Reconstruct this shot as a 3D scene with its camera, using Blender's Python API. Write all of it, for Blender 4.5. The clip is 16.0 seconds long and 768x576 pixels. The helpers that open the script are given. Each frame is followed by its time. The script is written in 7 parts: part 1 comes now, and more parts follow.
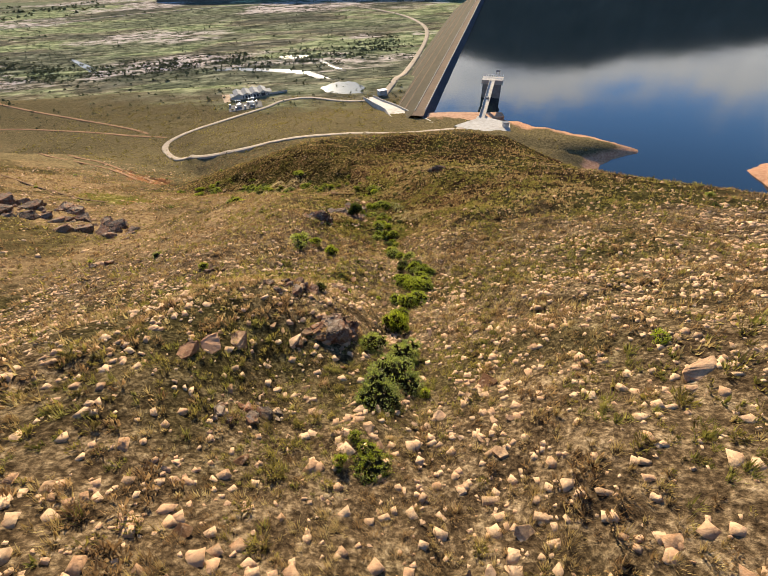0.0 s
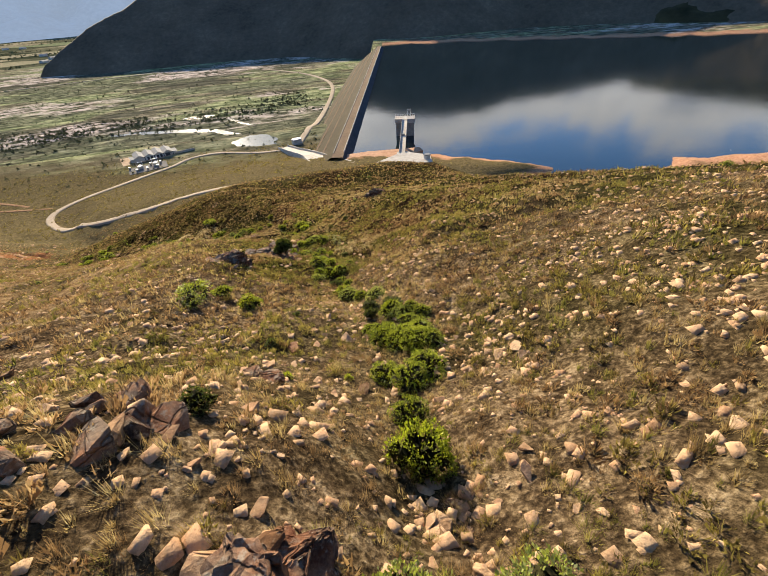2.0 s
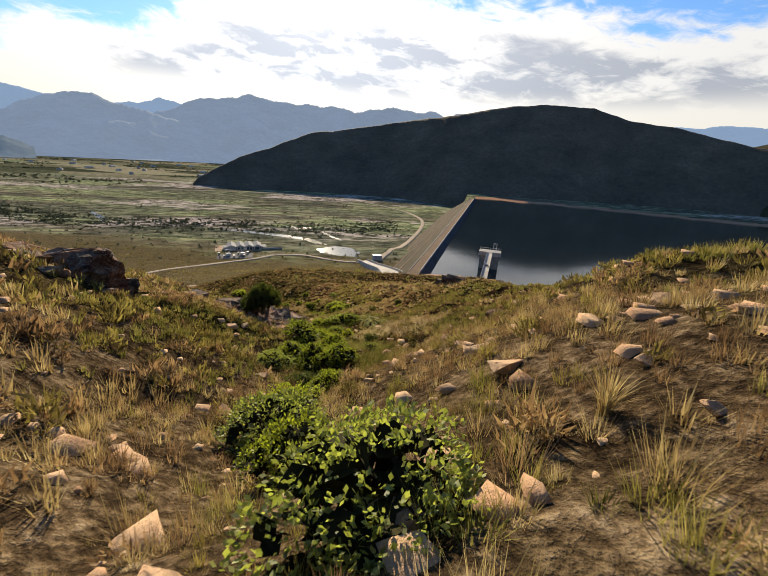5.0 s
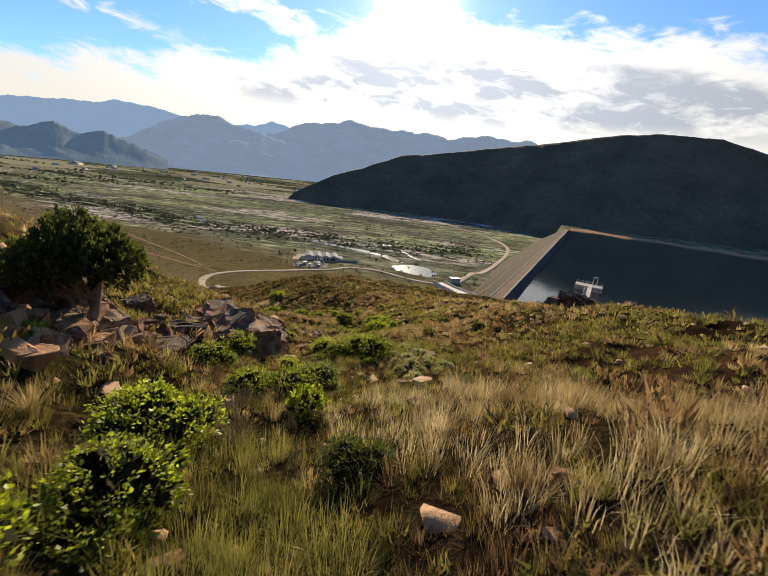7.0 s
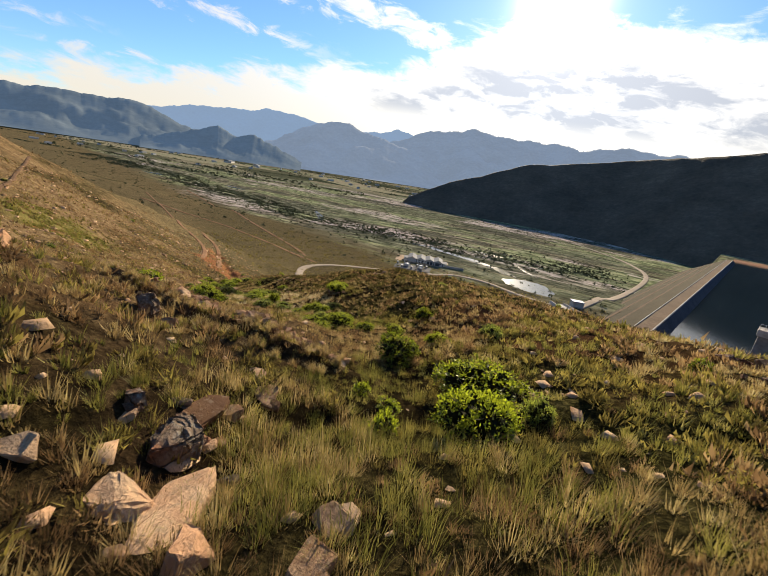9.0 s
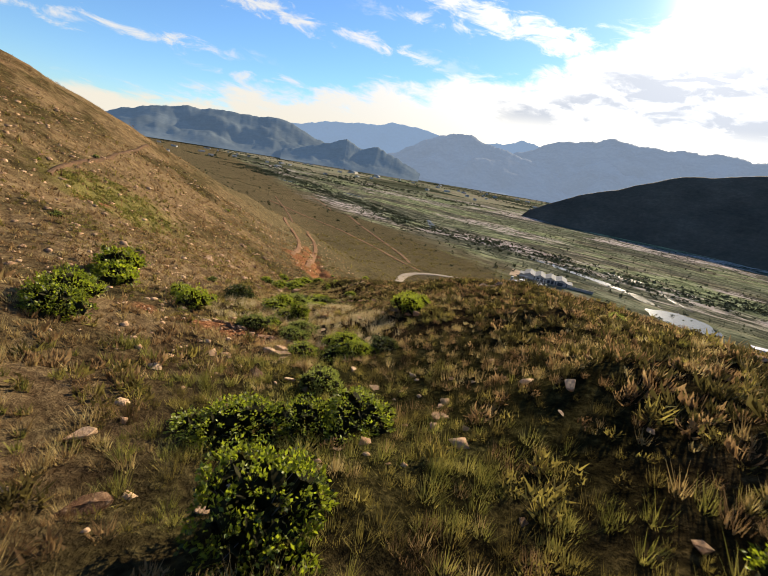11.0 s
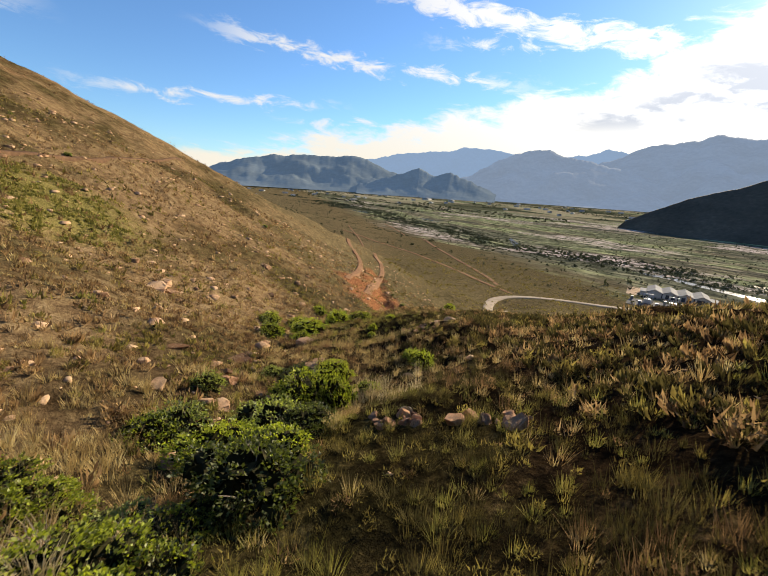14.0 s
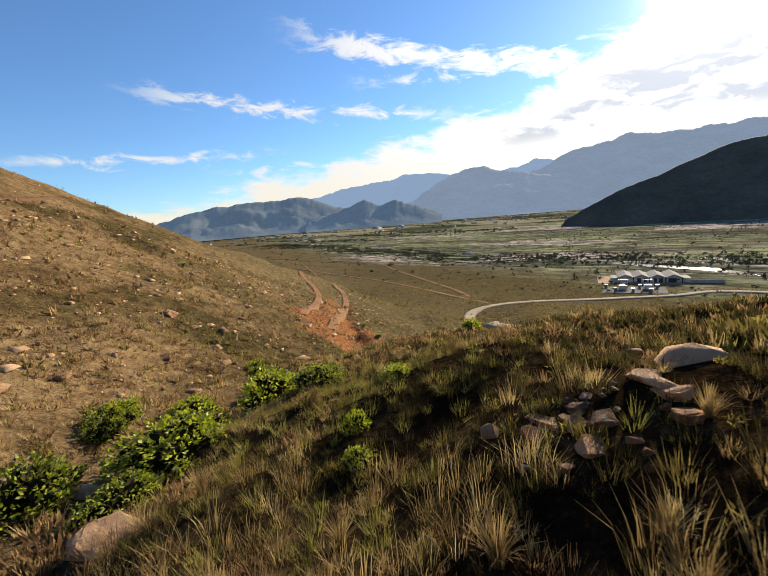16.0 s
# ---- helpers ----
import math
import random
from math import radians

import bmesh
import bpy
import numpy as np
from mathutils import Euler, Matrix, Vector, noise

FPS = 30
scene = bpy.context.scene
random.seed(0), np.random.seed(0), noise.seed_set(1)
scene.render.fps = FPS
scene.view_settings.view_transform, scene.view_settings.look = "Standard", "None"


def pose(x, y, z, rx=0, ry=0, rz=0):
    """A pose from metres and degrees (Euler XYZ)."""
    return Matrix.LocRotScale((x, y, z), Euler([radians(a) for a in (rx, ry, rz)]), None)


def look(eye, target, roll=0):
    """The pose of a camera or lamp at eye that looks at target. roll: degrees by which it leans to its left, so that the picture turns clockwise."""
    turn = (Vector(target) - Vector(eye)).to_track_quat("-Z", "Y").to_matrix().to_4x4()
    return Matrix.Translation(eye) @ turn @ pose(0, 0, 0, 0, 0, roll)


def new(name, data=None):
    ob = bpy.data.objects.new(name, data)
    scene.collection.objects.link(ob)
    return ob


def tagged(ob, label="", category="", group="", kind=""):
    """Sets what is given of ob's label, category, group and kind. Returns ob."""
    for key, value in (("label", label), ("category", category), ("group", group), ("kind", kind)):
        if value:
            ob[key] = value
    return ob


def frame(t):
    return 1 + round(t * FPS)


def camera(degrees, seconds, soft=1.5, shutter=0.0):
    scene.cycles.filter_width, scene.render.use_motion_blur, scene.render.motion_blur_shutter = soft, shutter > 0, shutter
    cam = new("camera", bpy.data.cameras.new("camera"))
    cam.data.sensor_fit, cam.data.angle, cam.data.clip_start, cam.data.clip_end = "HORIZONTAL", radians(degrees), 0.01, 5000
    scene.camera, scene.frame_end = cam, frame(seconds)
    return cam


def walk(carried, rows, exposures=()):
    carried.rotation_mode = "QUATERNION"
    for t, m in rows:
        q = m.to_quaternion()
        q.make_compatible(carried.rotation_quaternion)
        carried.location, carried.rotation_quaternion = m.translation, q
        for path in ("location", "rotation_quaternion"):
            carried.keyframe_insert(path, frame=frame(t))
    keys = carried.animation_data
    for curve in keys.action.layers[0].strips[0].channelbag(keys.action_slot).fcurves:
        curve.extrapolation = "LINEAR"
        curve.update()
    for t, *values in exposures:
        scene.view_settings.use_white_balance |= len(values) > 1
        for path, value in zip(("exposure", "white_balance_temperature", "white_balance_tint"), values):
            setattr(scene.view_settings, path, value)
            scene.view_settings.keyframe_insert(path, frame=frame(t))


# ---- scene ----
# ---------------------------------------------------------------- the camera and its flight
cam = camera(89.3, 16.0, soft=1.0, shutter=0.05)
# seconds; x, y, z in metres; turn in degrees as pose() takes it
FLIGHT = [
    (0, -0.53, 1.99, 87.41, 46.64, 2.00, -2.34),
    (0.5, -1.30, 4.58, 84.89, 48.06, 2.90, -7.90),
    (1, -1.72, 7.75, 82.33, 49.50, 3.38, -11.94),
    (1.5, -1.80, 11.16, 79.64, 51.07, 3.30, -14.12),
    (2, -1.58, 14.52, 77.02, 52.78, 3.01, -14.93),
    (2.5, -1.07, 17.99, 74.11, 55.49, 2.41, -14.81),
    (3, -0.41, 21.31, 71.13, 59.14, 1.57, -13.59),
    (3.5, 0.29, 24.59, 68.08, 63.45, 0.21, -11.17),
    (4, 0.95, 27.90, 65.22, 67.56, -1.43, -8.01),
    (4.2, 1.26, 29.46, 64.23, 68.75, -1.91, -6.65),
    (6.3, 4.25, 45.29, 57.09, 73.73, -5.23, 6.63),
    (6.5, 4.17, 47.45, 56.31, 73.88, -5.45, 7.80),
    (7, 3.89, 52.41, 54.44, 74.27, -6.13, 11.25),
    (7.5, 3.31, 57.74, 52.57, 74.36, -6.69, 14.91),
    (8, 2.42, 62.97, 51.02, 73.79, -7.26, 18.72),
    (8.5, 1.29, 68.21, 49.35, 73.61, -8.11, 23.03),
    (9, -0.11, 73.18, 47.74, 73.30, -8.78, 27.94),
    (9.5, -1.78, 77.97, 46.28, 72.79, -9.56, 33.20),
    (9.7, -2.54, 79.76, 45.72, 72.68, -9.73, 34.99),
    (11.8, -14.06, 97.21, 40.16, 72.60, -8.19, 49.21),
    (12, -15.44, 98.68, 39.59, 72.74, -7.92, 50.15),
    (12.5, -18.89, 102.13, 38.16, 73.26, -7.03, 52.20),
    (13, -22.45, 105.36, 36.69, 74.03, -6.02, 53.93),
    (13.5, -26.08, 108.24, 35.34, 74.62, -4.89, 54.87),
    (14, -29.73, 110.90, 34.02, 75.16, -3.67, 55.12),
    (14.5, -33.29, 113.39, 32.81, 75.94, -2.26, 54.66),
    (15, -36.82, 115.75, 31.53, 77.13, -0.30, 53.31),
    (15.5, -40.29, 118.04, 30.20, 78.47, 1.93, 50.96),
    (16, -43.70, 120.40, 28.88, 79.72, 4.59, 47.67),
]
EXPOSURE = 0.82  # the picture is brighter while the camera looks down the slope
walk(cam, [(r[0], pose(*r[1:])) for r in FLIGHT], [(0.0, EXPOSURE + 0.58), (2.6, EXPOSURE + 0.56), (3.5, EXPOSURE + 0.20), (4.5, EXPOSURE + 0.04), (9.7, EXPOSURE + 0.05), (12.3, EXPOSURE + 0.10), (13.3, EXPOSURE + 0.13), (16.0, EXPOSURE + 0.10)])


# ---------------------------------------------------------------- sky and sun
SUN_AZ, SUN_EL = -9.5, 21.5  # degrees: from +y towards +x, and above the horizon


def node(tree, kind, **values):
    n = tree.nodes.new(kind)
    for key, value in values.items():
        if key in n.inputs.keys():
            n.inputs[key].default_value = value
    return n


def link(tree, a, b):
    tree.links.new(a, b)


def maths(tree, op, a, b=0.0, c=None):
    n = tree.nodes.new("ShaderNodeMath")
    n.operation = op
    for i, v in enumerate((a, b, c)):
        if v is None:
            continue
        if isinstance(v, (int, float)):
            n.inputs[i].default_value = v
        else:
            tree.links.new(v, n.inputs[i])
    return n.outputs[0]


def ramp(tree, fac, stops):
    n = tree.nodes.new("ShaderNodeValToRGB")
    els = n.color_ramp.elements
    while len(els) < len(stops):
        els.new(0.5)
    for e, (at, col) in zip(els, stops):
        e.position, e.color = at, (*col, 1)
    tree.links.new(fac, n.inputs[0])
    return n.outputs[0]


def mix(tree, fac, a, b, mode="MIX"):
    n = tree.nodes.new("ShaderNodeMix")
    n.data_type, n.blend_type = "RGBA", mode
    for sock, v in ((n.inputs[0], fac), (n.inputs[6], a), (n.inputs[7], b)):
        if isinstance(v, (int, float)):
            sock.default_value = v
        elif isinstance(v, tuple):
            sock.default_value = (*v, 1)
        else:
            tree.links.new(v, sock)
    return n.outputs[2]


world = bpy.data.worlds.new("sky")
scene.world = world
world.use_nodes = True
wt = world.node_tree
wt.nodes.clear()
sky = wt.nodes.new("ShaderNodeTexSky")
sky.sky_type, sky.sun_disc = "NISHITA", False
sky.sun_elevation, sky.sun_rotation = radians(SUN_EL), radians(SUN_AZ)
sky.altitude, sky.air_density, sky.dust_density, sky.ozone_density = 300, 1.0, 0.2, 1.5
tc = wt.nodes.new("ShaderNodeTexCoord")
sep = wt.nodes.new("ShaderNodeSeparateXYZ")
link(wt, tc.outputs["Generated"], sep.inputs[0])
# a bank of cloud stands on the sun's side of the sky, with streaks to the left of it and a pale band low down


def smooth_range(tree, val, lo, hi, a=0.0, b=1.0):
    n = tree.nodes.new("ShaderNodeMapRange")
    n.interpolation_type = "SMOOTHSTEP"
    link(tree, val, n.inputs[0])
    for i, v in ((1, lo), (2, hi), (3, a), (4, b)):
        n.inputs[i].default_value = v
    return n.outputs[0]


bearing = maths(wt, "MULTIPLY", maths(wt, "ARCTAN2", sep.outputs[0], sep.outputs[1]), 57.296)
up = maths(wt, "MAXIMUM", sep.outputs[2], 0.0)
height = maths(wt, "MULTIPLY", maths(wt, "ARCSINE", up), 57.296)
# cloud texture drawn out sideways, with the streaks tilted a little
comb = wt.nodes.new("ShaderNodeCombineXYZ")
link(wt, maths(wt, "MULTIPLY", bearing, 0.055), comb.inputs[0])
link(wt, maths(wt, "MULTIPLY_ADD", bearing, 0.012, maths(wt, "MULTIPLY", height, 0.16)), comb.inputs[1])
big = node(wt, "ShaderNodeTexNoise", Scale=1.3, Detail=4.0, Roughness=0.55, Distortion=0.3)
fine = node(wt, "ShaderNodeTexNoise", Scale=4.2, Detail=9.0, Roughness=0.66, Distortion=0.55)
link(wt, comb.outputs[0], big.inputs["Vector"])
link(wt, comb.outputs[0], fine.inputs["Vector"])
rough_edge = maths(wt, "ADD", maths(wt, "MULTIPLY_ADD", big.outputs["Fac"], 9.0, -4.5), maths(wt, "MULTIPLY_ADD", fine.outputs["Fac"], 7.0, -3.5))
# the bank of cloud: its upper edge climbs towards the sun
edge = wt.nodes.new("ShaderNodeValToRGB")
els = edge.color_ramp.elements
TOPS = [(-180, 4), (-90, 3), (-77, 4), (-59, 7), (-42, 10.5), (-28, 13.5), (-21, 17), (-13, 20), (6, 20), (18, 18.5), (40, 16.5), (90, 13), (180, 4)]
while len(els) < len(TOPS):
    els.new(0.5)
for e, (az_, top_) in zip(els, TOPS):
    e.position, e.color = (az_ + 180) / 360, (top_ / 40, top_ / 40, top_ / 40, 1)
link(wt, maths(wt, "MULTIPLY_ADD", bearing, 1 / 360, 0.5), edge.inputs[0])
over = maths(wt, "ADD", maths(wt, "SUBTRACT", maths(wt, "MULTIPLY", edge.outputs[0], 40.0), height), rough_edge)
bank_mask = smooth_range(wt, over, -0.5, 2.2)
# long thin streaks of high cloud: bearing from and to, height at each end, width
mask = bank_mask
for (az0, az1, h0, h1, w) in ((-78, -37, 16.6, 13.0, 0.8), (-92, -62, 8.7, 9.5, 0.5), (-58, -17, 23.4, 15.4, 1.4), (-70, -30, 7.2, 8.6, 0.3), (-50, -24, 17.8, 16.6, 0.5), (-140, -95, 20, 15, 1.4), (20, 70, 30, 26, 1.5)):
    t_ = smooth_range(wt, bearing, az0, az1)
    off = maths(wt, "ABSOLUTE", maths(wt, "SUBTRACT", height, maths(wt, "MULTIPLY_ADD", maths(wt, "DIVIDE", maths(wt, "SUBTRACT", bearing, az0), az1 - az0), h1 - h0, h0)))
    ends = maths(wt, "MULTIPLY", smooth_range(wt, bearing, az0 - 4, az0 + 9), smooth_range(wt, bearing, az1 - 9, az1 + 4, 1.0, 0.0))
    body = maths(wt, "ADD", maths(wt, "SUBTRACT", w, off), maths(wt, "MULTIPLY_ADD", fine.outputs["Fac"], 7.0, -3.6))
    mask = maths(wt, "MAXIMUM", mask, maths(wt, "MULTIPLY", maths(wt, "MULTIPLY", smooth_range(wt, body, -0.3, 1.3), ends), 0.9))
# deep in the bank the undersides are grey, broken by the finer texture
deep = maths(wt, "MULTIPLY", smooth_range(wt, height, 6.5, 9.5), smooth_range(wt, over, 3.0, 6.5))
grey = maths(wt, "MULTIPLY", deep, ramp(wt, maths(wt, "MULTIPLY_ADD", big.outputs["Fac"], 0.6, maths(wt, "MULTIPLY", fine.outputs["Fac"], 0.4)), [(0.43, (0, 0, 0)), (0.53, (1, 1, 1))]))
thick = mix(wt, maths(wt, "MULTIPLY", grey, 0.9), (1.0, 1.0, 1.0), (0.45, 0.49, 0.58))
bg_sky = node(wt, "ShaderNodeBackground", Strength=0.083)
link(wt, mix(wt, 1.0, sky.outputs[0], (0.62, 0.86, 1.14), "MULTIPLY"), bg_sky.inputs[0])
# sunlit cloud: brighter and warmer near the sun
sunv = (math.sin(radians(SUN_AZ)) * math.cos(radians(SUN_EL)), math.cos(radians(SUN_AZ)) * math.cos(radians(SUN_EL)), math.sin(radians(SUN_EL)))
dot = wt.nodes.new("ShaderNodeVectorMath")
dot.operation = "DOT_PRODUCT"
link(wt, tc.outputs["Generated"], dot.inputs[0])
dot.inputs[1].default_value = sunv
near_sun = maths(wt, "POWER", maths(wt, "MAXIMUM", dot.outputs["Value"], 0.0), 9.0)
glow = maths(wt, "POWER", maths(wt, "MAXIMUM", dot.outputs["Value"], 0.0), 380.0)
warm = ramp(wt, sep.outputs[2], [(0.06, (1.0, 0.92, 0.78)), (0.17, (1.0, 0.97, 0.92))])
cloud_col = mix(wt, 1.0, warm, thick, "MULTIPLY")
bg_cloud = wt.nodes.new("ShaderNodeBackground")
link(wt, cloud_col, bg_cloud.inputs[0])
link(wt, maths(wt, "ADD", maths(wt, "MULTIPLY_ADD", near_sun, 0.36, 0.51), maths(wt, "MULTIPLY", glow, 2.5)), bg_cloud.inputs[1])
blend = wt.nodes.new("ShaderNodeMixShader")
link(wt, maths(wt, "MINIMUM", maths(wt, "ADD", maths(wt, "MULTIPLY", mask, 0.96), maths(wt, "MULTIPLY", glow, 0.8)), 1.0), blend.inputs[0])
link(wt, bg_sky.outputs[0], blend.inputs[1])
link(wt, bg_cloud.outputs[0], blend.inputs[2])
wo = wt.nodes.new("ShaderNodeOutputWorld")
link(wt, blend.outputs[0], wo.inputs[0])

sun = new("sun", bpy.data.lights.new("sun", "SUN"))
sun.data.energy, sun.data.angle, sun.data.color = 5.0, radians(0.6), (1.0, 0.84, 0.60)
sun.matrix_world = look((0, 0, 0), (-sunv[0], -sunv[1], -sunv[2]))


# ---------------------------------------------------------------- materials
def material(name):
    m = bpy.data.materials.new(name)
    m.use_nodes = True
    t = m.node_tree
    return m, t, t.nodes["Principled BSDF"]


def coords(t, scale=(1, 1, 1), world_space=True):
    if world_space:
        src = t.nodes.new("ShaderNodeNewGeometry").outputs["Position"]
    else:
        src = t.nodes.new("ShaderNodeTexCoord").outputs["Object"]
    m = t.nodes.new("ShaderNodeMapping")
    m.inputs["Scale"].default_value = scale
    link(t, src, m.inputs[0])
    return m.outputs[0]


def noise_tex(t, vec, scale, detail=4.0, rough=0.55):
    n = node(t, "ShaderNodeTexNoise", Scale=scale, Detail=detail, Roughness=rough)
    link(t, vec, n.inputs["Vector"])
    return n.outputs["Fac"]


def bump(t, bsdf, height, strength=0.5, dist=0.1):
    b = node(t, "ShaderNodeBump", Strength=strength, Distance=dist)
    link(t, height, b.inputs["Height"])
    link(t, b.outputs[0], bsdf.inputs["Normal"])


def simple(name, lo, hi, scale, rough=0.9, bump_amt=0.4, dist=0.05, metal=0.0, detail=5.0, world_space=True, vary=0.0):
    """A surface between two colours, mottled at two scales."""
    m, t, b = material(name)
    v = coords(t, world_space=world_space)
    f = maths(t, "MULTIPLY_ADD", noise_tex(t, v, scale, detail), 0.6, maths(t, "MULTIPLY", noise_tex(t, v, scale * 0.13, 3), 0.4))
    if vary:
        r = t.nodes.new("ShaderNodeObjectInfo")
        f = maths(t, "ADD", f, maths(t, "MULTIPLY_ADD", r.outputs["Random"], vary, -vary / 2))
    link(t, ramp(t, f, [(0.34, lo), (0.66, hi)]), b.inputs["Base Color"])
    b.inputs["Roughness"].default_value, b.inputs["Metallic"].default_value = rough, metal
    b.inputs["Specular IOR Level"].default_value = 0.5 if rough < 0.7 else 0.06
    if bump_amt:
        bump(t, b, noise_tex(t, v, scale * 2.3, 4), bump_amt, dist)
    return m

# ---------------------------------------------------------------- the lie of the land
WATER_Z = 0.0
DAM_A, DAM_B, CREST_Z = np.array([28.0, 243.0]), np.array([187.0, 768.0]), 4.0
DAM_DIR = (DAM_B - DAM_A) / np.linalg.norm(DAM_B - DAM_A)
DAM_OUT = np.array([DAM_DIR[1], -DAM_DIR[0]])  # towards the lake


def soft_max(a, b, k):
    h = np.clip(0.5 + 0.5 * (a - b) / k, 0, 1)
    return b + (a - b) * h + k * h * (1 - h)


def soft_min(a, b, k):
    return -soft_max(-a, -b, k)


def step(x, lo, hi):
    t = np.clip((x - lo) / (hi - lo), 0, 1)
    return t * t * (3 - 2 * t)


def waves(x, y, size, seed, octaves=4):
    """Smooth random relief of about one unit, from summed rotated sines."""
    rng = np.random.default_rng(seed)
    total, amp = np.zeros(np.shape(x)), 1.0
    for o in range(octaves):
        for _ in range(4):
            a, p, q = rng.uniform(0, 2 * np.pi), rng.uniform(0, 6.28), rng.uniform(0.7, 1.4)
            w = 2 * np.pi * q / size
            total = total + amp * 0.35 * np.sin(w * (x * np.cos(a) + y * np.sin(a)) + p + 1.3 * np.sin(w * 0.43 * (y * np.cos(a) - x * np.sin(a)) + 2 * p))
        size, amp = size / 2.1, amp * 0.5
    return total


# The bed of the gully, from the upper slope down to the valley: x, y, z.
GULLY = np.array([(2, -60, 104), (0.5, 0, 78.0), (0.5, 9, 72.8), (0.6, 18, 67.2), (0.0, 30, 61.3), (0.3, 36, 58.9), (0.8, 44, 55.6), (-1, 60, 48.6),
                  (-3, 72, 44.6), (-5, 80, 42.0), (-10, 90, 38.6), (-20, 101, 34.2), (-31, 108, 30.2), (-43, 116, 25.4), (-55, 122, 22.6), (-73, 133, 16.5),
                  (-86, 152, 10.0), (-97, 180, 2.0), (-118, 235, -10.5), (-160, 330, -20)], float)


def gully_at(x, y):
    """The distance to the gully's bed, on which side (+1: the lake's side), the bed's height and how far down it is."""
    shape = np.shape(x)
    p = np.stack([np.ravel(x), np.ravel(y)], -1)
    best, side, bed, down = np.full(len(p), 1e9), np.ones(len(p)), np.zeros(len(p)), np.zeros(len(p))
    run = 0.0
    for a, b in zip(GULLY[:-1], GULLY[1:]):
        d = b[:2] - a[:2]
        length = np.linalg.norm(d)
        rel = p - a[:2]
        t = np.clip(rel @ d / length**2, 0, 1)
        off = rel - t[:, None] * d
        dist = np.hypot(off[:, 0], off[:, 1])
        near = dist < best
        best = np.where(near, dist, best)
        side = np.where(near, np.sign(-(d[0] * rel[:, 1] - d[1] * rel[:, 0]) + 1e-9), side)
        bed = np.where(near, a[2] + t * (b[2] - a[2]), bed)
        down = np.where(near, run + t * length, down)
        run += length
    return best.reshape(shape), side.reshape(shape), bed.reshape(shape), down.reshape(shape)


def hillside(x, y):
    """The slope on the lake's side of the gully and the spurs beside it, without the gully's cut."""
    fall = np.interp(y, [-400, -60, 0, 12, 23, 45, 58, 77, 90, 103, 118, 140, 157, 175, 199, 220, 245, 300, 700], [250, 110, 83.5, 76.2, 69.4, 60.6, 56.0, 49.0, 43.8, 39.8, 35.2, 31.2, 25.6, 16.6, 9.2, 5.2, 1.0, -12, -40])
    low = step(y, 112, 130)
    top = fall - (1 - low) * 0.20 * np.maximum(0, -x - 9 - 0.28 * np.maximum(0, y - 60)) - low * (1 - 0.72 * step(y, 165, 215)) * 0.285 * soft_max(-x - 22.5, 0 * x, 8) + 1.05 * np.exp(-((x + 31) / 15) ** 2 - ((y - 125) / 10) ** 2) - 0.45 * soft_max(x - 42, 0 * x, 10) * step(y, 10, 110) * (1 - 0.8 * step(y, 150, 195))
    return top


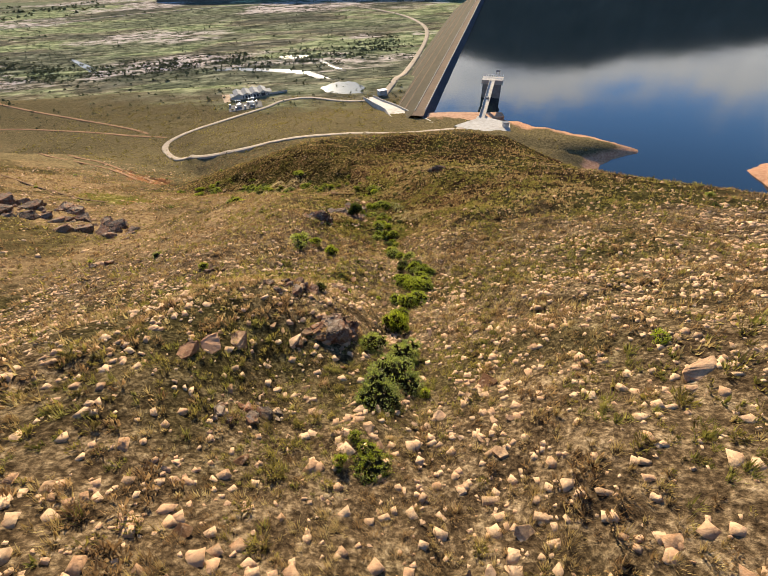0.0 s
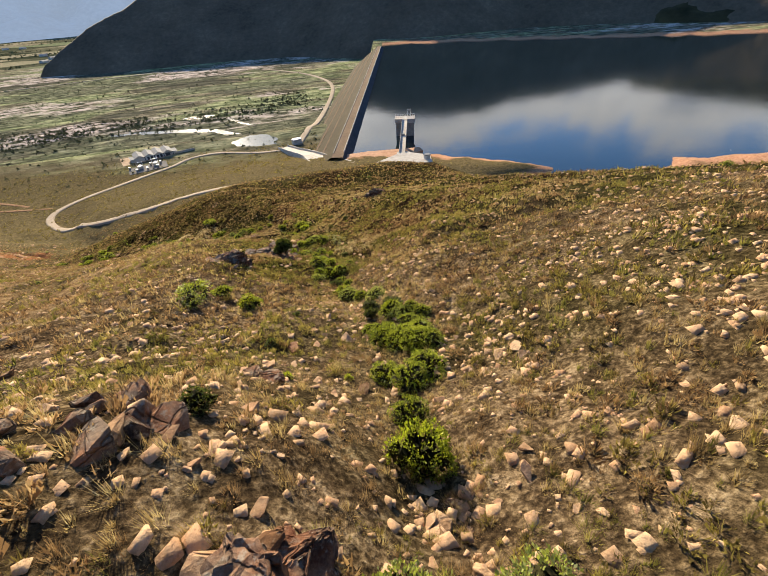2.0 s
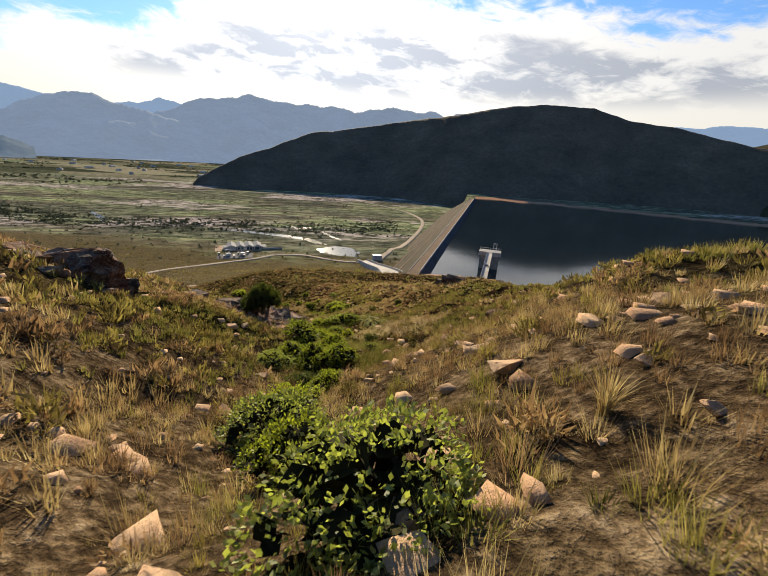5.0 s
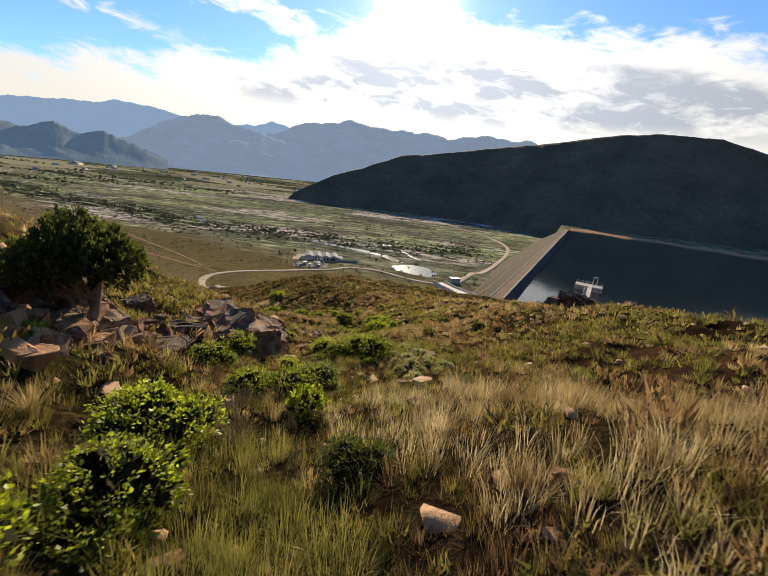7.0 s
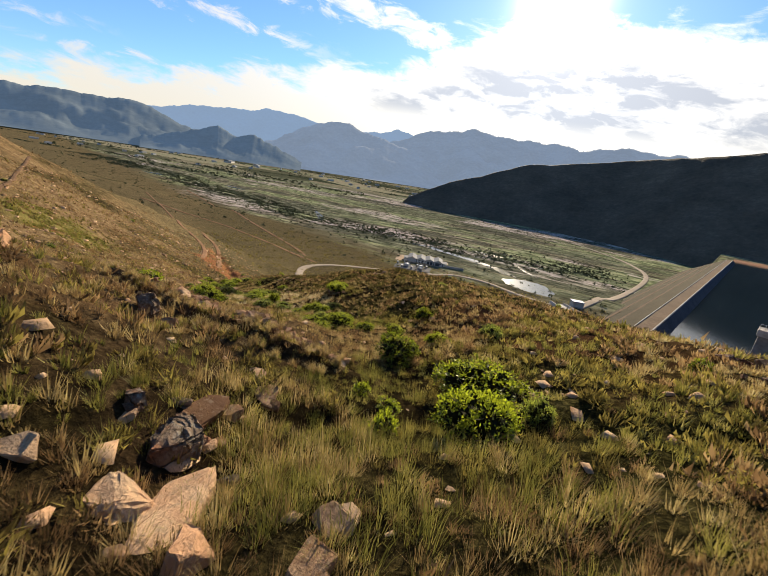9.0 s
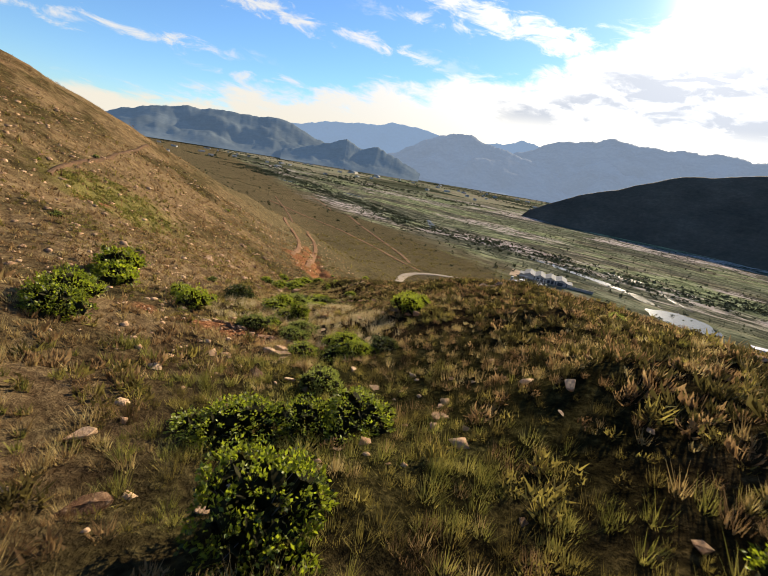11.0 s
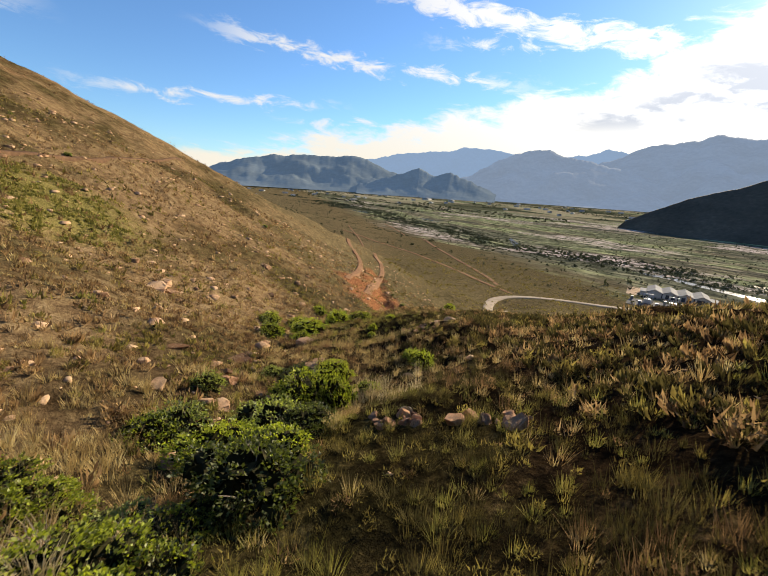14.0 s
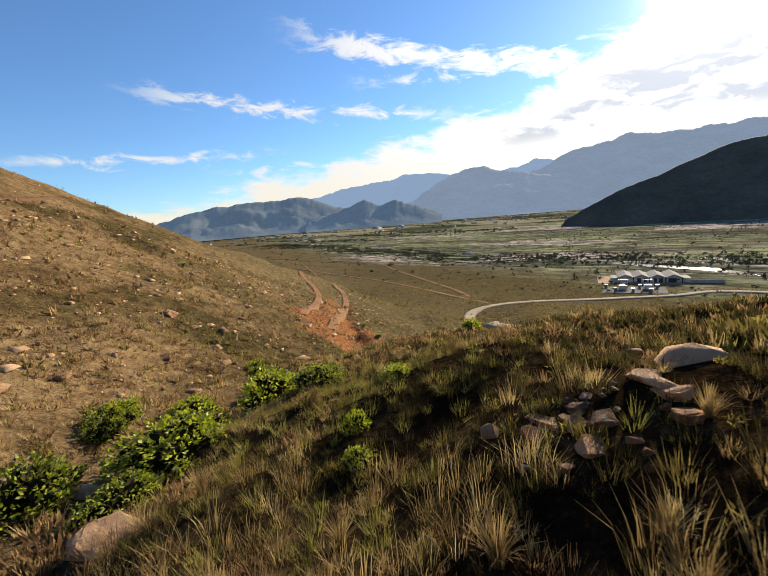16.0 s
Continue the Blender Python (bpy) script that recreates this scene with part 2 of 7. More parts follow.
def ground(x, y):
    x, y = np.asarray(x, float), np.asarray(y, float)
    dist, side, bed, down = gully_at(x, y)
    k = np.where(side > 0, np.interp(down, [60, 110, 150, 175, 215, 260], [0.31, 0.25, 0.33, 0.38, 0.40, 0.35]), np.interp(down, [60, 90, 130, 150, 175, 215, 260], [0.55, 0.50, 0.42, 0.22, 0.12, 0.20, 0.25]))
    cut = bed - 0.4 + k * np.sqrt(dist**2 + 1.0)
    near = soft_min(hillside(x, y), cut, 2.0)
    # the left-hand mountain: an even flank up to a long ridge
    over = soft_max(-x - 165, 0 * x, 20)
    mountain = 38.2 - 0.223 * (x + 104) - 0.47 * (y - 103) - 0.42 * over + 2.0 * np.exp(-((y - 195) / 40) ** 2) + 3.2 * np.exp(-((y - 112) / 38) ** 2) * step(-x, 92, 155)
    z = soft_max(near, mountain, 3.0)
    # the valley floor below the dam, and the bed of the lake
    out = (x - DAM_A[0]) * DAM_OUT[0] + (y - DAM_A[1]) * DAM_OUT[1]
    floor = -9 - 4 * step(y, 240, 310) - 12 * step(y, 372, 430) - 5 * step(-x, 100, 420) + 0.0045 * np.maximum(0, y - 1100)
    floor = floor + 0.25 * waves(x, y, 90, 11, 3)
    floor = np.where(out > 0, -9.0, floor)
    z = soft_max(z, floor, 3.0 + 0 * z)
    # the far shore of the lake and the foot of the dark hill behind it
    shore = -9 + 12 * step(0.33 * x + y - 60 * np.sin(x / 160.0), 805, 850)
    z = np.where((y > 520) & (out > -20), soft_max(z, np.where(out > -20, shore, z), 2.0), z)
    # the red point beyond the bay
    point = 9.0 - 0.0022 * (x - 235) ** 2 * np.where(x < 235, 1.6, 0.25) - 0.012 * (y - 135) ** 2 * np.where(y > 135, 0.8, 0.2)
    z = np.where(out > 60, soft_max(z, np.maximum(point, -9), 2.0), z)
    # the near shore of the bay: the land comes down to the water along this line
    shore_y = np.interp(x, [20, 36, 63, 89, 123, 145, 154, 160, 166, 193, 240, 300, 420], [250, 244, 238, 227, 196, 165, 149, 149, 158, 174, 164, 150, 60])
    fall = np.interp(x, [36, 60, 110, 150, 166, 240], [0.20, 0.16, 0.20, 0.26, 0.14, 0.10])
    bay = np.maximum(fall * (shore_y - y), -9) + 0.6 * np.maximum(0, 150 - y) * (x < 158) + 0.5 * np.maximum(0, 80 - x)
    z = np.where(y < 420, soft_min(z, bay, 1.5), z)
    # low bare land beyond the bay's head
    beyond = np.clip(fall * (shore_y - y), -9, 9)
    z = np.where((x > 157) & (y < 300), np.maximum(z, beyond * step(x, 157, 166) - 9 * (1 - step(x, 157, 166))), z)
    return z


# knolls and hollows of the slope: x, y, width, height
SWELLS = [(-51, 103, 13, 3.1), (-8, 7, 5, -1.47), (-6, 19, 5, 2.34), (19, 71, 13, -0.9), (14, 82, 6, 0.6), (-43, 130, 7, -0.65), (8, 42, 5, 1.0), (-11, 33, 8, -1.47), (10, 10, 8, 0.72), (-7, 14, 5, -1.6), (-10, 85, 5, 0.8), (-2, 43, 8, -0.8),
          (3, 85, 5, -0.72), (-32, 107, 5, 0.82), (-30, 122, 13, -0.52), (-1, 34, 5, 0.68), (-24, 106, 5, 0.53), (-17, 34, 5, 0.84), (-12, 13, 5, 0.82), (-3, 58, 5, 0.72), (5, 25, 5, -0.4), (11, 40, 8, 0.46),
          (13, 15, 5, 0.7), (-8, 73, 5, 0.6), (-45, 104, 8, -0.7), (10.5, 49, 4, 1.1), (5, 49, 4, -0.75)]


def furrow_line(x):
    return np.interp(x, [-19, -14, -11.8, -8.4, -6.3, -4], [80.9, 81.3, 81.6, 81.7, 81.9, 82.2])


def relief(x, y):
    """ground() with the small lumps of a rough hillside."""
    z = ground(x, y)
    slope = 1 - step(y, 200, 300)
    z = z + slope * (0.28 * waves(x, y, 9, 3, 3) + 0.5 * waves(x, y, 31, 4, 2) * step(np.hypot(np.asarray(x, float) + 20, np.asarray(y, float) - 65), 75, 120))
    for (cx, cy, wide, high) in SWELLS:
        z = z + high * np.exp(-((x - cx) ** 2 + (y - cy) ** 2) / wide**2)
    # a raw erosion cut where the gully turns
    ax, ay = np.asarray(x, float), np.asarray(y, float)
    cut_y = np.interp(ax, [-122, -112, -104, -97, -90, -82, -76], [175, 168.5, 163, 159.5, 155, 148, 141]) + 0.8 * np.sin(ax * 0.9)
    z = z - 1.5 * np.exp(-(((ay - cut_y) / 1.6) ** 2)) * step(ax, -124, -110) * (1 - step(ax, -84, -76))
    # two old furrows across the slope, with a low ridge between them
    for shift, deep in ((0.0, 0.52), (0.62, -0.22), (1.2, 0.50)):
        line = furrow_line(x) + shift
        z = z - deep * np.exp(-(((y - line) / 0.30) ** 2)) * step(x, -21, -17) * (1 - step(x, -7, -4.5))
    return z

# ---------------------------------------------------------------- mesh helpers
def mesh_from(name, verts, faces, mat=None, smooth=False):
    me = bpy.data.meshes.new(name)
    verts = np.asarray(verts, np.float32)
    faces = np.asarray(faces, np.int32)
    n = faces.shape[1]
    me.vertices.add(len(verts))
    me.vertices.foreach_set("co", verts.ravel())
    me.loops.add(faces.size)
    me.loops.foreach_set("vertex_index", faces.ravel())
    me.polygons.add(len(faces))
    me.polygons.foreach_set("loop_start", np.arange(0, faces.size, n, dtype=np.int32))
    me.polygons.foreach_set("loop_total", np.full(len(faces), n, dtype=np.int32))
    if smooth:
        me.polygons.foreach_set("use_smooth", np.ones(len(faces), bool))
    me.update(calc_edges=True)
    if mat:
        me.materials.append(mat)
    return me


def grid_faces(rows, cols):
    i = np.arange(rows * cols).reshape(rows, cols)
    return np.stack([i[:-1, :-1], i[:-1, 1:], i[1:, 1:], i[1:, :-1]], -1).reshape(-1, 4)


def thing(name, me, label="", category="", group="", kind=""):
    return tagged(new(name, me), label, category, group, kind)


def part(name, bm, mat, parent, label=""):
    me = bpy.data.meshes.new(name)
    bm.to_mesh(me)
    bm.free()
    me.materials.append(mat)
    ob = new(name, me)
    ob.parent = parent
    return tagged(ob, label)


def part_mesh(name, me, parent, label=""):
    ob = new(name, me)
    ob.parent = parent
    return tagged(ob, label)


def box(bm, cx, cy, cz, sx, sy, sz, turn=0.0, bevel=0.0):
    m = Matrix.Translation((cx, cy, cz)) @ Matrix.Rotation(turn, 4, "Z") @ Matrix.Diagonal((sx, sy, sz, 1))
    r = bmesh.ops.create_cube(bm, size=1, matrix=m)
    if bevel:
        es = list({e for v in r["verts"] for e in v.link_edges})
        bmesh.ops.bevel(bm, geom=es, offset=bevel, segments=1, affect="EDGES")
    return bm


def spread(lo, hi, a, b, fine, grow):
    """Grid lines from lo to hi, fine apart between a and b and growing outwards."""
    mid = list(np.arange(a, b + fine / 2, fine))
    up, s = [], fine
    while (up[-1] if up else b) < hi:
        s *= grow
        up.append((up[-1] if up else mid[-1]) + s)
    down, s = [], fine
    while (down[-1] if down else a) > lo:
        s *= grow
        down.append((down[-1] if down else mid[0]) - s)
    return np.array(down[::-1] + mid + up)


# ---------------------------------------------------------------- ground
def ground_material():
    m, t, b = material("dry_hillside_ground")
    v = coords(t)
    n1, n2, n3 = noise_tex(t, v, 0.9, 8, 0.68), noise_tex(t, v, 0.055, 5, 0.6), noise_tex(t, v, 6.0, 5, 0.7)
    # Dark litter soil, taken near black to hold the shade between tufts too.
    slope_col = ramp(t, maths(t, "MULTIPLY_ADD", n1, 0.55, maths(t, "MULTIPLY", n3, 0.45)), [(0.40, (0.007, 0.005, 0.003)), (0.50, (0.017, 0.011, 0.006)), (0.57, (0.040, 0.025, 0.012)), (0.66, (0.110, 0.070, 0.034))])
    # Paler red-brown flank soil, with extra brightness put in for its sunlit side.
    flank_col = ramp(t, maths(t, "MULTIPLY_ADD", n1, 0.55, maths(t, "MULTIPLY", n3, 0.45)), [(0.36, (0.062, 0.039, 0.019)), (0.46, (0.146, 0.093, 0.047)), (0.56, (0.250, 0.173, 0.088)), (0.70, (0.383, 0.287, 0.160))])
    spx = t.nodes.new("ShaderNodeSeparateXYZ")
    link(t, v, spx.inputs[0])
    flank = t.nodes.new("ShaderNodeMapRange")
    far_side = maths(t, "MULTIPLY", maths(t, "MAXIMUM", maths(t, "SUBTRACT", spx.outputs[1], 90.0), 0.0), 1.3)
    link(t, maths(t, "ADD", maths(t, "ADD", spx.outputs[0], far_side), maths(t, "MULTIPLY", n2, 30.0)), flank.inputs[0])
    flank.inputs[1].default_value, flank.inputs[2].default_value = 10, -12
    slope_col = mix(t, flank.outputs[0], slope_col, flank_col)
    # stony, sandy soil on the upper slope
    sandy = t.nodes.new("ShaderNodeMapRange")
    link(t, maths(t, "ADD", spx.outputs[1], maths(t, "MULTIPLY", n2, 26.0)), sandy.inputs[0])
    sandy.inputs[1].default_value, sandy.inputs[2].default_value = 68, 46
    sand = ramp(t, maths(t, "MULTIPLY_ADD", n1, 0.45, maths(t, "MULTIPLY", n3, 0.55)), [(0.40, (0.022, 0.015, 0.009)), (0.49, (0.074, 0.050, 0.027)), (0.56, (0.187, 0.132, 0.075)), (0.64, (0.365, 0.276, 0.172))])
    slope_col = mix(t, sandy.outputs[0], slope_col, sand)
    green = ramp(t, maths(t, "MULTIPLY_ADD", n1, 0.45, maths(t, "MULTIPLY", n3, 0.55)), [(0.42, (0.010, 0.010, 0.004)), (0.52, (0.031, 0.029, 0.009)), (0.64, (0.099, 0.090, 0.028))])
    slope_col = mix(t, maths(t, "MULTIPLY", ramp(t, n2, [(0.46, (0, 0, 0)), (0.60, (1, 1, 1))]), 0.75), slope_col, green)
    red = ramp(t, noise_tex(t, v, 0.035, 4, 0.6), [(0.60, (0, 0, 0)), (0.68, (1, 1, 1))])
    slope_col = mix(t, maths(t, "MULTIPLY", red, 0.22), slope_col, (0.24, 0.115, 0.055))
    lower = smooth_range(t, maths(t, "ADD", spx.outputs[1], maths(t, "MULTIPLY", n2, 40.0)), 150.0, 185.0)
    heath = ramp(t, maths(t, "MULTIPLY_ADD", n1, 0.5, maths(t, "MULTIPLY", n3, 0.5)), [(0.40, (0.049, 0.039, 0.019)), (0.50, (0.120, 0.095, 0.048)), (0.60, (0.239, 0.187, 0.098))])
    slope_col = mix(t, maths(t, "MULTIPLY", lower, 0.8), slope_col, heath)
    # the valley floor: bands of scrub, reed beds, bare pink and pale ground drawn out along the river, and fields far off
    vb = coords(t, (0.42, 1.0, 1.0))
    v1, v2, v3, v4 = noise_tex(t, vb, 0.013, 7, 0.66), noise_tex(t, vb, 0.10, 6, 0.72), noise_tex(t, vb, 0.0075, 5, 0.6), noise_tex(t, v, 0.8, 4, 0.7)
    scrub = ramp(t, maths(t, "MULTIPLY_ADD", v2, 0.65, maths(t, "MULTIPLY", v4, 0.35)), [(0.40, (0.035, 0.034, 0.022)), (0.48, (0.114, 0.099, 0.066)), (0.55, (0.232, 0.201, 0.133)), (0.64, (0.450, 0.386, 0.278))])
    scrub = mix(t, ramp(t, v1, [(0.47, (0, 0, 0)), (0.54, (1, 1, 1))]), scrub, ramp(t, v2, [(0.40, (0.067, 0.083, 0.041)), (0.50, (0.176, 0.195, 0.097)), (0.60, (0.366, 0.379, 0.201))]))
    scrub = mix(t, ramp(t, v1, [(0.42, (1, 1, 1)), (0.47, (0, 0, 0))]), scrub, ramp(t, v2, [(0.4, (0.040, 0.041, 0.029)), (0.6, (0.125, 0.118, 0.084))]))
    spv = t.nodes.new("ShaderNodeSeparateXYZ")
    link(t, v, spv.inputs[0])
    open_land = t.nodes.new("ShaderNodeMapRange")
    link(t, spv.outputs[1], open_land.inputs[0])
    for i, val in ((1, 380), (2, 470), (3, -0.3), (4, 0.0)):
        open_land.inputs[i].default_value = val
    # broad dark and olive bands drawn out along the river
    band = noise_tex(t, coords(t, (0.22, 1.0, 1.0)), 0.012, 6, 0.62)
    scrub = mix(t, maths(t, "MULTIPLY", ramp(t, band, [(0.46, (1, 1, 1)), (0.53, (0, 0, 0))]), 0.8), scrub, ramp(t, v2, [(0.40, (0.038, 0.041, 0.029)), (0.52, (0.109, 0.112, 0.072)), (0.64, (0.253, 0.245, 0.160))]))
    bare = ramp(t, v2, [(0.38, (0.181, 0.138, 0.118)), (0.58, (0.514, 0.434, 0.376))])
    scrub = mix(t, maths(t, "MULTIPLY", ramp(t, v3, [(0.53, (0, 0, 0)), (0.58, (1, 1, 1))]), ramp(t, maths(t, "ADD", v2, open_land.outputs[0]), [(0.44, (0, 0, 0)), (0.54, (1, 1, 1))])), scrub, bare)
    cells = node(t, "ShaderNodeTexVoronoi", Scale=0.0065)
    link(t, vb, cells.inputs["Vector"])
    fields = mix(t, 0.75, cells.outputs["Color"], (0.5, 0.5, 0.5))
    fields = ramp(t, maths(t, "ADD", maths(t, "MULTIPLY", fields, 1.0), maths(t, "MULTIPLY", v2, 0.25)), [(0.55, (0.043, 0.049, 0.029)), (0.60, (0.108, 0.104, 0.062)), (0.66, (0.295, 0.249, 0.164)), (0.72, (0.137, 0.163, 0.085))])
    sp0 = t.nodes.new("ShaderNodeSeparateXYZ")
    link(t, v, sp0.inputs[0])
    away = t.nodes.new("ShaderNodeMapRange")
    link(t, maths(t, "ADD", sp0.outputs[1], maths(t, "MULTIPLY", sp0.outputs[0], -0.45)), away.inputs[0])
    away.inputs[1].default_value, away.inputs[2].default_value = 1450, 1700
    scrub = mix(t, away.outputs[0], scrub, fields)
    sp = t.nodes.new("ShaderNodeSeparateXYZ")
    link(t, v, sp.inputs[0])
    lowland = t.nodes.new("ShaderNodeMapRange")
    apron = maths(t, "MULTIPLY", maths(t, "MINIMUM", maths(t, "ADD", sp.outputs[0], 90.0), 0.0), 0.35)
    link(t, maths(t, "ADD", maths(t, "ADD", sp.outputs[1], apron), maths(t, "MULTIPLY", n2, 60.0)), lowland.inputs[0])
    lowland.inputs[1].default_value, lowland.inputs[2].default_value = 330, 390
    col = mix(t, lowland.outputs[0], slope_col, scrub)
    # bare red bank just above the lake's level
    bank = t.nodes.new("ShaderNodeMapRange")
    link(t, maths(t, "ADD", sp.outputs[2], maths(t, "MULTIPLY", n2, 3.0)), bank.inputs[0])
    for i, val in ((1, 4.5), (2, 3.2), (3, 0.0), (4, 1.0)):
        bank.inputs[i].default_value = val
    lake_side = maths(t, "GREATER_THAN", maths(t, "MULTIPLY_ADD", sp.outputs[0], 0.957, maths(t, "MULTIPLY", sp.outputs[1], -0.29)), -42.0)
    col = mix(t, maths(t, "MULTIPLY", bank.outputs[0], lake_side), col, ramp(t, n1, [(0.35, (0.30, 0.15, 0.085)), (0.65, (0.52, 0.30, 0.18))]))
    # a damp green swathe on the flank
    damp = t.nodes.new("ShaderNodeVectorMath")
    damp.operation = "DISTANCE"
    link(t, v, damp.inputs[0])
    damp.inputs[1].default_value = (-77, 106, 31)
    swathe = maths(t, "ADD", maths(t, "DIVIDE", damp.outputs["Value"], 11.0), maths(t, "MULTIPLY_ADD", n1, 1.2, -0.6))
    col = mix(t, ramp(t, swathe, [(0.55, (0.8, 0.8, 0.8)), (1.05, (0, 0, 0))]), col, ramp(t, n3, [(0.38, (0.09, 0.075, 0.02)), (0.62, (0.27, 0.235, 0.07))]))
    # raw red earth where the gully's bank has slipped
    for (cx, cy, cz, rad) in ((-97, 152, 13, 6.5), (-104, 161, 10, 6.0), (-88, 149, 13, 6.0), (-92.5, 156, 11, 6.0), (-98, 158, 11, 5.0), (-112, 167, 10, 4.5), (-71.5, 102, 31.5, 2.6), (-30.5, 96.6, 34.0, 1.3), (-28.3, 97.3, 33.8, 1.4), (-26.4, 98.1, 33.6, 1.5), (-24.6, 99.2, 33.5, 1.5), (-23.7, 100.3, 33.3, 1.5), (-22.9, 101.4, 33.2, 1.5), (-21.8, 102.2, 33.6, 1.1)):
        dist = t.nodes.new("ShaderNodeVectorMath")
        dist.operation = "DISTANCE"
        link(t, v, dist.inputs[0])
        dist.inputs[1].default_value = (cx, cy, cz)
        slip = maths(t, "ADD", maths(t, "DIVIDE", dist.outputs["Value"], rad), maths(t, "MULTIPLY_ADD", n1, 1.6, -0.8))
        col = mix(t, ramp(t, slip, [(0.55, (1, 1, 1)), (0.95, (0, 0, 0))]), col, ramp(t, n3, [(0.38, (0.10, 0.036, 0.016)), (0.50, (0.22, 0.095, 0.042)), (0.64, (0.42, 0.21, 0.10))]))
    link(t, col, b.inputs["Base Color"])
    b.inputs["Roughness"].default_value = 1.0
    b.inputs["Specular IOR Level"].default_value = 0.0
    bump(t, b, maths(t, "MULTIPLY_ADD", n3, 0.5, maths(t, "MULTIPLY", n1, 1.0)), 0.9, 0.35)
    return m


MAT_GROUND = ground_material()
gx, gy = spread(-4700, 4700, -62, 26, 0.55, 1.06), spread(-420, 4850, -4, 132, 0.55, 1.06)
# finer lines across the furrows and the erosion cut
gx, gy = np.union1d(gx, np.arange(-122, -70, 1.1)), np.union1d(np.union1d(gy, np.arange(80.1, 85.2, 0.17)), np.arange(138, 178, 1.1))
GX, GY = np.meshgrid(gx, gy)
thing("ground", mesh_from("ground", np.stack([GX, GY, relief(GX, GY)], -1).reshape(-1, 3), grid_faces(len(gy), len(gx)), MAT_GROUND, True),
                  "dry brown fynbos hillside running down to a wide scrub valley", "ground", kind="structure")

# ---------------------------------------------------------------- lake
def water_material(name, deep, rough, wave):
    m, t, b = material(name)
    b.inputs["Base Color"].default_value = (*deep, 1)
    b.inputs["Roughness"].default_value = rough
    b.inputs["IOR"].default_value = 1.333
    b.inputs["Specular IOR Level"].default_value = 0.75
    v = coords(t, (1, 1, 1))
    h = maths(t, "MULTIPLY_ADD", noise_tex(t, v, 0.5, 5, 0.6), 1.0, maths(t, "MULTIPLY", noise_tex(t, v, 0.03, 3, 0.5), 3.0))
    bump(t, b, h, wave, 0.3)
    return m


MAT_LAKE = water_material("lake_water", (0.005, 0.011, 0.015), 0.07, 0.05)
far_end = DAM_B + DAM_DIR * 120
lake_pts = [DAM_A - DAM_DIR * 60 + DAM_OUT * 1.5, far_end + DAM_OUT * 1.5, np.array([900, 1100]), np.array([2200, 900]), np.array([2200, -300]), np.array([120, -300]), np.array([60, 60])]
lm = bpy.data.meshes.new("water")
lm.from_pydata([(p[0], p[1], WATER_Z) for p in lake_pts], [], [list(range(len(lake_pts)))[::-1]])
lm.materials.append(MAT_LAKE)
thing("water", lm, "calm dark blue reservoir water reflecting clouds", "water", kind="structure")

# ---------------------------------------------------------------- far forms
O = np.array([0.0, 40.0, 66.0])


def ridge(name, az, elev, base, crest, behind, foot_z, mat, label, rough=0.05, seed=1, cols=220, rows=26, kind="structure", skew=1.3, crag=0.0):
    """A long hill seen from the slope: crest heights as degrees above the camera's level by bearing, at given distances."""
    A = np.linspace(az[0], az[-1], cols)
    E = np.interp(A, az, elev)
    B, K = np.interp(A, az, base), np.interp(A, az, crest)
    top = O[2] + K * np.tan(np.radians(E))
    u = np.linspace(0, 1 + behind, rows)[:, None]
    r = B + (K - B) * u
    foot = foot_z
    rise = np.where(u <= 1, np.clip(u, 0, 1) ** skew, 1 - (u - 1) * 1.2)
    z = foot + (top - foot) * rise + K * np.radians(crag) * waves(A, 0 * A, 3.2, seed + 90, 4) * np.clip(rise, 0, 1) ** 5
    x, y = O[0] + r * np.sin(np.radians(A)), O[1] + r * np.cos(np.radians(A))
    size = K.mean() * 0.16
    spur = waves(x, y, size, seed, 5) * (top - foot) * rough * np.clip(u * 3, 0, 1) * np.clip(np.abs(1 - u) * 2.2 + 0.10, 0, 1)
    z = z + spur
    me = mesh_from(name, np.stack([x, y, z], -1).reshape(-1, 3), grid_faces(rows, cols), mat, True)
    return thing(name, me, label, "hill" if "hill" in name else "mountain", kind=kind)


def hill_material():
    m, t, b = material("dark_scrub_hill")
    v = coords(t)
    f = maths(t, "MULTIPLY_ADD", noise_tex(t, v, 0.012, 6, 0.65), 0.6, maths(t, "MULTIPLY", noise_tex(t, v, 0.12, 4, 0.7), 0.4))
    link(t, ramp(t, f, [(0.36, (0.065, 0.051, 0.035)), (0.55, (0.114, 0.088, 0.060)), (0.70, (0.176, 0.133, 0.088))]), b.inputs["Base Color"])
    b.inputs["Roughness"].default_value = 1.0
    b.inputs["Specular IOR Level"].default_value = 0.1
    bump(t, b, noise_tex(t, v, 0.05, 5, 0.6), 0.5, 4.0)
    return m


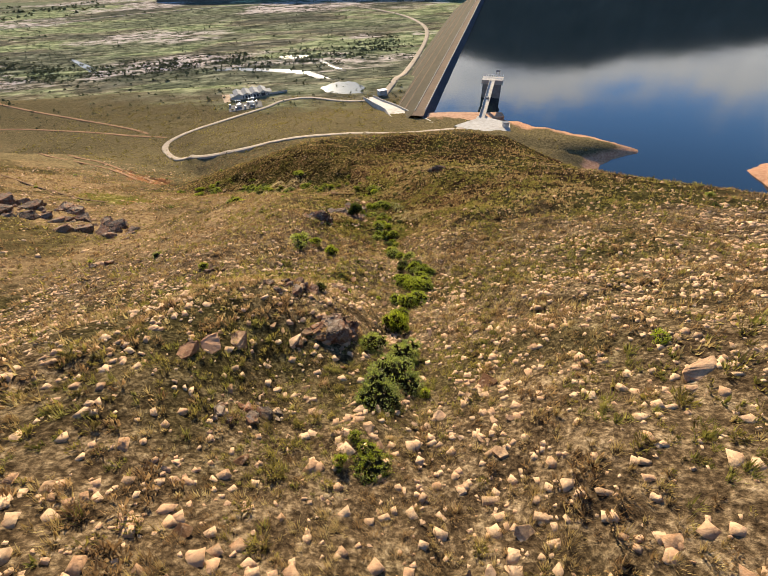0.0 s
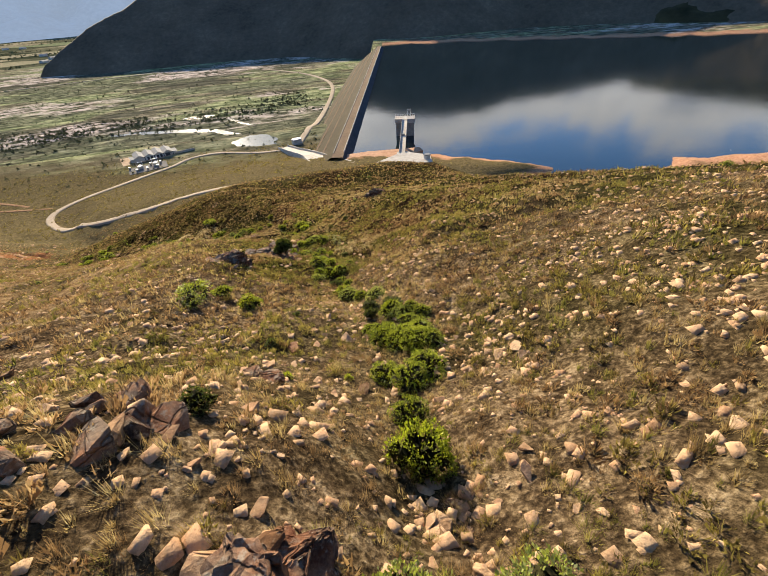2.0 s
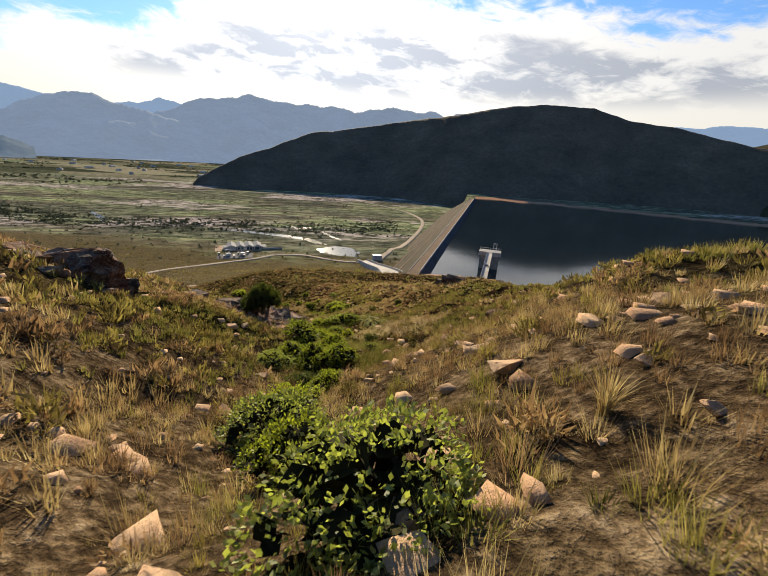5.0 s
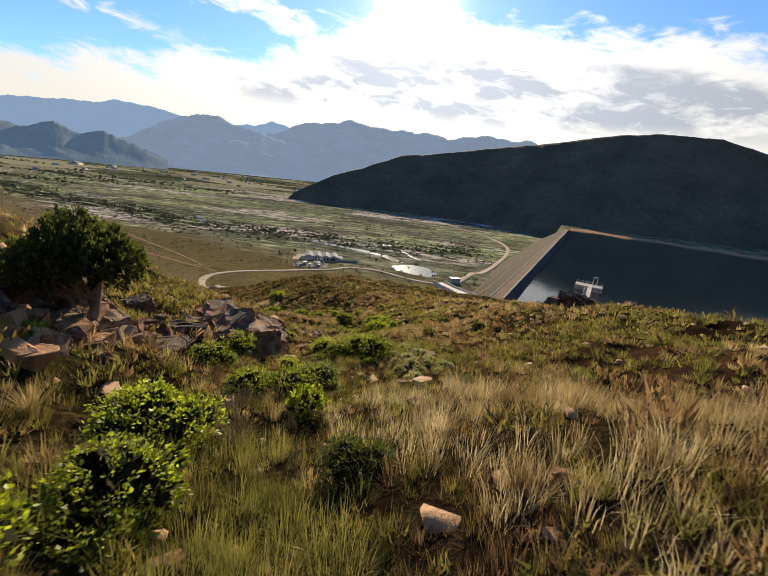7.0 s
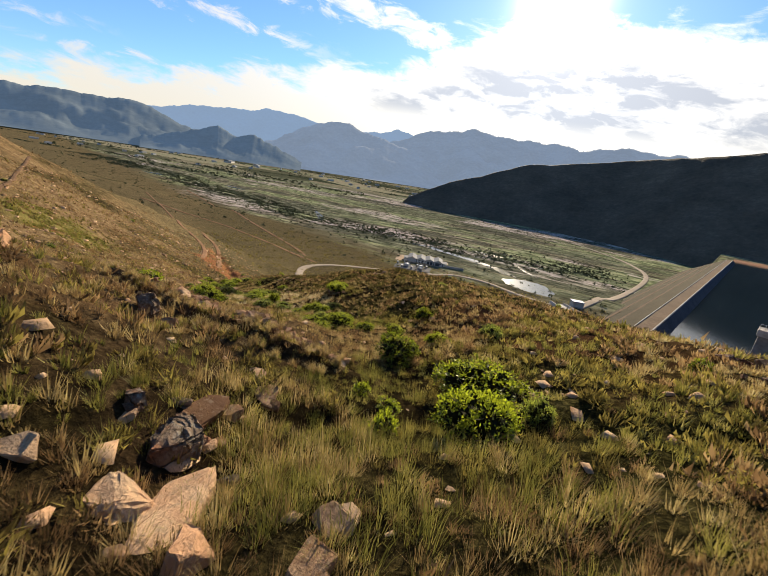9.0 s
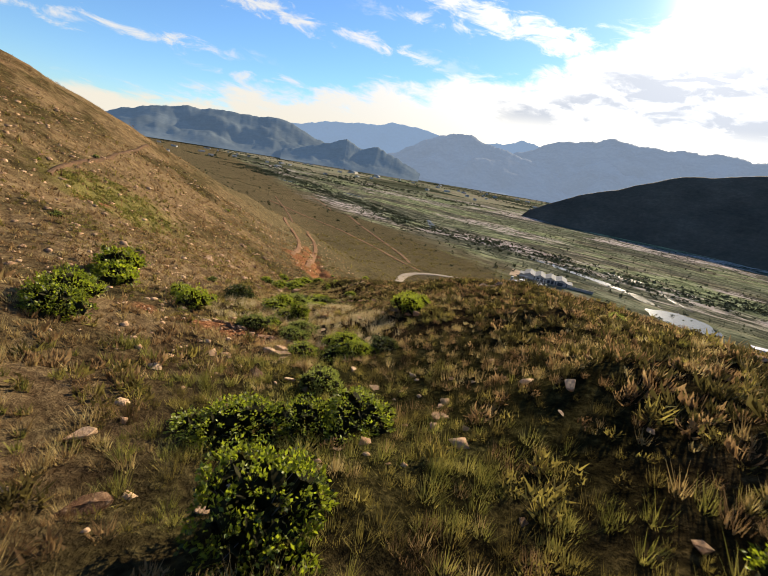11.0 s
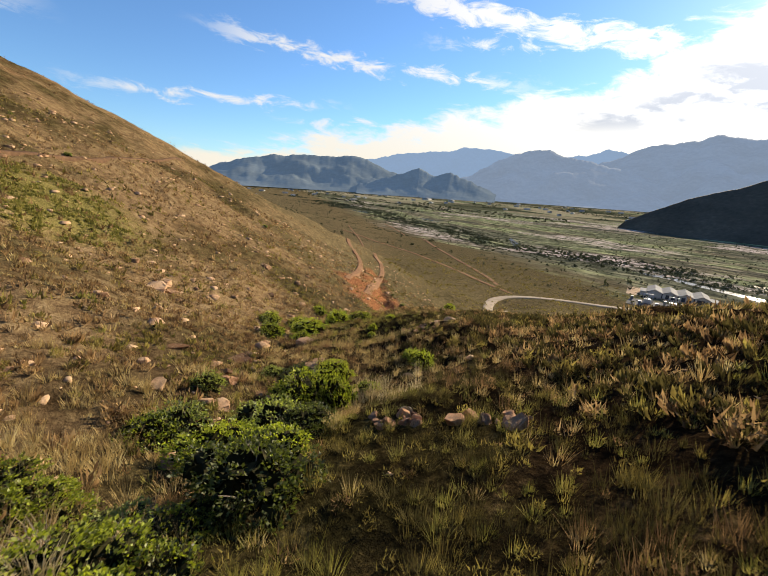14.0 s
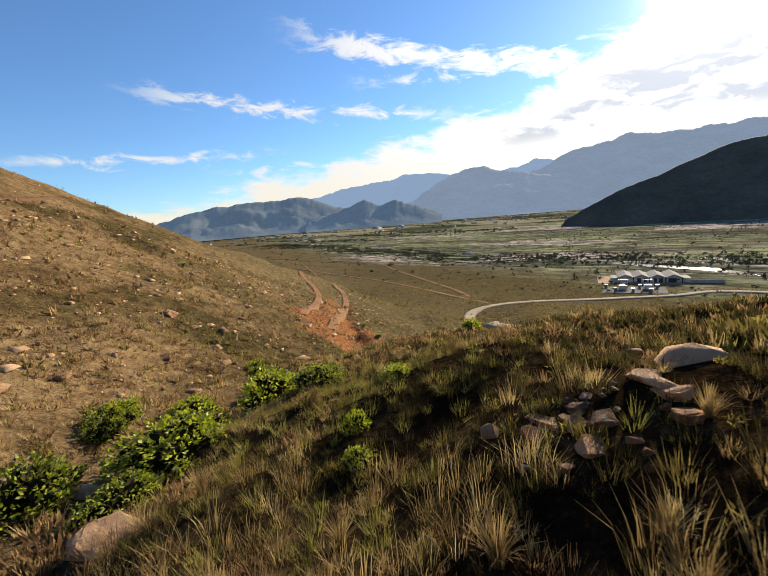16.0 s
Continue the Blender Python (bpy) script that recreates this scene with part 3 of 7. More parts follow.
MAT_HILL = hill_material()
# Green scrub of the second hill, darkened to put its shade into the colour.
MAT_HILL_GREEN = simple("shade_dark_green_scrub", (0.018, 0.018, 0.009), (0.075, 0.062, 0.030), 0.03, 1.0, 0.6, 3.0)
ridge("far_hill", [-24, -23.2, -18, -14, -11.5, -8.4, -6, 0.4, 2.7, 11, 16.5, 20, 23, 27.5, 31.6, 36.4, 42, 43.2, 52, 70],
      [-4.6, -3.6, -0.75, 0.65, 1.8, 3.05, 3.3, 4.5, 5.0, 6.3, 7.4, 7.75, 7.85, 7.45, 6.05, 5.35, 3.8, 3.5, 2.5, 1.5],
      [1180, 1150, 1060, 1020, 1000, 990, 980, 960, 950, 840, 810, 810, 830, 880, 930, 950, 960, 960, 960, 940],
      [1190, 1200, 1250, 1270, 1290, 1310, 1320, 1350, 1350, 1270, 1260, 1250, 1250, 1260, 1270, 1260, 1230, 1230, 1190, 1140], 0.5, -45, MAT_HILL,
      "dark shaded scrub hill rising beyond the lake", rough=0.010, seed=5, cols=420, rows=44, skew=1.0, crag=0.05)
ridge("far_hill", [42, 44, 45.8, 48.3, 54, 62, 75, 100], [3.0, 3.6, 4.35, 4.5, 4.9, 5.4, 5.6, 5.5], [900] * 8, [1330, 1330, 1320, 1310, 1300, 1300, 1300, 1300], 0.4, -45, MAT_HILL_GREEN,
      "green and brown hill behind the far arm of the lake", rough=0.05, seed=8, cols=160, rows=50)


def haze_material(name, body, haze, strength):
    """Mountains kilometres away; the haze of lit air is put in as glow."""
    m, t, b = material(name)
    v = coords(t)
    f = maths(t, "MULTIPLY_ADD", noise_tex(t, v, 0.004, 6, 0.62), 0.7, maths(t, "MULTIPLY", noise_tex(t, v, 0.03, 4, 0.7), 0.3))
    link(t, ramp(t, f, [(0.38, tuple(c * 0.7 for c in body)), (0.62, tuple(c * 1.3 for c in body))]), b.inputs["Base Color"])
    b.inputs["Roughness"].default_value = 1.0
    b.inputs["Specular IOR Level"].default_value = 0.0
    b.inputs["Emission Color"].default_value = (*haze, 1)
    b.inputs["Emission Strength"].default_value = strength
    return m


# Farther ranges get a brighter glow, painting in thicker haze.
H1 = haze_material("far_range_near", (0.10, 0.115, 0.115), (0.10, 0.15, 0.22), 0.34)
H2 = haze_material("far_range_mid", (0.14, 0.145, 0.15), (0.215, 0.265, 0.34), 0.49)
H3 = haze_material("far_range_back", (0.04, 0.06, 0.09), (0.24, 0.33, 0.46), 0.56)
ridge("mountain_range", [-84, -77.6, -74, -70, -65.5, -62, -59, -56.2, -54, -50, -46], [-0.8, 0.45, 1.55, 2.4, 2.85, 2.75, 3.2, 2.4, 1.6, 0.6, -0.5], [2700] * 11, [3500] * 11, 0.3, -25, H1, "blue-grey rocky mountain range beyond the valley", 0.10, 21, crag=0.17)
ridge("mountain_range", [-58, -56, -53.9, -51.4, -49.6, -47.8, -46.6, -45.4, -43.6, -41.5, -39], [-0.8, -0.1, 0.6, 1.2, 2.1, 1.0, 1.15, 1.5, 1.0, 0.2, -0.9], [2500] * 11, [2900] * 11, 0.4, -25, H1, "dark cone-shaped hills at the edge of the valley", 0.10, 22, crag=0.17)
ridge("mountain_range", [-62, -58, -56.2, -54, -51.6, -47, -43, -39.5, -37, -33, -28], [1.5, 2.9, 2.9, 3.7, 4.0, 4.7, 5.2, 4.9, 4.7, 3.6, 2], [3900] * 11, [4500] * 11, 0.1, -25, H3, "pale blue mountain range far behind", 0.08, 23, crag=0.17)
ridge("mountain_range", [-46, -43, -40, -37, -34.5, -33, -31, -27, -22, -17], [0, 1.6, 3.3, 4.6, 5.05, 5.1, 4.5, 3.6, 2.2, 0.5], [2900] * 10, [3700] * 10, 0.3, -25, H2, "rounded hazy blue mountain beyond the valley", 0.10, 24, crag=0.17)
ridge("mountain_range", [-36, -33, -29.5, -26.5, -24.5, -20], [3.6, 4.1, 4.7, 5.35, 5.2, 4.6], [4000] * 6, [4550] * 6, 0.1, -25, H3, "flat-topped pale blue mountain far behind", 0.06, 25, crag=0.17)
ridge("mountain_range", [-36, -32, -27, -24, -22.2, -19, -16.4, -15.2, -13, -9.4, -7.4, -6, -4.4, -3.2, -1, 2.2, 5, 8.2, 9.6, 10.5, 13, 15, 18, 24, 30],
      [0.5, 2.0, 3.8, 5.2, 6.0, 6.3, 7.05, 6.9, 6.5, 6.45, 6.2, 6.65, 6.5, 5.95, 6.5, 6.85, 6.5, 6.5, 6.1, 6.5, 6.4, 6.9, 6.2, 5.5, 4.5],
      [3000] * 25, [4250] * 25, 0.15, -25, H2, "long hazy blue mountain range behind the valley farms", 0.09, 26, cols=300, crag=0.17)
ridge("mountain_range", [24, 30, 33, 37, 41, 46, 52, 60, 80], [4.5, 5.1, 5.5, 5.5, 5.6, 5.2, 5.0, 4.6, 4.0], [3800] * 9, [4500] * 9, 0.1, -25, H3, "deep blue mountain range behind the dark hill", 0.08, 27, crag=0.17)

# ---------------------------------------------------------------- the dam
MAT_CONC = simple("weathered_concrete", (0.30, 0.27, 0.23), (0.50, 0.46, 0.40), 0.5, 0.85, 0.3, 0.05)
MAT_FACE = simple("dark_wet_rockfill", (0.035, 0.037, 0.042), (0.08, 0.08, 0.085), 0.7, 0.9, 0.7, 0.3)
MAT_FILL = simple("grassy_embankment", (0.020, 0.016, 0.008), (0.055, 0.041, 0.021), 0.35, 0.95, 0.8, 0.3)
MAT_CREST = simple("red_gravel_crest", (0.10, 0.066, 0.042), (0.19, 0.128, 0.082), 0.8, 0.95, 0.4, 0.05)
MAT_TRACK = simple("pale_gravel_road", (0.25, 0.195, 0.14), (0.38, 0.31, 0.23), 0.9, 0.95, 0.5, 0.05)


def dam_strip(name, a, b, za, zb, mat, parent, label="", start=-8.0, stop=12.0, n=120, jag=0.0):
    """A strip along the dam between offsets a and b from its axis (positive: to the lake)."""
    length = np.linalg.norm(DAM_B - DAM_A)
    s = np.linspace(start, length + stop, n)
    offs, rows = np.linspace(0, 1, 9), []
    for o in offs:
        d = a + (b - a) * o
        z = za + (zb - za) * o
        p = DAM_A + s[:, None] * DAM_DIR + d * DAM_OUT
        rows.append(np.concatenate([p, np.full((n, 1), z) + jag * waves(s, np.full(n, d * 3), 6, 31)[:, None]], 1))
    return part_mesh(name, mesh_from(name, np.concatenate(rows), grid_faces(9, n), mat, False), parent, label)


dam = tagged(new("dam"), "long earthfill dam with a gravel crest and grassed slope", "dam", kind="structure")
dam_strip("upstream_face", 3.4, 15, CREST_Z, -8.5, MAT_FACE, dam, "dark rockfill face above the water", jag=0.25)
dam_strip("crest", -3.4, 3.4, CREST_Z + 0.02, CREST_Z + 0.02, MAT_CREST, dam, "red-brown gravel roadway")
dam_strip("downstream_slope", -3.4, -47, CREST_Z, -25.5, MAT_FILL, dam, "grassed downstream slope", jag=0.3)

# ---------------------------------------------------------------- the dam's upper details
dam_length = float(np.linalg.norm(DAM_B - DAM_A))


def dam_pt(s, d):
    return DAM_A + s * DAM_DIR + d * DAM_OUT


def along_dam(name, d, z, wide, high, mat, parent, label="", start=0.0, stop=None):
    """A straight kerb or wall along the dam."""
    stop = dam_length if stop is None else stop
    a, b = dam_pt(start, d), dam_pt(stop, d)
    bm = bmesh.new()
    c = (a + b) / 2
    box(bm, c[0], c[1], z + high / 2, wide, float(np.linalg.norm(b - a)), high, -math.atan2(DAM_DIR[0], DAM_DIR[1]))
    return part(name, bm, mat, parent, label)


along_dam("parapet_wall", 3.1, CREST_Z, 0.45, 1.0, MAT_CONC, dam, "pale concrete parapet")
along_dam("kerb", -3.1, CREST_Z, 0.35, 0.35, MAT_CONC, dam, "pale concrete kerb")
for i, off in enumerate((-14.0, -24.0, -35.0)):
    zz = CREST_Z + (off + 3.4) / (47 - 3.4) * (25.5 + CREST_Z)
    along_dam("berm_edge", off, zz + 0.1, 1.1, 0.3, MAT_CREST, dam, "thin worn line across the slope", start=6)

# ---------------------------------------------------------------- roads and tracks
def smooth_line(pts, stepm=2.0):
    p = np.array(pts, float)
    for _ in range(3):
        q = np.empty((2 * len(p) - 2, 2))
        q[0::2], q[1::2] = 0.75 * p[:-1] + 0.25 * p[1:], 0.25 * p[:-1] + 0.75 * p[1:]
        p = np.concatenate([p[:1], q, p[-1:]])
    d = np.r_[0, np.cumsum(np.hypot(*np.diff(p, axis=0).T))]
    s = np.linspace(0, d[-1], max(4, int(d[-1] / stepm)))
    return np.stack([np.interp(s, d, p[:, 0]), np.interp(s, d, p[:, 1])], -1)


def ribbon(name, pts, wide, mat, label, lift=0.12, stepm=2.0, category="road", kind="structure", seed=0, crown=0.1):
    c = smooth_line(pts, stepm)
    tang = np.gradient(c, axis=0)
    tang /= np.linalg.norm(tang, axis=1)[:, None]
    nrm = np.stack([tang[:, 1], -tang[:, 0]], -1)
    rng = np.random.default_rng(seed)
    rows = []
    for k in (-1.15, -1, -0.5, 0, 0.5, 1, 1.15):
        w = wide / 2 * (1 + 0.07 * np.convolve(rng.normal(size=len(c)), np.ones(5) / 5, "same"))
        q = c + nrm * (k * w)[:, None]
        z = relief(q[:, 0], q[:, 1]) + (lift + crown * (1 - abs(k)) if abs(k) <= 1 else -0.5)
        rows.append(np.column_stack([q, z]))
    # keep the road even along its length and level across
    for r in rows:
        r[:, 2] = np.maximum(np.convolve(np.pad(r[:, 2], 5, "edge"), np.ones(11) / 11, "valid"), relief(r[:, 0], r[:, 1]) + (0.06 if r is not rows[0] and r is not rows[-1] else -0.6))
    mid = rows[3][:, 2]
    for r, k in zip(rows[1:6], (-1, -0.5, 0, 0.5, 1)):
        r[:, 2] = np.maximum(r[:, 2], 0.5 * (mid + r[:, 2]))
    me = mesh_from(name, np.concatenate(rows), grid_faces(len(rows), len(c)), mat, True)
    return thing(name, me, label, category, kind=kind)


MAT_EARTH = simple("red_earth_track", (0.13, 0.068, 0.036), (0.28, 0.155, 0.08), 0.8, 0.95, 0.5, 0.05)
MAT_RUT = simple("dark_trodden_soil", (0.07, 0.04, 0.022), (0.17, 0.10, 0.055), 2.0, 0.95, 0.6, 0.05)
ROAD_A = [(60, 206), (44, 203), (31, 198), (18, 193), (2, 196), (-17, 203), (-36, 207), (-55, 205), (-72, 201), (-86, 200), (-98, 204), (-112, 215), (-122, 227), (-129, 239), (-130, 250), (-124, 264), (-111, 285), (-95, 304), (-79, 318), (-73, 329), (-58, 334), (-44, 332), (-20, 318), (0, 318)]
ribbon("road", ROAD_A, 3.4, MAT_TRACK, "pale gravel service road with a hairpin bend", lift=0.30, seed=1)
ROAD_B = [(-720, 820), (-556, 910), (-489, 945), (-418, 972), (-324, 982), (-228, 985), (-135, 970), (-59, 925), (11, 842), (58, 768), (80, 690), (82, 632), (72, 572), (46, 470), (24, 380), (8, 326)]
ribbon("road", ROAD_B, 5.0, MAT_TRACK, "pale gravel valley road curving to the dam's toe", lift=0.4, stepm=4, seed=2)
ribbon("track", [(-420, 330), (-279, 306), (-254, 301), (-222, 291), (-191, 279), (-160, 266), (-133, 258)], 2.2, MAT_EARTH, "reddish earth track across the foot of the slope", stepm=3, seed=3)
ribbon("track", [(-260, 235), (-190, 205), (-150, 180), (-124, 170), (-108, 160), (-97, 150)], 1.3, MAT_EARTH, "rutted red earth track climbing past the gully", stepm=2, seed=4)
ribbon("track", [(-91, 151), (-104, 162), (-123, 178), (-150, 192), (-230, 240), (-330, 300), (-460, 360)], 1.4, MAT_EARTH, "red earth track along the mountain's foot", stepm=2, seed=5)
ribbon("track", [(-150, 268), (-171, 285), (-224, 315), (-300, 356), (-448, 444), (-578, 500)], 2.2, MAT_EARTH, "earth track out into the valley", stepm=4, seed=6)
ribbon("path", [(-74.5, 98.0), (-81.7, 99.9), (-89.8, 103.5), (-101.5, 109.7), (-120.5, 118.8), (-135, 126)], 0.55, MAT_RUT, "narrow footpath cut level across the mountain flank", stepm=1.0, category="path", seed=7)

# ---------------------------------------------------------------- ponds and river
MAT_POND = water_material("pond_water", (0.03, 0.035, 0.03), 0.12, 0.06)


def pond(pts, label, name="pond", lift=0.15):
    p = np.array(pts, float)
    q = p
    for _ in range(2):
        nxt = np.roll(q, -1, 0)
        q = np.stack([0.75 * q + 0.25 * nxt, 0.25 * q + 0.75 * nxt], 1).reshape(-1, 2)
    mid = q.mean(0)
    q = mid + (q - mid) * (1 + 0.14 * waves(q[:, 0], q[:, 1], 22, 12, 3))[:, None]
    z = float(np.median(ground(p[:, 0], p[:, 1]))) + lift
    bm = bmesh.new()
    vs = [bm.verts.new((a, b, min(z, float(ground(a, b)) + lift) if name == "pond" else float(ground(a, b)) + lift)) for a, b in q]
    f = bm.faces.new(vs)
    if f.normal.z < 0:
        f.normal_flip()
    r = bmesh.ops.extrude_face_region(bm, geom=[f])
    bmesh.ops.translate(bm, verts=[v for v in r["geom"] if isinstance(v, bmesh.types.BMVert)], vec=(0, 0, -2.5))
    bmesh.ops.recalc_face_normals(bm, faces=bm.faces)
    me = bpy.data.meshes.new(name)
    bm.to_mesh(me)
    bm.free()
    me.materials.append(MAT_POND)
    return thing(name, me, label, "pond" if name == "pond" else "river", kind="structure")


pond([(-41, 366), (-32, 371), (-22, 372), (-10, 366), (-5, 347), (-9, 329), (-20, 322), (-33, 330), (-40, 349)], "pond below the spillway glaring in the low sun")
pond([(-174, 493), (-145, 488), (-114, 479), (-84, 470), (-70, 462), (-70, 450), (-92, 461), (-122, 471), (-147, 477), (-164, 481)], "long still river pool reflecting the sky", "river")
pond([(-69, 461), (-53, 451), (-39, 420), (-26, 376), (-31, 364), (-40, 380), (-56, 432), (-68, 447)], "shining stream between the pools", "river", 0.2)
pond([(-110, 525), (-104, 533), (-85, 532), (-69, 526), (-74, 518), (-91, 516), (-104, 516)], "narrow shining pool on the flood plain")
pond([(-59, 510), (-47, 494), (-31, 460), (-21, 438), (-24, 434), (-36, 458), (-51, 490), (-60, 504)], "thin side channel catching the light", "river")
pond([(-395, 601), (-370, 576), (-330, 538), (-318, 516), (-325, 516), (-356, 552), (-380, 578)], "bend of pale river water among reeds", "river")
pond([(-700, 650), (-660, 662), (-620, 660), (-600, 652), (-650, 650)], "far pale bend of the river", "river")
pond([(-870, 600), (-820, 612), (-780, 606), (-810, 596)], "far pale bend of the river", "river")

# ---------------------------------------------------------------- pump station
MAT_WALL = simple("cream_plaster", (0.42, 0.40, 0.35), (0.54, 0.51, 0.45), 0.6, 0.85, 0.1, 0.02)
MAT_ROOF = simple("pale_sheet_roof", (0.15, 0.155, 0.16), (0.24, 0.24, 0.24), 0.4, 0.8, 0.15, 0.03, metal=0.0)
MAT_DARK = simple("dark_opening_and_gap_shade", (0.02, 0.022, 0.028), (0.045, 0.048, 0.055), 1.0, 0.6, 0.1, 0.01)
MAT_YARD = simple("dark_gravel_yard", (0.09, 0.085, 0.08), (0.17, 0.16, 0.15), 1.2, 0.95, 0.4, 0.05)
MAT_STEEL = simple("galvanised_steel", (0.48, 0.49, 0.5), (0.66, 0.66, 0.66), 1.5, 0.4, 0.1, 0.01, metal=0.6)

ST_A, ST_B = np.array([-112.5, 336.5]), np.array([-81.0, 348.5])
st_dir = (ST_B - ST_A) / np.linalg.norm(ST_B - ST_A)
st_in = np.array([-st_dir[1], st_dir[0]])
st_turn = math.atan2(st_dir[1], st_dir[0])
ST_Z = float(ground(-97, 346)) + 0.2


def local(u, v):
    p = ST_A + u * st_dir + v * st_in
    return float(p[0]), float(p[1])


def gable(bm, u0, u1, v0, v1, z0, eave, ridge_z, over=0.0):
    """A gabled block: walls up to the eaves and the gable."""
    ring = [(u0, z0), (u1, z0), (u1, eave), ((u0 + u1) / 2, ridge_z), (u0, eave)]
    front = [bm.verts.new((*local(u, v0), z)) for u, z in ring]
    back = [bm.verts.new((*local(u, v1), z)) for u, z in ring]
    bm.faces.new(front)
    bm.faces.new(back[::-1])
    for i in range(5):
        j = (i + 1) % 5
        bm.faces.new((front[j], front[i], back[i], back[j]))
    bmesh.ops.recalc_face_normals(bm, faces=bm.faces)


station = tagged(new("pump_station"), "cream plastered pump station with four pale gabled roofs", "building")
station.matrix_world = Matrix.Translation((0, 0, ST_Z * 0.30)) @ Matrix.Diagonal((1, 1, 0.70, 1))  # low eaves
span = 6.6
for i in range(4):
    u0 = 3.2 + i * span
    bm = bmesh.new()
    gable(bm, u0 + 0.05, u0 + span - 0.5, 0, 15, ST_Z, ST_Z + 3.3, ST_Z + 5.3)
    wall = part("wall", bm, MAT_WALL, station)
    for s in (-1, 1):
        bm = bmesh.new()
        c = u0 + (span - 0.45) / 2
        e = c + s * (span / 2 + 0.1)
        pr = [(c, ST_Z + 5.5), (e, ST_Z + 3.35), (e, ST_Z + 3.55), (c, ST_Z + 5.72)]
        f = [bm.verts.new((*local(u, -0.5), z)) for u, z in pr]
        k = [bm.verts.new((*local(u, 15.5), z)) for u, z in pr]
        bm.faces.new(f)
        bm.faces.new(k[::-1])
        for a in range(4):
            bm.faces.new((f[(a + 1) % 4], f[a], k[a], k[(a + 1) % 4]))
        bmesh.ops.recalc_face_normals(bm, faces=bm.faces)
        part("roof", bm, MAT_ROOF, station, "pale metal roof slope")
    doors = {0: [], 1: [(1.0, 1.6, 2.9), (3.4, 1.6, 2.9)], 2: [(1.0, 1.6, 2.9), (3.4, 1.6, 2.9)], 3: [(0.6, 3.2, 3.0)]}[i]
    for du, w, h in doors:
        bm = bmesh.new()
        box(bm, *local(u0 + 0.3 + du + w / 2, -0.04), ST_Z + h / 2, w, 0.12, h, st_turn)
        part("door", bm, MAT_DARK, wall, "dark roller door")
    # A dark box fills the gap beside each bay in place of its shade.
    bm = bmesh.new()
    box(bm, *local(u0 + span - 0.2, 0.3), ST_Z + 1.7, 0.45, 0.8, 3.5, st_turn)
    part("bay_gap_shade", bm, MAT_DARK, station, "dark box put in for the shaded gap between bays")
for du, w in ((1.6, 3.0), (31.0, 3.2)):
    bm = bmesh.new()
    box(bm, *local(du, 5), ST_Z + 1.4, w, 9, 2.8, st_turn, 0.05)
    part("annex", bm, MAT_WALL, station, "low flat-roofed annex")
    bm = bmesh.new()
    box(bm, *local(du, 5), ST_Z + 2.9, w + 0.4, 9.4, 0.25, st_turn)
    part("annex_roof", bm, MAT_ROOF, station)
bm = bmesh.new()
box(bm, *local(27.8, -0.06), ST_Z + 2.0, 0.9, 0.1, 0.8, st_turn)
part("window", bm, MAT_DARK, station, "small dark window")
bm = bmesh.new()
box(bm, *local(38.5, -1.0), ST_Z + 0.7, 13, 0.3, 1.9, st_turn)
boundary = bpy.data.meshes.new("boundary_wall")
bm.to_mesh(boundary)
bm.free()
boundary.materials.append(MAT_CONC)
thing("boundary_wall", boundary, "long grey concrete boundary wall beside the pump station", "wall", kind="structure")


def slab(name, pts, z, mat, label, category, thick=0.3):
    bm = bmesh.new()
    vs = [bm.verts.new((x, y, z)) for x, y in pts]
    f = bm.faces.new(vs)
    r = bmesh.ops.extrude_face_region(bm, geom=[f])
    bmesh.ops.translate(bm, verts=[v for v in r["geom"] if isinstance(v, bmesh.types.BMVert)], vec=(0, 0, -thick))
    bmesh.ops.recalc_face_normals(bm, faces=bm.faces)
    me = bpy.data.meshes.new(name)
    bm.to_mesh(me)
    bm.free()
    me.materials.append(mat)
    return thing(name, me, label, category, kind="structure")


slab("yard", [local(-6, -2.5), local(34, -2.5), local(34, 18), local(-6, 18)], ST_Z - 0.05, simple("trodden_yard", (0.30, 0.20, 0.12), (0.48, 0.35, 0.23), 0.5, 0.95, 0.3, 0.05), "bare sandy yard round the pump station", "yard", 1.5)
SUB_Z = float(ground(-100, 322)) + 0.25
slab("switchyard_floor", [local(-5, -27), local(20, -27), local(21, -12), local(-4, -12)], SUB_Z, MAT_YARD, "dark gravel floor of the fenced switchyard", "yard", 1.5)


def transformer(u, v):
    ob = tagged(new("transformer"), "pale grey transformer with white insulators in the switchyard", "transformer", "switchyard gear")
    x, y = local(u, v)
    bm = bmesh.new()
    box(bm, x, y, SUB_Z + 1.1, 3.0, 1.8, 2.0, st_turn, 0.08)
    tank = part("tank", bm, MAT_STEEL, ob)
    for k in (-1, 0, 1):
        bm = bmesh.new()
        px, py = local(u + k * 0.9, v)
        for j in range(5):
            bmesh.ops.create_cone(bm, cap_ends=True, segments=8, radius1=0.28 - 0.02 * j, radius2=0.18, depth=0.22, matrix=Matrix.Translation((px, py, SUB_Z + 2.3 + 0.26 * j)))
        part("insulator", bm, MAT_WALL, tank, "white ribbed insulator")
    bm = bmesh.new()
    bm.free()
    for k in (-1.9, 1.9):
        bm = bmesh.new()
        px, py = local(u + k, v)
        box(bm, px, py, SUB_Z + 2.3, 0.25, 0.25, 4.6, st_turn)
        part("gantry_post", bm, MAT_STEEL, ob)
    bm = bmesh.new()
    box(bm, x, y, SUB_Z + 4.6, 4.2, 0.25, 0.25, st_turn)
    part("gantry_beam", bm, MAT_STEEL, ob)
    return ob


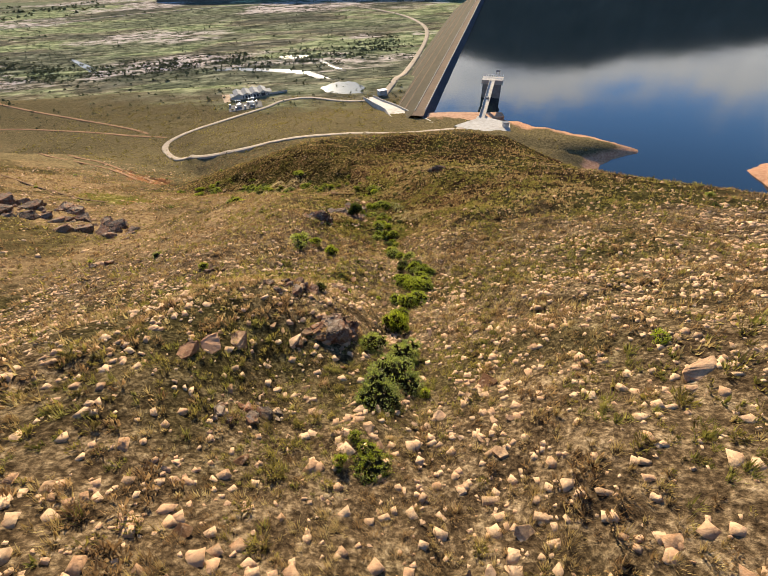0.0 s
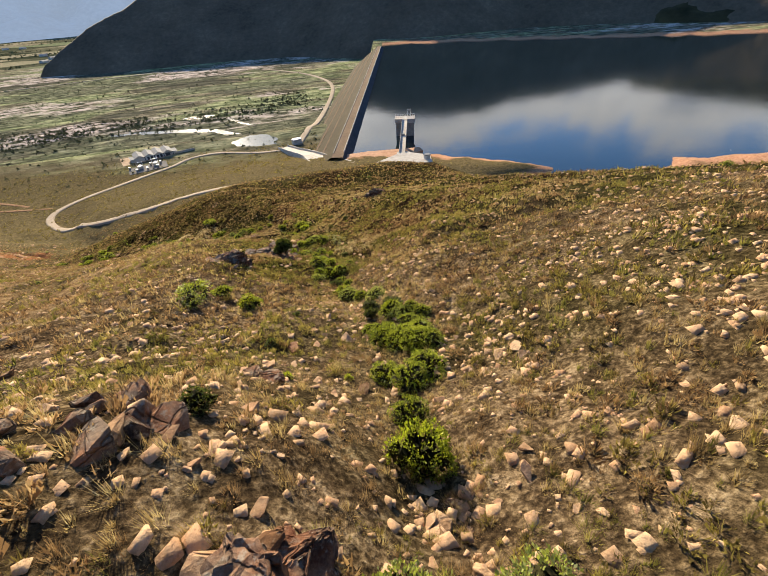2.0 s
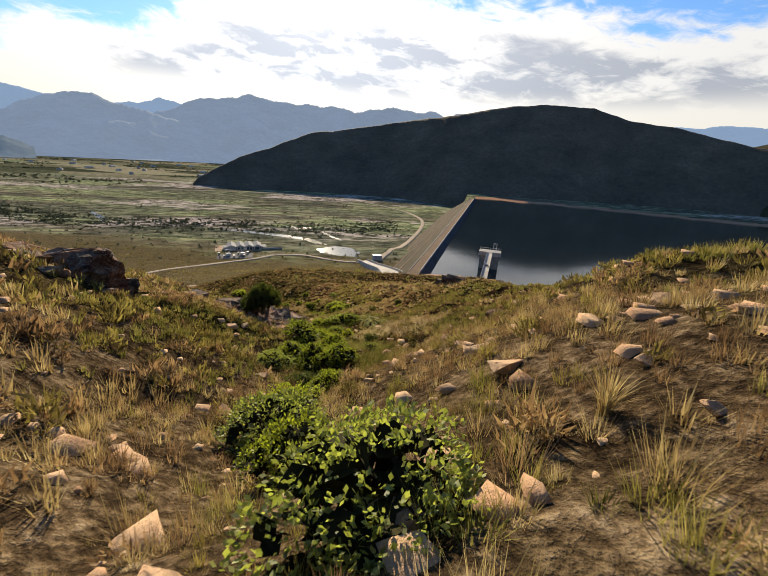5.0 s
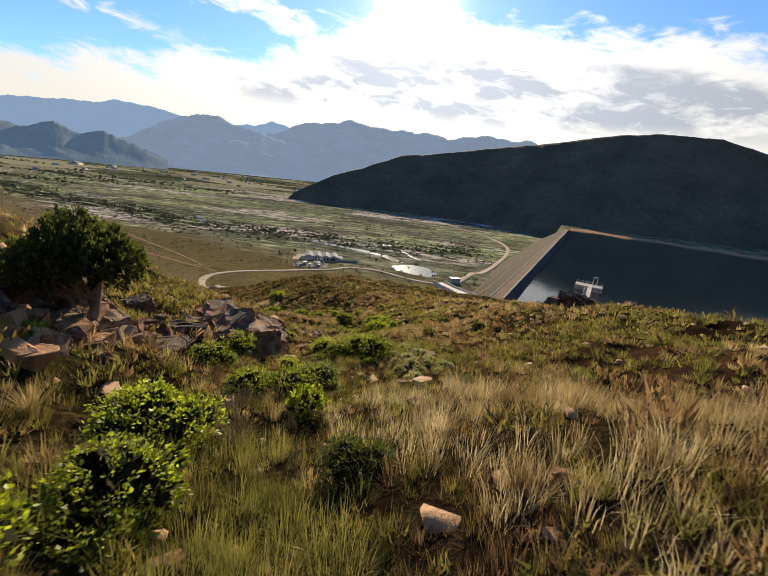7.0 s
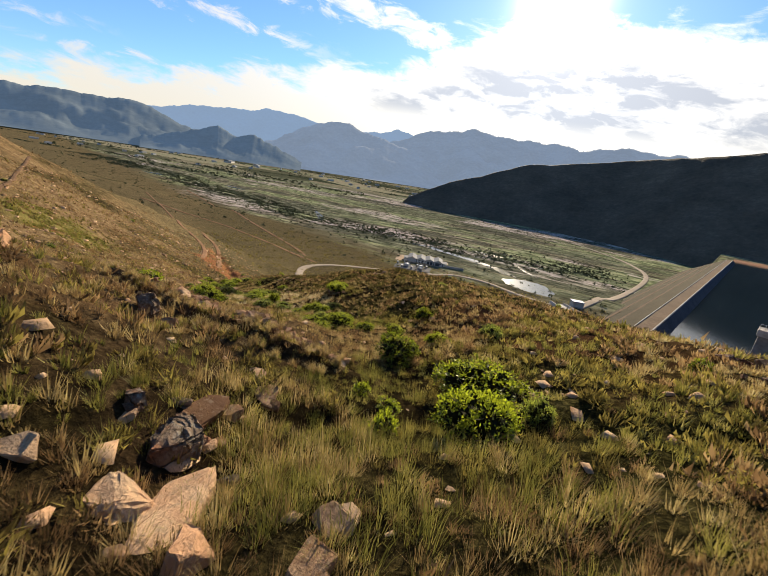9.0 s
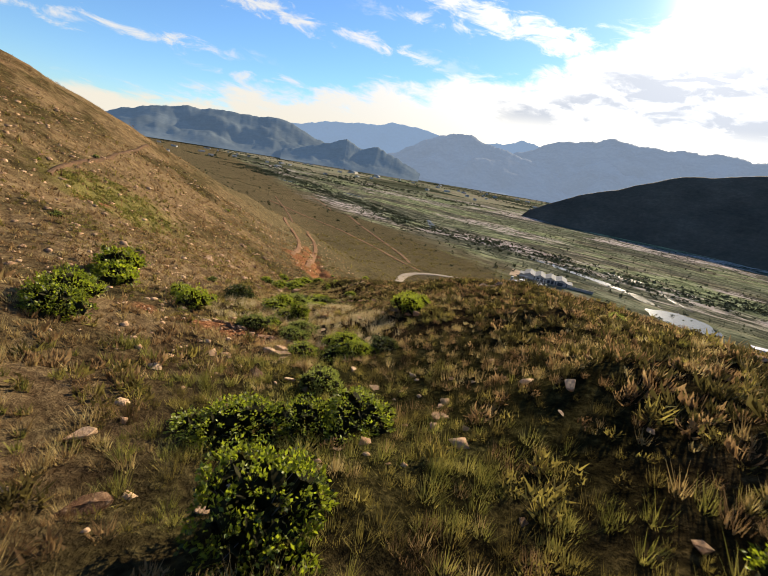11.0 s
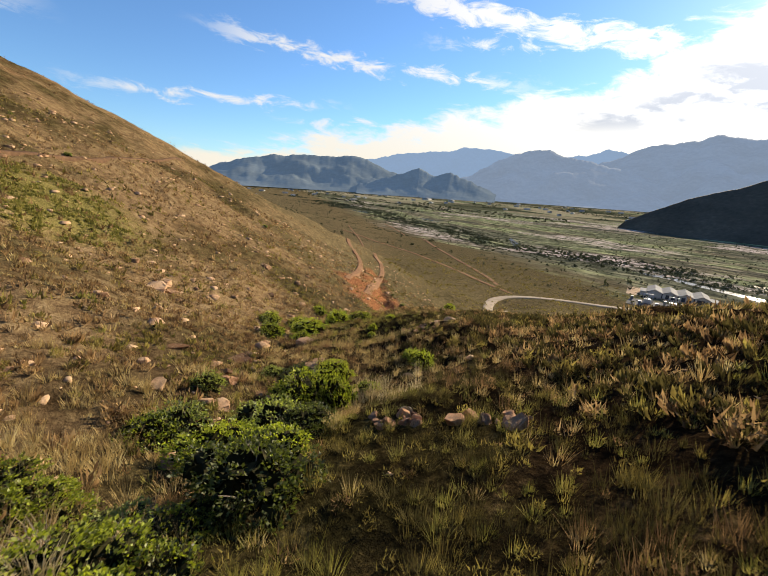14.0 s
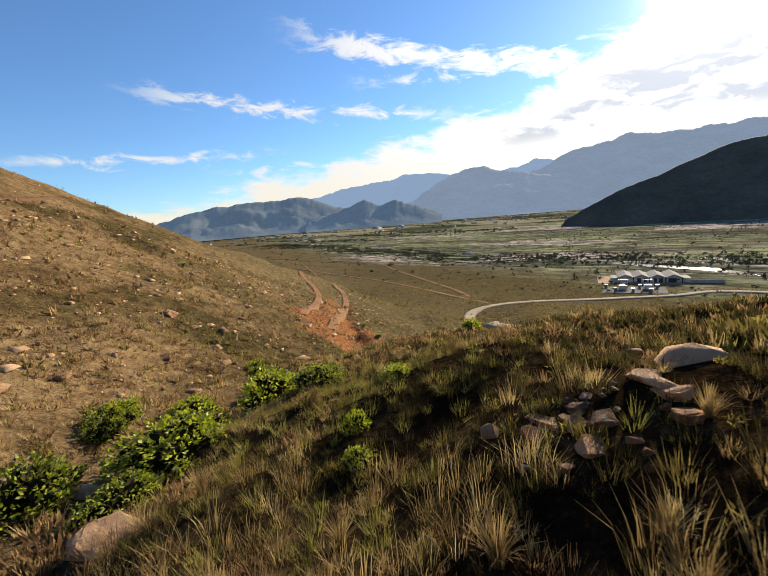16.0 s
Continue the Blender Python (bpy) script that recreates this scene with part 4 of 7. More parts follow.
for u, v in ((3.5, -19), (13.5, -18)):
    transformer(u, v)
for k in range(7):
    u, v = -3 + 3.4 * (k % 7), -24 if k % 2 else -15
    ob = tagged(new("switch_cabinet"), "small white electrical cabinet on the yard's gravel", "cabinet", "switchyard gear")
    bm = bmesh.new()
    box(bm, *local(u, v), SUB_Z + 0.8, 1.1, 0.8, 1.6, st_turn, 0.04)
    part("body", bm, MAT_ROOF, ob)
    bm = bmesh.new()
    box(bm, *local(u, v), SUB_Z + 1.66, 1.3, 1.0, 0.12, st_turn)
    part("lid", bm, MAT_STEEL, ob)

# ---------------------------------------------------------------- intake tower and its bridge
TW = np.array([78.6, 275.0])
BR = np.array([58.8, 217.0])
tw_turn = math.atan2(-(TW - BR)[0], (TW - BR)[1])
DECK = 10.8
tower = tagged(new("intake_tower"), "concrete intake tower standing in the lake with a steel hoist", "tower")
br_dir = (TW - BR) / np.linalg.norm(TW - BR)
br_side = np.array([br_dir[1], -br_dir[0]])


def tower_pt(side, ahead):
    p = TW + side * br_side + ahead * br_dir
    return float(p[0]), float(p[1])


# Shafts, core and pier take a darker concrete than the deck.
MAT_DARK_CONC = simple("dark_concrete", (0.16, 0.15, 0.13), (0.30, 0.28, 0.25), 0.5, 0.9, 0.3, 0.05)
for s in (-3.6, 3.6):
    bm = bmesh.new()
    box(bm, *tower_pt(s, 0), -0.5, 4.6, 6.5, 19.0, tw_turn, 0.15)
    part("shaft", bm, MAT_DARK_CONC, tower, "dark concrete shaft")
bm = bmesh.new()
box(bm, *tower_pt(0, 1), -0.5, 3.0, 4.0, 19.0, tw_turn, 0.1)
part("core", bm, MAT_DARK_CONC, tower)
bm = bmesh.new()
box(bm, *tower_pt(0, 0), DECK - 1.2, 13.4, 8.2, 2.6, tw_turn, 0.1)
tower_deck = part("deck", bm, MAT_CONC, tower, "pale concrete deck")
for s in np.linspace(-6.4, 6.4, 9):
    for a in (-3.9, 3.9):
        bm = bmesh.new()
        box(bm, *tower_pt(s, a), DECK + 0.65, 0.12, 0.12, 1.1, tw_turn)
        part("rail_post", bm, MAT_STEEL, tower_deck)
for a in (-3.9, 3.9):
    bm = bmesh.new()
    box(bm, *tower_pt(0, a), DECK + 1.2, 12.9, 0.12, 0.12, tw_turn)
    part("handrail", bm, MAT_STEEL, tower_deck)
for s in (1.6, 3.6):
    bm = bmesh.new()
    box(bm, *tower_pt(s, 1.5), DECK + 2.1, 0.3, 0.3, 4.0, tw_turn)
    part("hoist_post", bm, MAT_STEEL, tower)
bm = bmesh.new()
box(bm, *tower_pt(2.6, 1.5), DECK + 4.3, 2.6, 1.4, 0.9, tw_turn, 0.08)
part("hoist_box", bm, MAT_ROOF, tower, "white hoist housing")
bridge = tagged(new("footbridge"), "slender concrete access bridge with rails to the intake tower", "bridge")
bl = float(np.linalg.norm(TW - BR))


def sloping(side, wide, low, high):
    """A bar along the bridge, which climbs a little to the tower."""
    bm = bmesh.new()
    ring = []
    for ahead, z in ((-bl, 8.2), (-4.1, DECK)):
        ring.append([bm.verts.new((*tower_pt(side + k * wide / 2, ahead), z + dz)) for k, dz in ((-1, low), (1, low), (1, high), (-1, high))])
    a, b = ring
    bm.faces.new(a)
    bm.faces.new(b[::-1])
    for i in range(4):
        bm.faces.new((a[i], b[i], b[(i + 1) % 4], a[(i + 1) % 4]))
    bmesh.ops.recalc_face_normals(bm, faces=bm.faces)
    return bm


bridge_deck = part("deck", sloping(0, 3.4, -0.6, 0.0), MAT_CONC, bridge)
for s in (-1.6, 1.6):
    part("parapet", sloping(s, 0.18, 0.0, 0.9), MAT_CONC, bridge_deck)
bm = bmesh.new()
box(bm, *tower_pt(0, -bl / 2 - 4), DECK / 2 - 4.5, 1.6, 2.2, DECK + 8, tw_turn, 0.1)
part("pier", bm, MAT_DARK_CONC, bridge)
slab("platform", [(42, 207), (50, 198), (68, 194), (71, 207), (63, 215), (61, 219), (56.5, 218.5), (55, 215)], 8.2, MAT_CONC, "wide pale concrete platform at the bridge's end", "platform", 9.0)
bank = slab("bank", [(29, 226), (43, 224), (56, 226), (66, 229), (76, 232), (76, 238), (63, 240), (46, 243), (33, 243)], 2.6, simple("red_bank", (0.32, 0.17, 0.10), (0.55, 0.34, 0.21), 0.5, 0.95, 0.6, 0.2), "bare red earth bank between the spillway and the lake", "bank", 6.0)
hut = tagged(new("valve_hut"), "tiny white hut on the concrete platform", "hut")
bm = bmesh.new()
box(bm, 67.5, 202, 9.2, 2.6, 2.2, 2.2, 0.3, 0.05)
part("wall", bm, MAT_WALL, hut)
bm = bmesh.new()
box(bm, 67.5, 202, 10.4, 3.1, 2.7, 0.25, 0.3)
part("roof", bm, MAT_ROOF, hut)

# ---------------------------------------------------------------- spillway chute
spill = tagged(new("spillway"), "curved pale concrete spillway channel beside the dam's end", "spillway", kind="structure")
CH = smooth_line([(30, 214), (23, 226), (18, 246), (13, 272), (6, 298), (-3, 324)], 2.5)
ch_t = np.gradient(CH, axis=0)
ch_t /= np.linalg.norm(ch_t, axis=1)[:, None]
ch_n = np.stack([ch_t[:, 1], -ch_t[:, 0]], -1)
ch_s = np.linspace(0, 1, len(CH))
ch_z = np.interp(ch_s, [0, 0.18, 0.5, 0.8, 1], [2.6, 1.5, -3.5, -9.5, -12.2])
half = np.interp(ch_s, [0, 0.25, 0.5, 1], [9.5, 7.5, 5.0, 3.6])


def chute_strip(name, ka, kb, za, zb, mat, label=""):
    rows = []
    for k, dz in ((ka, za), (kb, zb)):
        q = CH + ch_n * (k * half)[:, None]
        rows.append(np.column_stack([q, ch_z + dz]))
    return part_mesh(name, mesh_from(name, np.concatenate(rows), grid_faces(2, len(CH)), mat, True), spill, label)


chute_strip("channel_floor", -1, 1, 0.1, 0.1, MAT_CONC)
for k in (-1, 1):
    hi = 1.4
    chute_strip("channel_wall", k, k * 1.02, 0.0, hi, MAT_CONC)
    chute_strip("wall_top", k * 1.02, k * 1.12, hi, hi, MAT_CONC)
    chute_strip("wall_back", k * 1.12, k * 1.2, hi, -4.0, MAT_CONC)
for k in np.linspace(-0.9, 0.9, 9):
    bm = bmesh.new()
    q = CH[3] + ch_n[3] * k * half[3]
    box(bm, float(q[0]), float(q[1]), float(ch_z[3]) + 0.9, 0.7, 1.6, 1.8, math.atan2(ch_t[3][1], ch_t[3][0]), 0.08)
    part("baffle_block", bm, MAT_CONC, spill)
gate = tagged(new("valve_house"), "small blue-roofed outlet house at the dam's toe", "hut")
bm = bmesh.new()
box(bm, 8, 331, -11.0, 6.5, 4.5, 3.6, 0.4, 0.05)
part("wall", bm, MAT_WALL, gate)
bm = bmesh.new()
box(bm, 8, 331, -9.1, 7.2, 5.2, 0.4, 0.4)
part("roof", bm, simple("blue_sheet_roof", (0.05, 0.09, 0.22), (0.10, 0.15, 0.32), 0.5, 0.5, 0.1, 0.02), gate, "blue sheet roof")

# ---------------------------------------------------------------- farms and houses far out in the valley
def house(x, y, w, d, h, turn, wall_mat, roof_mat, label):
    ob = tagged(new("farm_building"), label, "building", "far farm buildings")
    z = float(ground(x, y))
    bm = bmesh.new()
    box(bm, x, y, z + h / 2, w, d, h, turn)
    part("wall", bm, wall_mat, ob)
    bm = bmesh.new()
    m = Matrix.Translation((x, y, z + h)) @ Matrix.Rotation(turn, 4, "Z")
    pr = [(-w * 0.53, 0), (w * 0.53, 0), (0, h * 0.55)]
    f = [bm.verts.new(m @ Vector((a, -d * 0.52, b))) for a, b in pr]
    k = [bm.verts.new(m @ Vector((a, d * 0.52, b))) for a, b in pr]
    bm.faces.new(f)
    bm.faces.new(k[::-1])
    for a in range(3):
        bm.faces.new((f[(a + 1) % 3], f[a], k[a], k[(a + 1) % 3]))
    bmesh.ops.recalc_face_normals(bm, faces=bm.faces)
    part("roof", bm, roof_mat, ob)
    return ob


rng = np.random.default_rng(77)
for k in range(46):
    az, r = radians(rng.uniform(-74, -22)), rng.uniform(1500, 2600)
    x, y = r * math.sin(az), 40 + r * math.cos(az)
    s = rng.uniform(0.7, 1.6)
    house(x, y, 9 * s, 16 * s, 4.5, rng.uniform(0, 3), MAT_WALL, MAT_ROOF, "white-walled farm building among trees, far off")
house(-1620, 1500, 34, 70, 8, 0.6, MAT_WALL, MAT_ROOF, "long white farm shed far out in the valley")
house(-1540, 1600, 24, 50, 7, 0.6, MAT_WALL, MAT_ROOF, "long white farm shed far out in the valley")

# ---------------------------------------------------------------- rocks
def rock_material(name, lo, hi, lichen, vary, ruddy=0.0, cracks=0.0):
    m, t, b = material(name)
    v = coords(t, world_space=True)
    f = maths(t, "MULTIPLY_ADD", noise_tex(t, v, 2.2, 6, 0.65), 0.65, maths(t, "MULTIPLY", noise_tex(t, v, 14, 4, 0.7), 0.35))
    info = t.nodes.new("ShaderNodeObjectInfo")
    isl = t.nodes.new("ShaderNodeNewGeometry")
    tone = maths(t, "ADD", maths(t, "MULTIPLY", info.outputs["Random"], vary), maths(t, "MULTIPLY", isl.outputs["Random Per Island"], vary))
    f = maths(t, "ADD", f, maths(t, "SUBTRACT", tone, vary))
    col = ramp(t, f, [(0.30, lo), (0.68, hi)])
    if ruddy:
        # iron stain in broad patches
        col = mix(t, maths(t, "MULTIPLY", ramp(t, noise_tex(t, v, 0.9, 4, 0.6), [(0.45, (0, 0, 0)), (0.58, (1, 1, 1))]), ruddy), col, ramp(t, f, [(0.32, (0.09, 0.030, 0.014)), (0.66, (0.36, 0.16, 0.075))]))
    spot = ramp(t, noise_tex(t, v, 5.0, 5, 0.7), [(0.54, (0, 0, 0)), (0.64, (1, 1, 1))])
    col = mix(t, maths(t, "MULTIPLY", spot, 0.6), col, lichen)
    relief_h = maths(t, "ADD", noise_tex(t, v, 9, 6, 0.7), maths(t, "MULTIPLY", noise_tex(t, v, 40, 3, 0.6), 0.3))
    if cracks:
        # joints: narrow dark lines, more of them across the bedding than along it
        bent = t.nodes.new("ShaderNodeVectorMath")
        bent.operation = "MULTIPLY_ADD"
        warp = node(t, "ShaderNodeTexNoise", Scale=2.0, Detail=4.0)
        link(t, v, warp.inputs["Vector"])
        link(t, warp.outputs["Color"], bent.inputs[0])
        bent.inputs[1].default_value = (0.45, 0.45, 0.45)
        link(t, coords(t, (1.0, 1.0, 2.1)), bent.inputs[2])
        joint = node(t, "ShaderNodeTexVoronoi", Scale=0.75)
        joint.feature = "DISTANCE_TO_EDGE"
        link(t, bent.outputs[0], joint.inputs["Vector"])
        gap = smooth_range(t, joint.outputs["Distance"], 0.0, 0.03)
        col = mix(t, maths(t, "MULTIPLY", maths(t, "SUBTRACT", 1.0, gap), cracks), col, (0.012, 0.008, 0.005))
        relief_h = maths(t, "ADD", relief_h, maths(t, "MULTIPLY", gap, 1.2))
    link(t, col, b.inputs["Base Color"])
    b.inputs["Roughness"].default_value = 0.92
    b.inputs["Specular IOR Level"].default_value = 0.12
    bump(t, b, relief_h, 0.9, 0.06)
    return m


MAT_PALE = rock_material("pale_sandstone", (0.15, 0.080, 0.038), (0.54, 0.36, 0.21), (0.27, 0.20, 0.13), 0.42, 0.35)
MAT_RUDDY = rock_material("ruddy_sandstone", (0.12, 0.055, 0.03), (0.46, 0.26, 0.14), (0.24, 0.17, 0.11), 0.30)
MAT_GREY = rock_material("weathered_grey_rock", (0.036, 0.026, 0.019), (0.309, 0.220, 0.149), (0.309, 0.280, 0.226), 0.18, 0.75, 0.35)


def rock_mesh(name, seed, mat, points=17, flat=0.62, craggy=0.0, rounds=1):
    """An angular block about one metre across with worn edges, its foot buried below z = 0."""
    rng = np.random.default_rng(seed)
    bm = bmesh.new()
    sx, sy = rng.uniform(0.95, 1.2), rng.uniform(0.65, 0.95)
    beds = rng.normal(size=(24, 3)) * np.array([0.09, 0.02, 0.02])
    for _ in range(points):
        d = rng.uniform(-1, 1, 3)
        d /= max(np.abs(d).max(), 0.75 * np.linalg.norm(d))
        d *= rng.uniform(0.82, 1.0)
        bm.verts.new((d[0] * 0.5 * sx, d[1] * 0.5 * sy, min(d[2], 0.58 + 0.12 * d[0]) * 0.5 * flat + 0.19))
    hull = bmesh.ops.convex_hull(bm, input=bm.verts[:])
    loose = [v for v in bm.verts if not v.link_faces]
    bmesh.ops.delete(bm, geom=loose, context="VERTS")
    bmesh.ops.dissolve_limit(bm, angle_limit=radians(14), verts=bm.verts[:], edges=bm.edges[:])
    bmesh.ops.bevel(bm, geom=bm.edges[:], offset=0.035, segments=1, affect="EDGES", clamp_overlap=True)
    bmesh.ops.triangulate(bm, faces=bm.faces[:])
    for _ in range(rounds):
        bmesh.ops.subdivide_edges(bm, edges=bm.edges[:], cuts=1, use_grid_fill=True)
        bmesh.ops.triangulate(bm, faces=bm.faces[:])
    for v in bm.verts:
        p = np.array(v.co)
        if craggy:
            # bedding: each layer juts out or stands back, with a slant to the layers
            layer = math.floor((p[2] + 0.18 * p[0] + 0.10 * p[1]) * 8.5 + 0.5 * math.sin(5 * p[1]))
            jut = beds[layer % 24]
            p[0], p[1] = p[0] * (1 + jut[0]) + jut[1], p[1] * (1 + jut[0]) + jut[2]
            # rough broken faces
            p = p * (1 + craggy * float(waves(p[0] * 9 + p[2] * 5, p[1] * 9 - p[2] * 7, 1.1, seed, 4)))
        v.co = p + rng.normal(size=3) * 0.011
    me = bpy.data.meshes.new(name)
    bm.to_mesh(me)
    bm.free()
    me.materials.append(mat)
    return me


PALE_ROCKS = [rock_mesh("rock", 100 + i, MAT_PALE) for i in range(12)]
RUDDY_ROCKS = [rock_mesh("rock", 120 + i, MAT_RUDDY, flat=0.75) for i in range(8)]
GREY_ROCKS = [rock_mesh("rock", 140 + i, MAT_GREY, flat=0.8) for i in range(8)]
GREAT_ROCKS = [rock_mesh("rock", 170 + i, MAT_GREY, 18, 0.9, 0.045, 2) for i in range(5)]
SPUR_ROCKS = [rock_mesh("rock", 170 + i, MAT_GREY, 18, 0.9, 0.06, 1) for i in range(5)]
SMALL_ROCKS = [rock_mesh("rock", 190 + i, MAT_PALE, 11, 0.5, 0.0, 0) for i in range(12)]
rng = np.random.default_rng(5)


def put_rock(x, y, size, meshes, label, sink=0.12, tilt=14, tall=1.0, group="", name="rock", up=0.0, long=1.0, turn=None):
    ob = thing(name, meshes[int(rng.integers(len(meshes)))], label, "rock", group)
    ob.matrix_world = pose(x, y, float(relief(x, y)) - sink * size + up, rng.uniform(-tilt, tilt), rng.uniform(-tilt, tilt), rng.uniform(0, 360) if turn is None else turn) @ Matrix.Diagonal((size * long, size, size * tall, 1))
    return ob


# the larger outcrops: x, y, spread, how many, largest
for (x, y, s, n, big) in [(-3.4, 16.6, 1.1, 16, 1.3), (-6.3, 20.2, 1.6, 16, 1.3), (-5.9, 9.4, 1.2, 12, 0.9), (-9.0, 50.2, 1.9, 14, 1.3), (-15.5, 29, 2.5, 6, 0.9), (-5.0, 60.6, 2.0, 22, 1.3), (-4.0, 57.6, 1.1, 10, 0.8),
                          (12.9, 82.2, 2.0, 24, 0.95), (9.2, 84.2, 1.3, 14, 0.6), (-22.8, 118.4, 1.6, 12, 1.0), (-76, 80, 7, 14, 2.6), (-61, 76, 4.5, 8, 2.0), (-44, 61, 2.5, 6, 1.4), (-5.2, 64.6, 1.4, 12, 1.2), (-4.6, 76.4, 1.0, 10, 0.8), (-45.4, 124.9, 0.9, 26, 0.30), (-37, 42, 3, 10, 1.3), (5.3, 87.6, 1.4, 9, 0.8), (-3.4, 91.8, 1.3, 12, 0.5)]:
    for k in range(n):
        a, r = rng.uniform(0, 6.28), s * math.sqrt(rng.uniform(0, 1))
        size = big * (0.35 + 0.65 * rng.uniform() ** 1.5) * (1.15 - 0.5 * r / s)
        put_rock(x + r * math.cos(a), y + r * math.sin(a), size, GREY_ROCKS if rng.uniform() < 0.82 else PALE_ROCKS, "dark weathered angular boulder in a hillside outcrop", 0.18, 22, 1.1, "outcrop boulders", "boulder", 0.12 * big * (1 - r / s))
# pale boulders that stand out singly: x, y, width, height for its width
PALE_ABOVE = [(-4.0, 15.6, 0.7, 1.0), (-3.6, 15.4, 0.6, 1.0), (-5.2, 15.0, 0.9, 1.0), (-4.7, 15.8, 0.62, 1.3), (-7.5, 14.1, 1.2, 0.9), (-5.0, 14.9, 0.6, 1.2), (4.0, 11.6, 1.0, 0.7), (1.6, 9.8, 0.6, 0.8), (-0.4, 24.8, 0.7, 1.0), (-4.2, 27.0, 0.55, 0.9), (0.7, 27.3, 0.55, 1.3),
              (5.3, 24.2, 0.8, 0.6), (5.9, 23.5, 0.7, 0.5), (6.0, 24.2, 0.6, 0.8), (6.3, 25.1, 0.5, 1.0), (-0.3, 30.8, 0.8, 0.9), (-2.1, 32.1, 0.72, 0.6), (-0.6, 32.0, 0.55, 0.5), (1.0, 32.4, 0.5, 0.6)]
PALE_MIDDLE = [(4.6, 47.9, 0.76, 1.0), (6.1, 49.5, 0.7, 0.7), (6.4, 48.1, 0.5, 0.9), (6.0, 47.6, 0.4, 0.8), (5.8, 47.1, 0.62, 0.7), (5.3, 47.1, 0.36, 1.0), (4.9, 53.4, 0.5, 0.8), (8.4, 50.7, 0.8, 0.9), (-4.1, 53.1, 0.7, 1.0), (-3.7, 53.9, 0.56, 0.9), (3.1, 62.6, 0.42, 1.1),
               (3.6, 62.5, 0.6, 1.0), (-2.8, 68.0, 0.9, 1.0), (-2.0, 67.7, 0.66, 0.7), (-3.3, 70.5, 0.5, 1.3), (-3.9, 75.1, 0.7, 1.0), (-4.8, 74.7, 0.45, 1.2), (-1.8, 76.4, 0.55, 0.9), (-1.6, 75.7, 0.52, 0.9), (-5.0, 77.7, 0.5, 1.0), (-4.9, 78.7, 0.4, 1.2), (-6.4, 79.9, 0.5, 0.7), (-5.2, 78.9, 0.8, 0.6)]
PALE_BELOW = [(-20.4, 98.5, 0.75, 1.2), (-21.2, 99.0, 0.6, 1.3), (-20.9, 98.3, 0.5, 1.2), (-19.7, 98.2, 0.6, 0.8), (-24.4, 103.7, 0.6, 0.9), (-24.0, 106.0, 0.4, 1.0), (-41.6, 113.3, 0.8, 0.9), (-48.0, 112.9, 1.1, 0.6), (-44.6, 118.2, 0.95, 0.5), (-42.6, 111.7, 0.6, 0.8), (-45.0, 111.5, 0.5, 1.2), (-44.3, 117.7, 0.8, 1.0), (-43.8, 118.4, 0.95, 0.95), (-47.2, 115.2, 1.5, 0.5), (-63.8, 113.5, 2.2, 0.8),
              (-63.7, 114.6, 1.4, 0.9), (-65.1, 114.3, 1.6, 0.8), (-83.4, 128.5, 2.1, 0.8), (-49.4, 116.6, 0.7, 0.8), (-73.0, 125.8, 1.0, 0.7), (-51.0, 120.5, 1.1, 0.7)]
for spots in (PALE_ABOVE, PALE_MIDDLE, PALE_BELOW):
    for (x, y, s, h) in spots:
        put_rock(x, y, s, PALE_ROCKS, "pale orange sandstone boulder half sunk in dry grass", 0.12, 10, h, "pale boulders", "boulder")
# dark and ruddy rocks that stand out singly
for (x, y, s, h) in [(-8.4, 13.2, 1.3, 1.0), (-8.9, 12.4, 1.2, 0.9), (-4.1, 26.1, 0.8, 0.8), (-3.2, 29.7, 1.0, 1.0), (-3.6, 73.6, 0.55, 1.6), (-2.6, 75.0, 0.5, 1.7), (-2.9, 73.6, 0.6, 1.0), (-11.9, 77.0, 1.0, 0.8), (-10.7, 80.3, 0.8, 1.0), (-43.2, 113.9, 0.7, 1.1), (-51.6, 117.8, 0.85, 1.0), (-21.6, 107.5, 0.5, 1.0), (-21.0, 107.4, 0.5, 1.3), (-27.5, 106.4, 0.42, 1.1),
                     (-46.6, 124.8, 0.3, 1.4), (-45.9, 124.7, 0.5, 0.7), (-45.5, 124.9, 0.4, 0.7), (-45.2, 124.5, 0.4, 0.8), (-44.7, 125.6, 0.55, 0.6), (-45.0, 125.9, 0.4, 0.6), (-44.4, 125.2, 0.45, 0.6)]:
    put_rock(x, y, s, RUDDY_ROCKS, "weathered red-brown rock standing out of the heath", 0.12, 14, h, "outcrop boulders", "boulder")
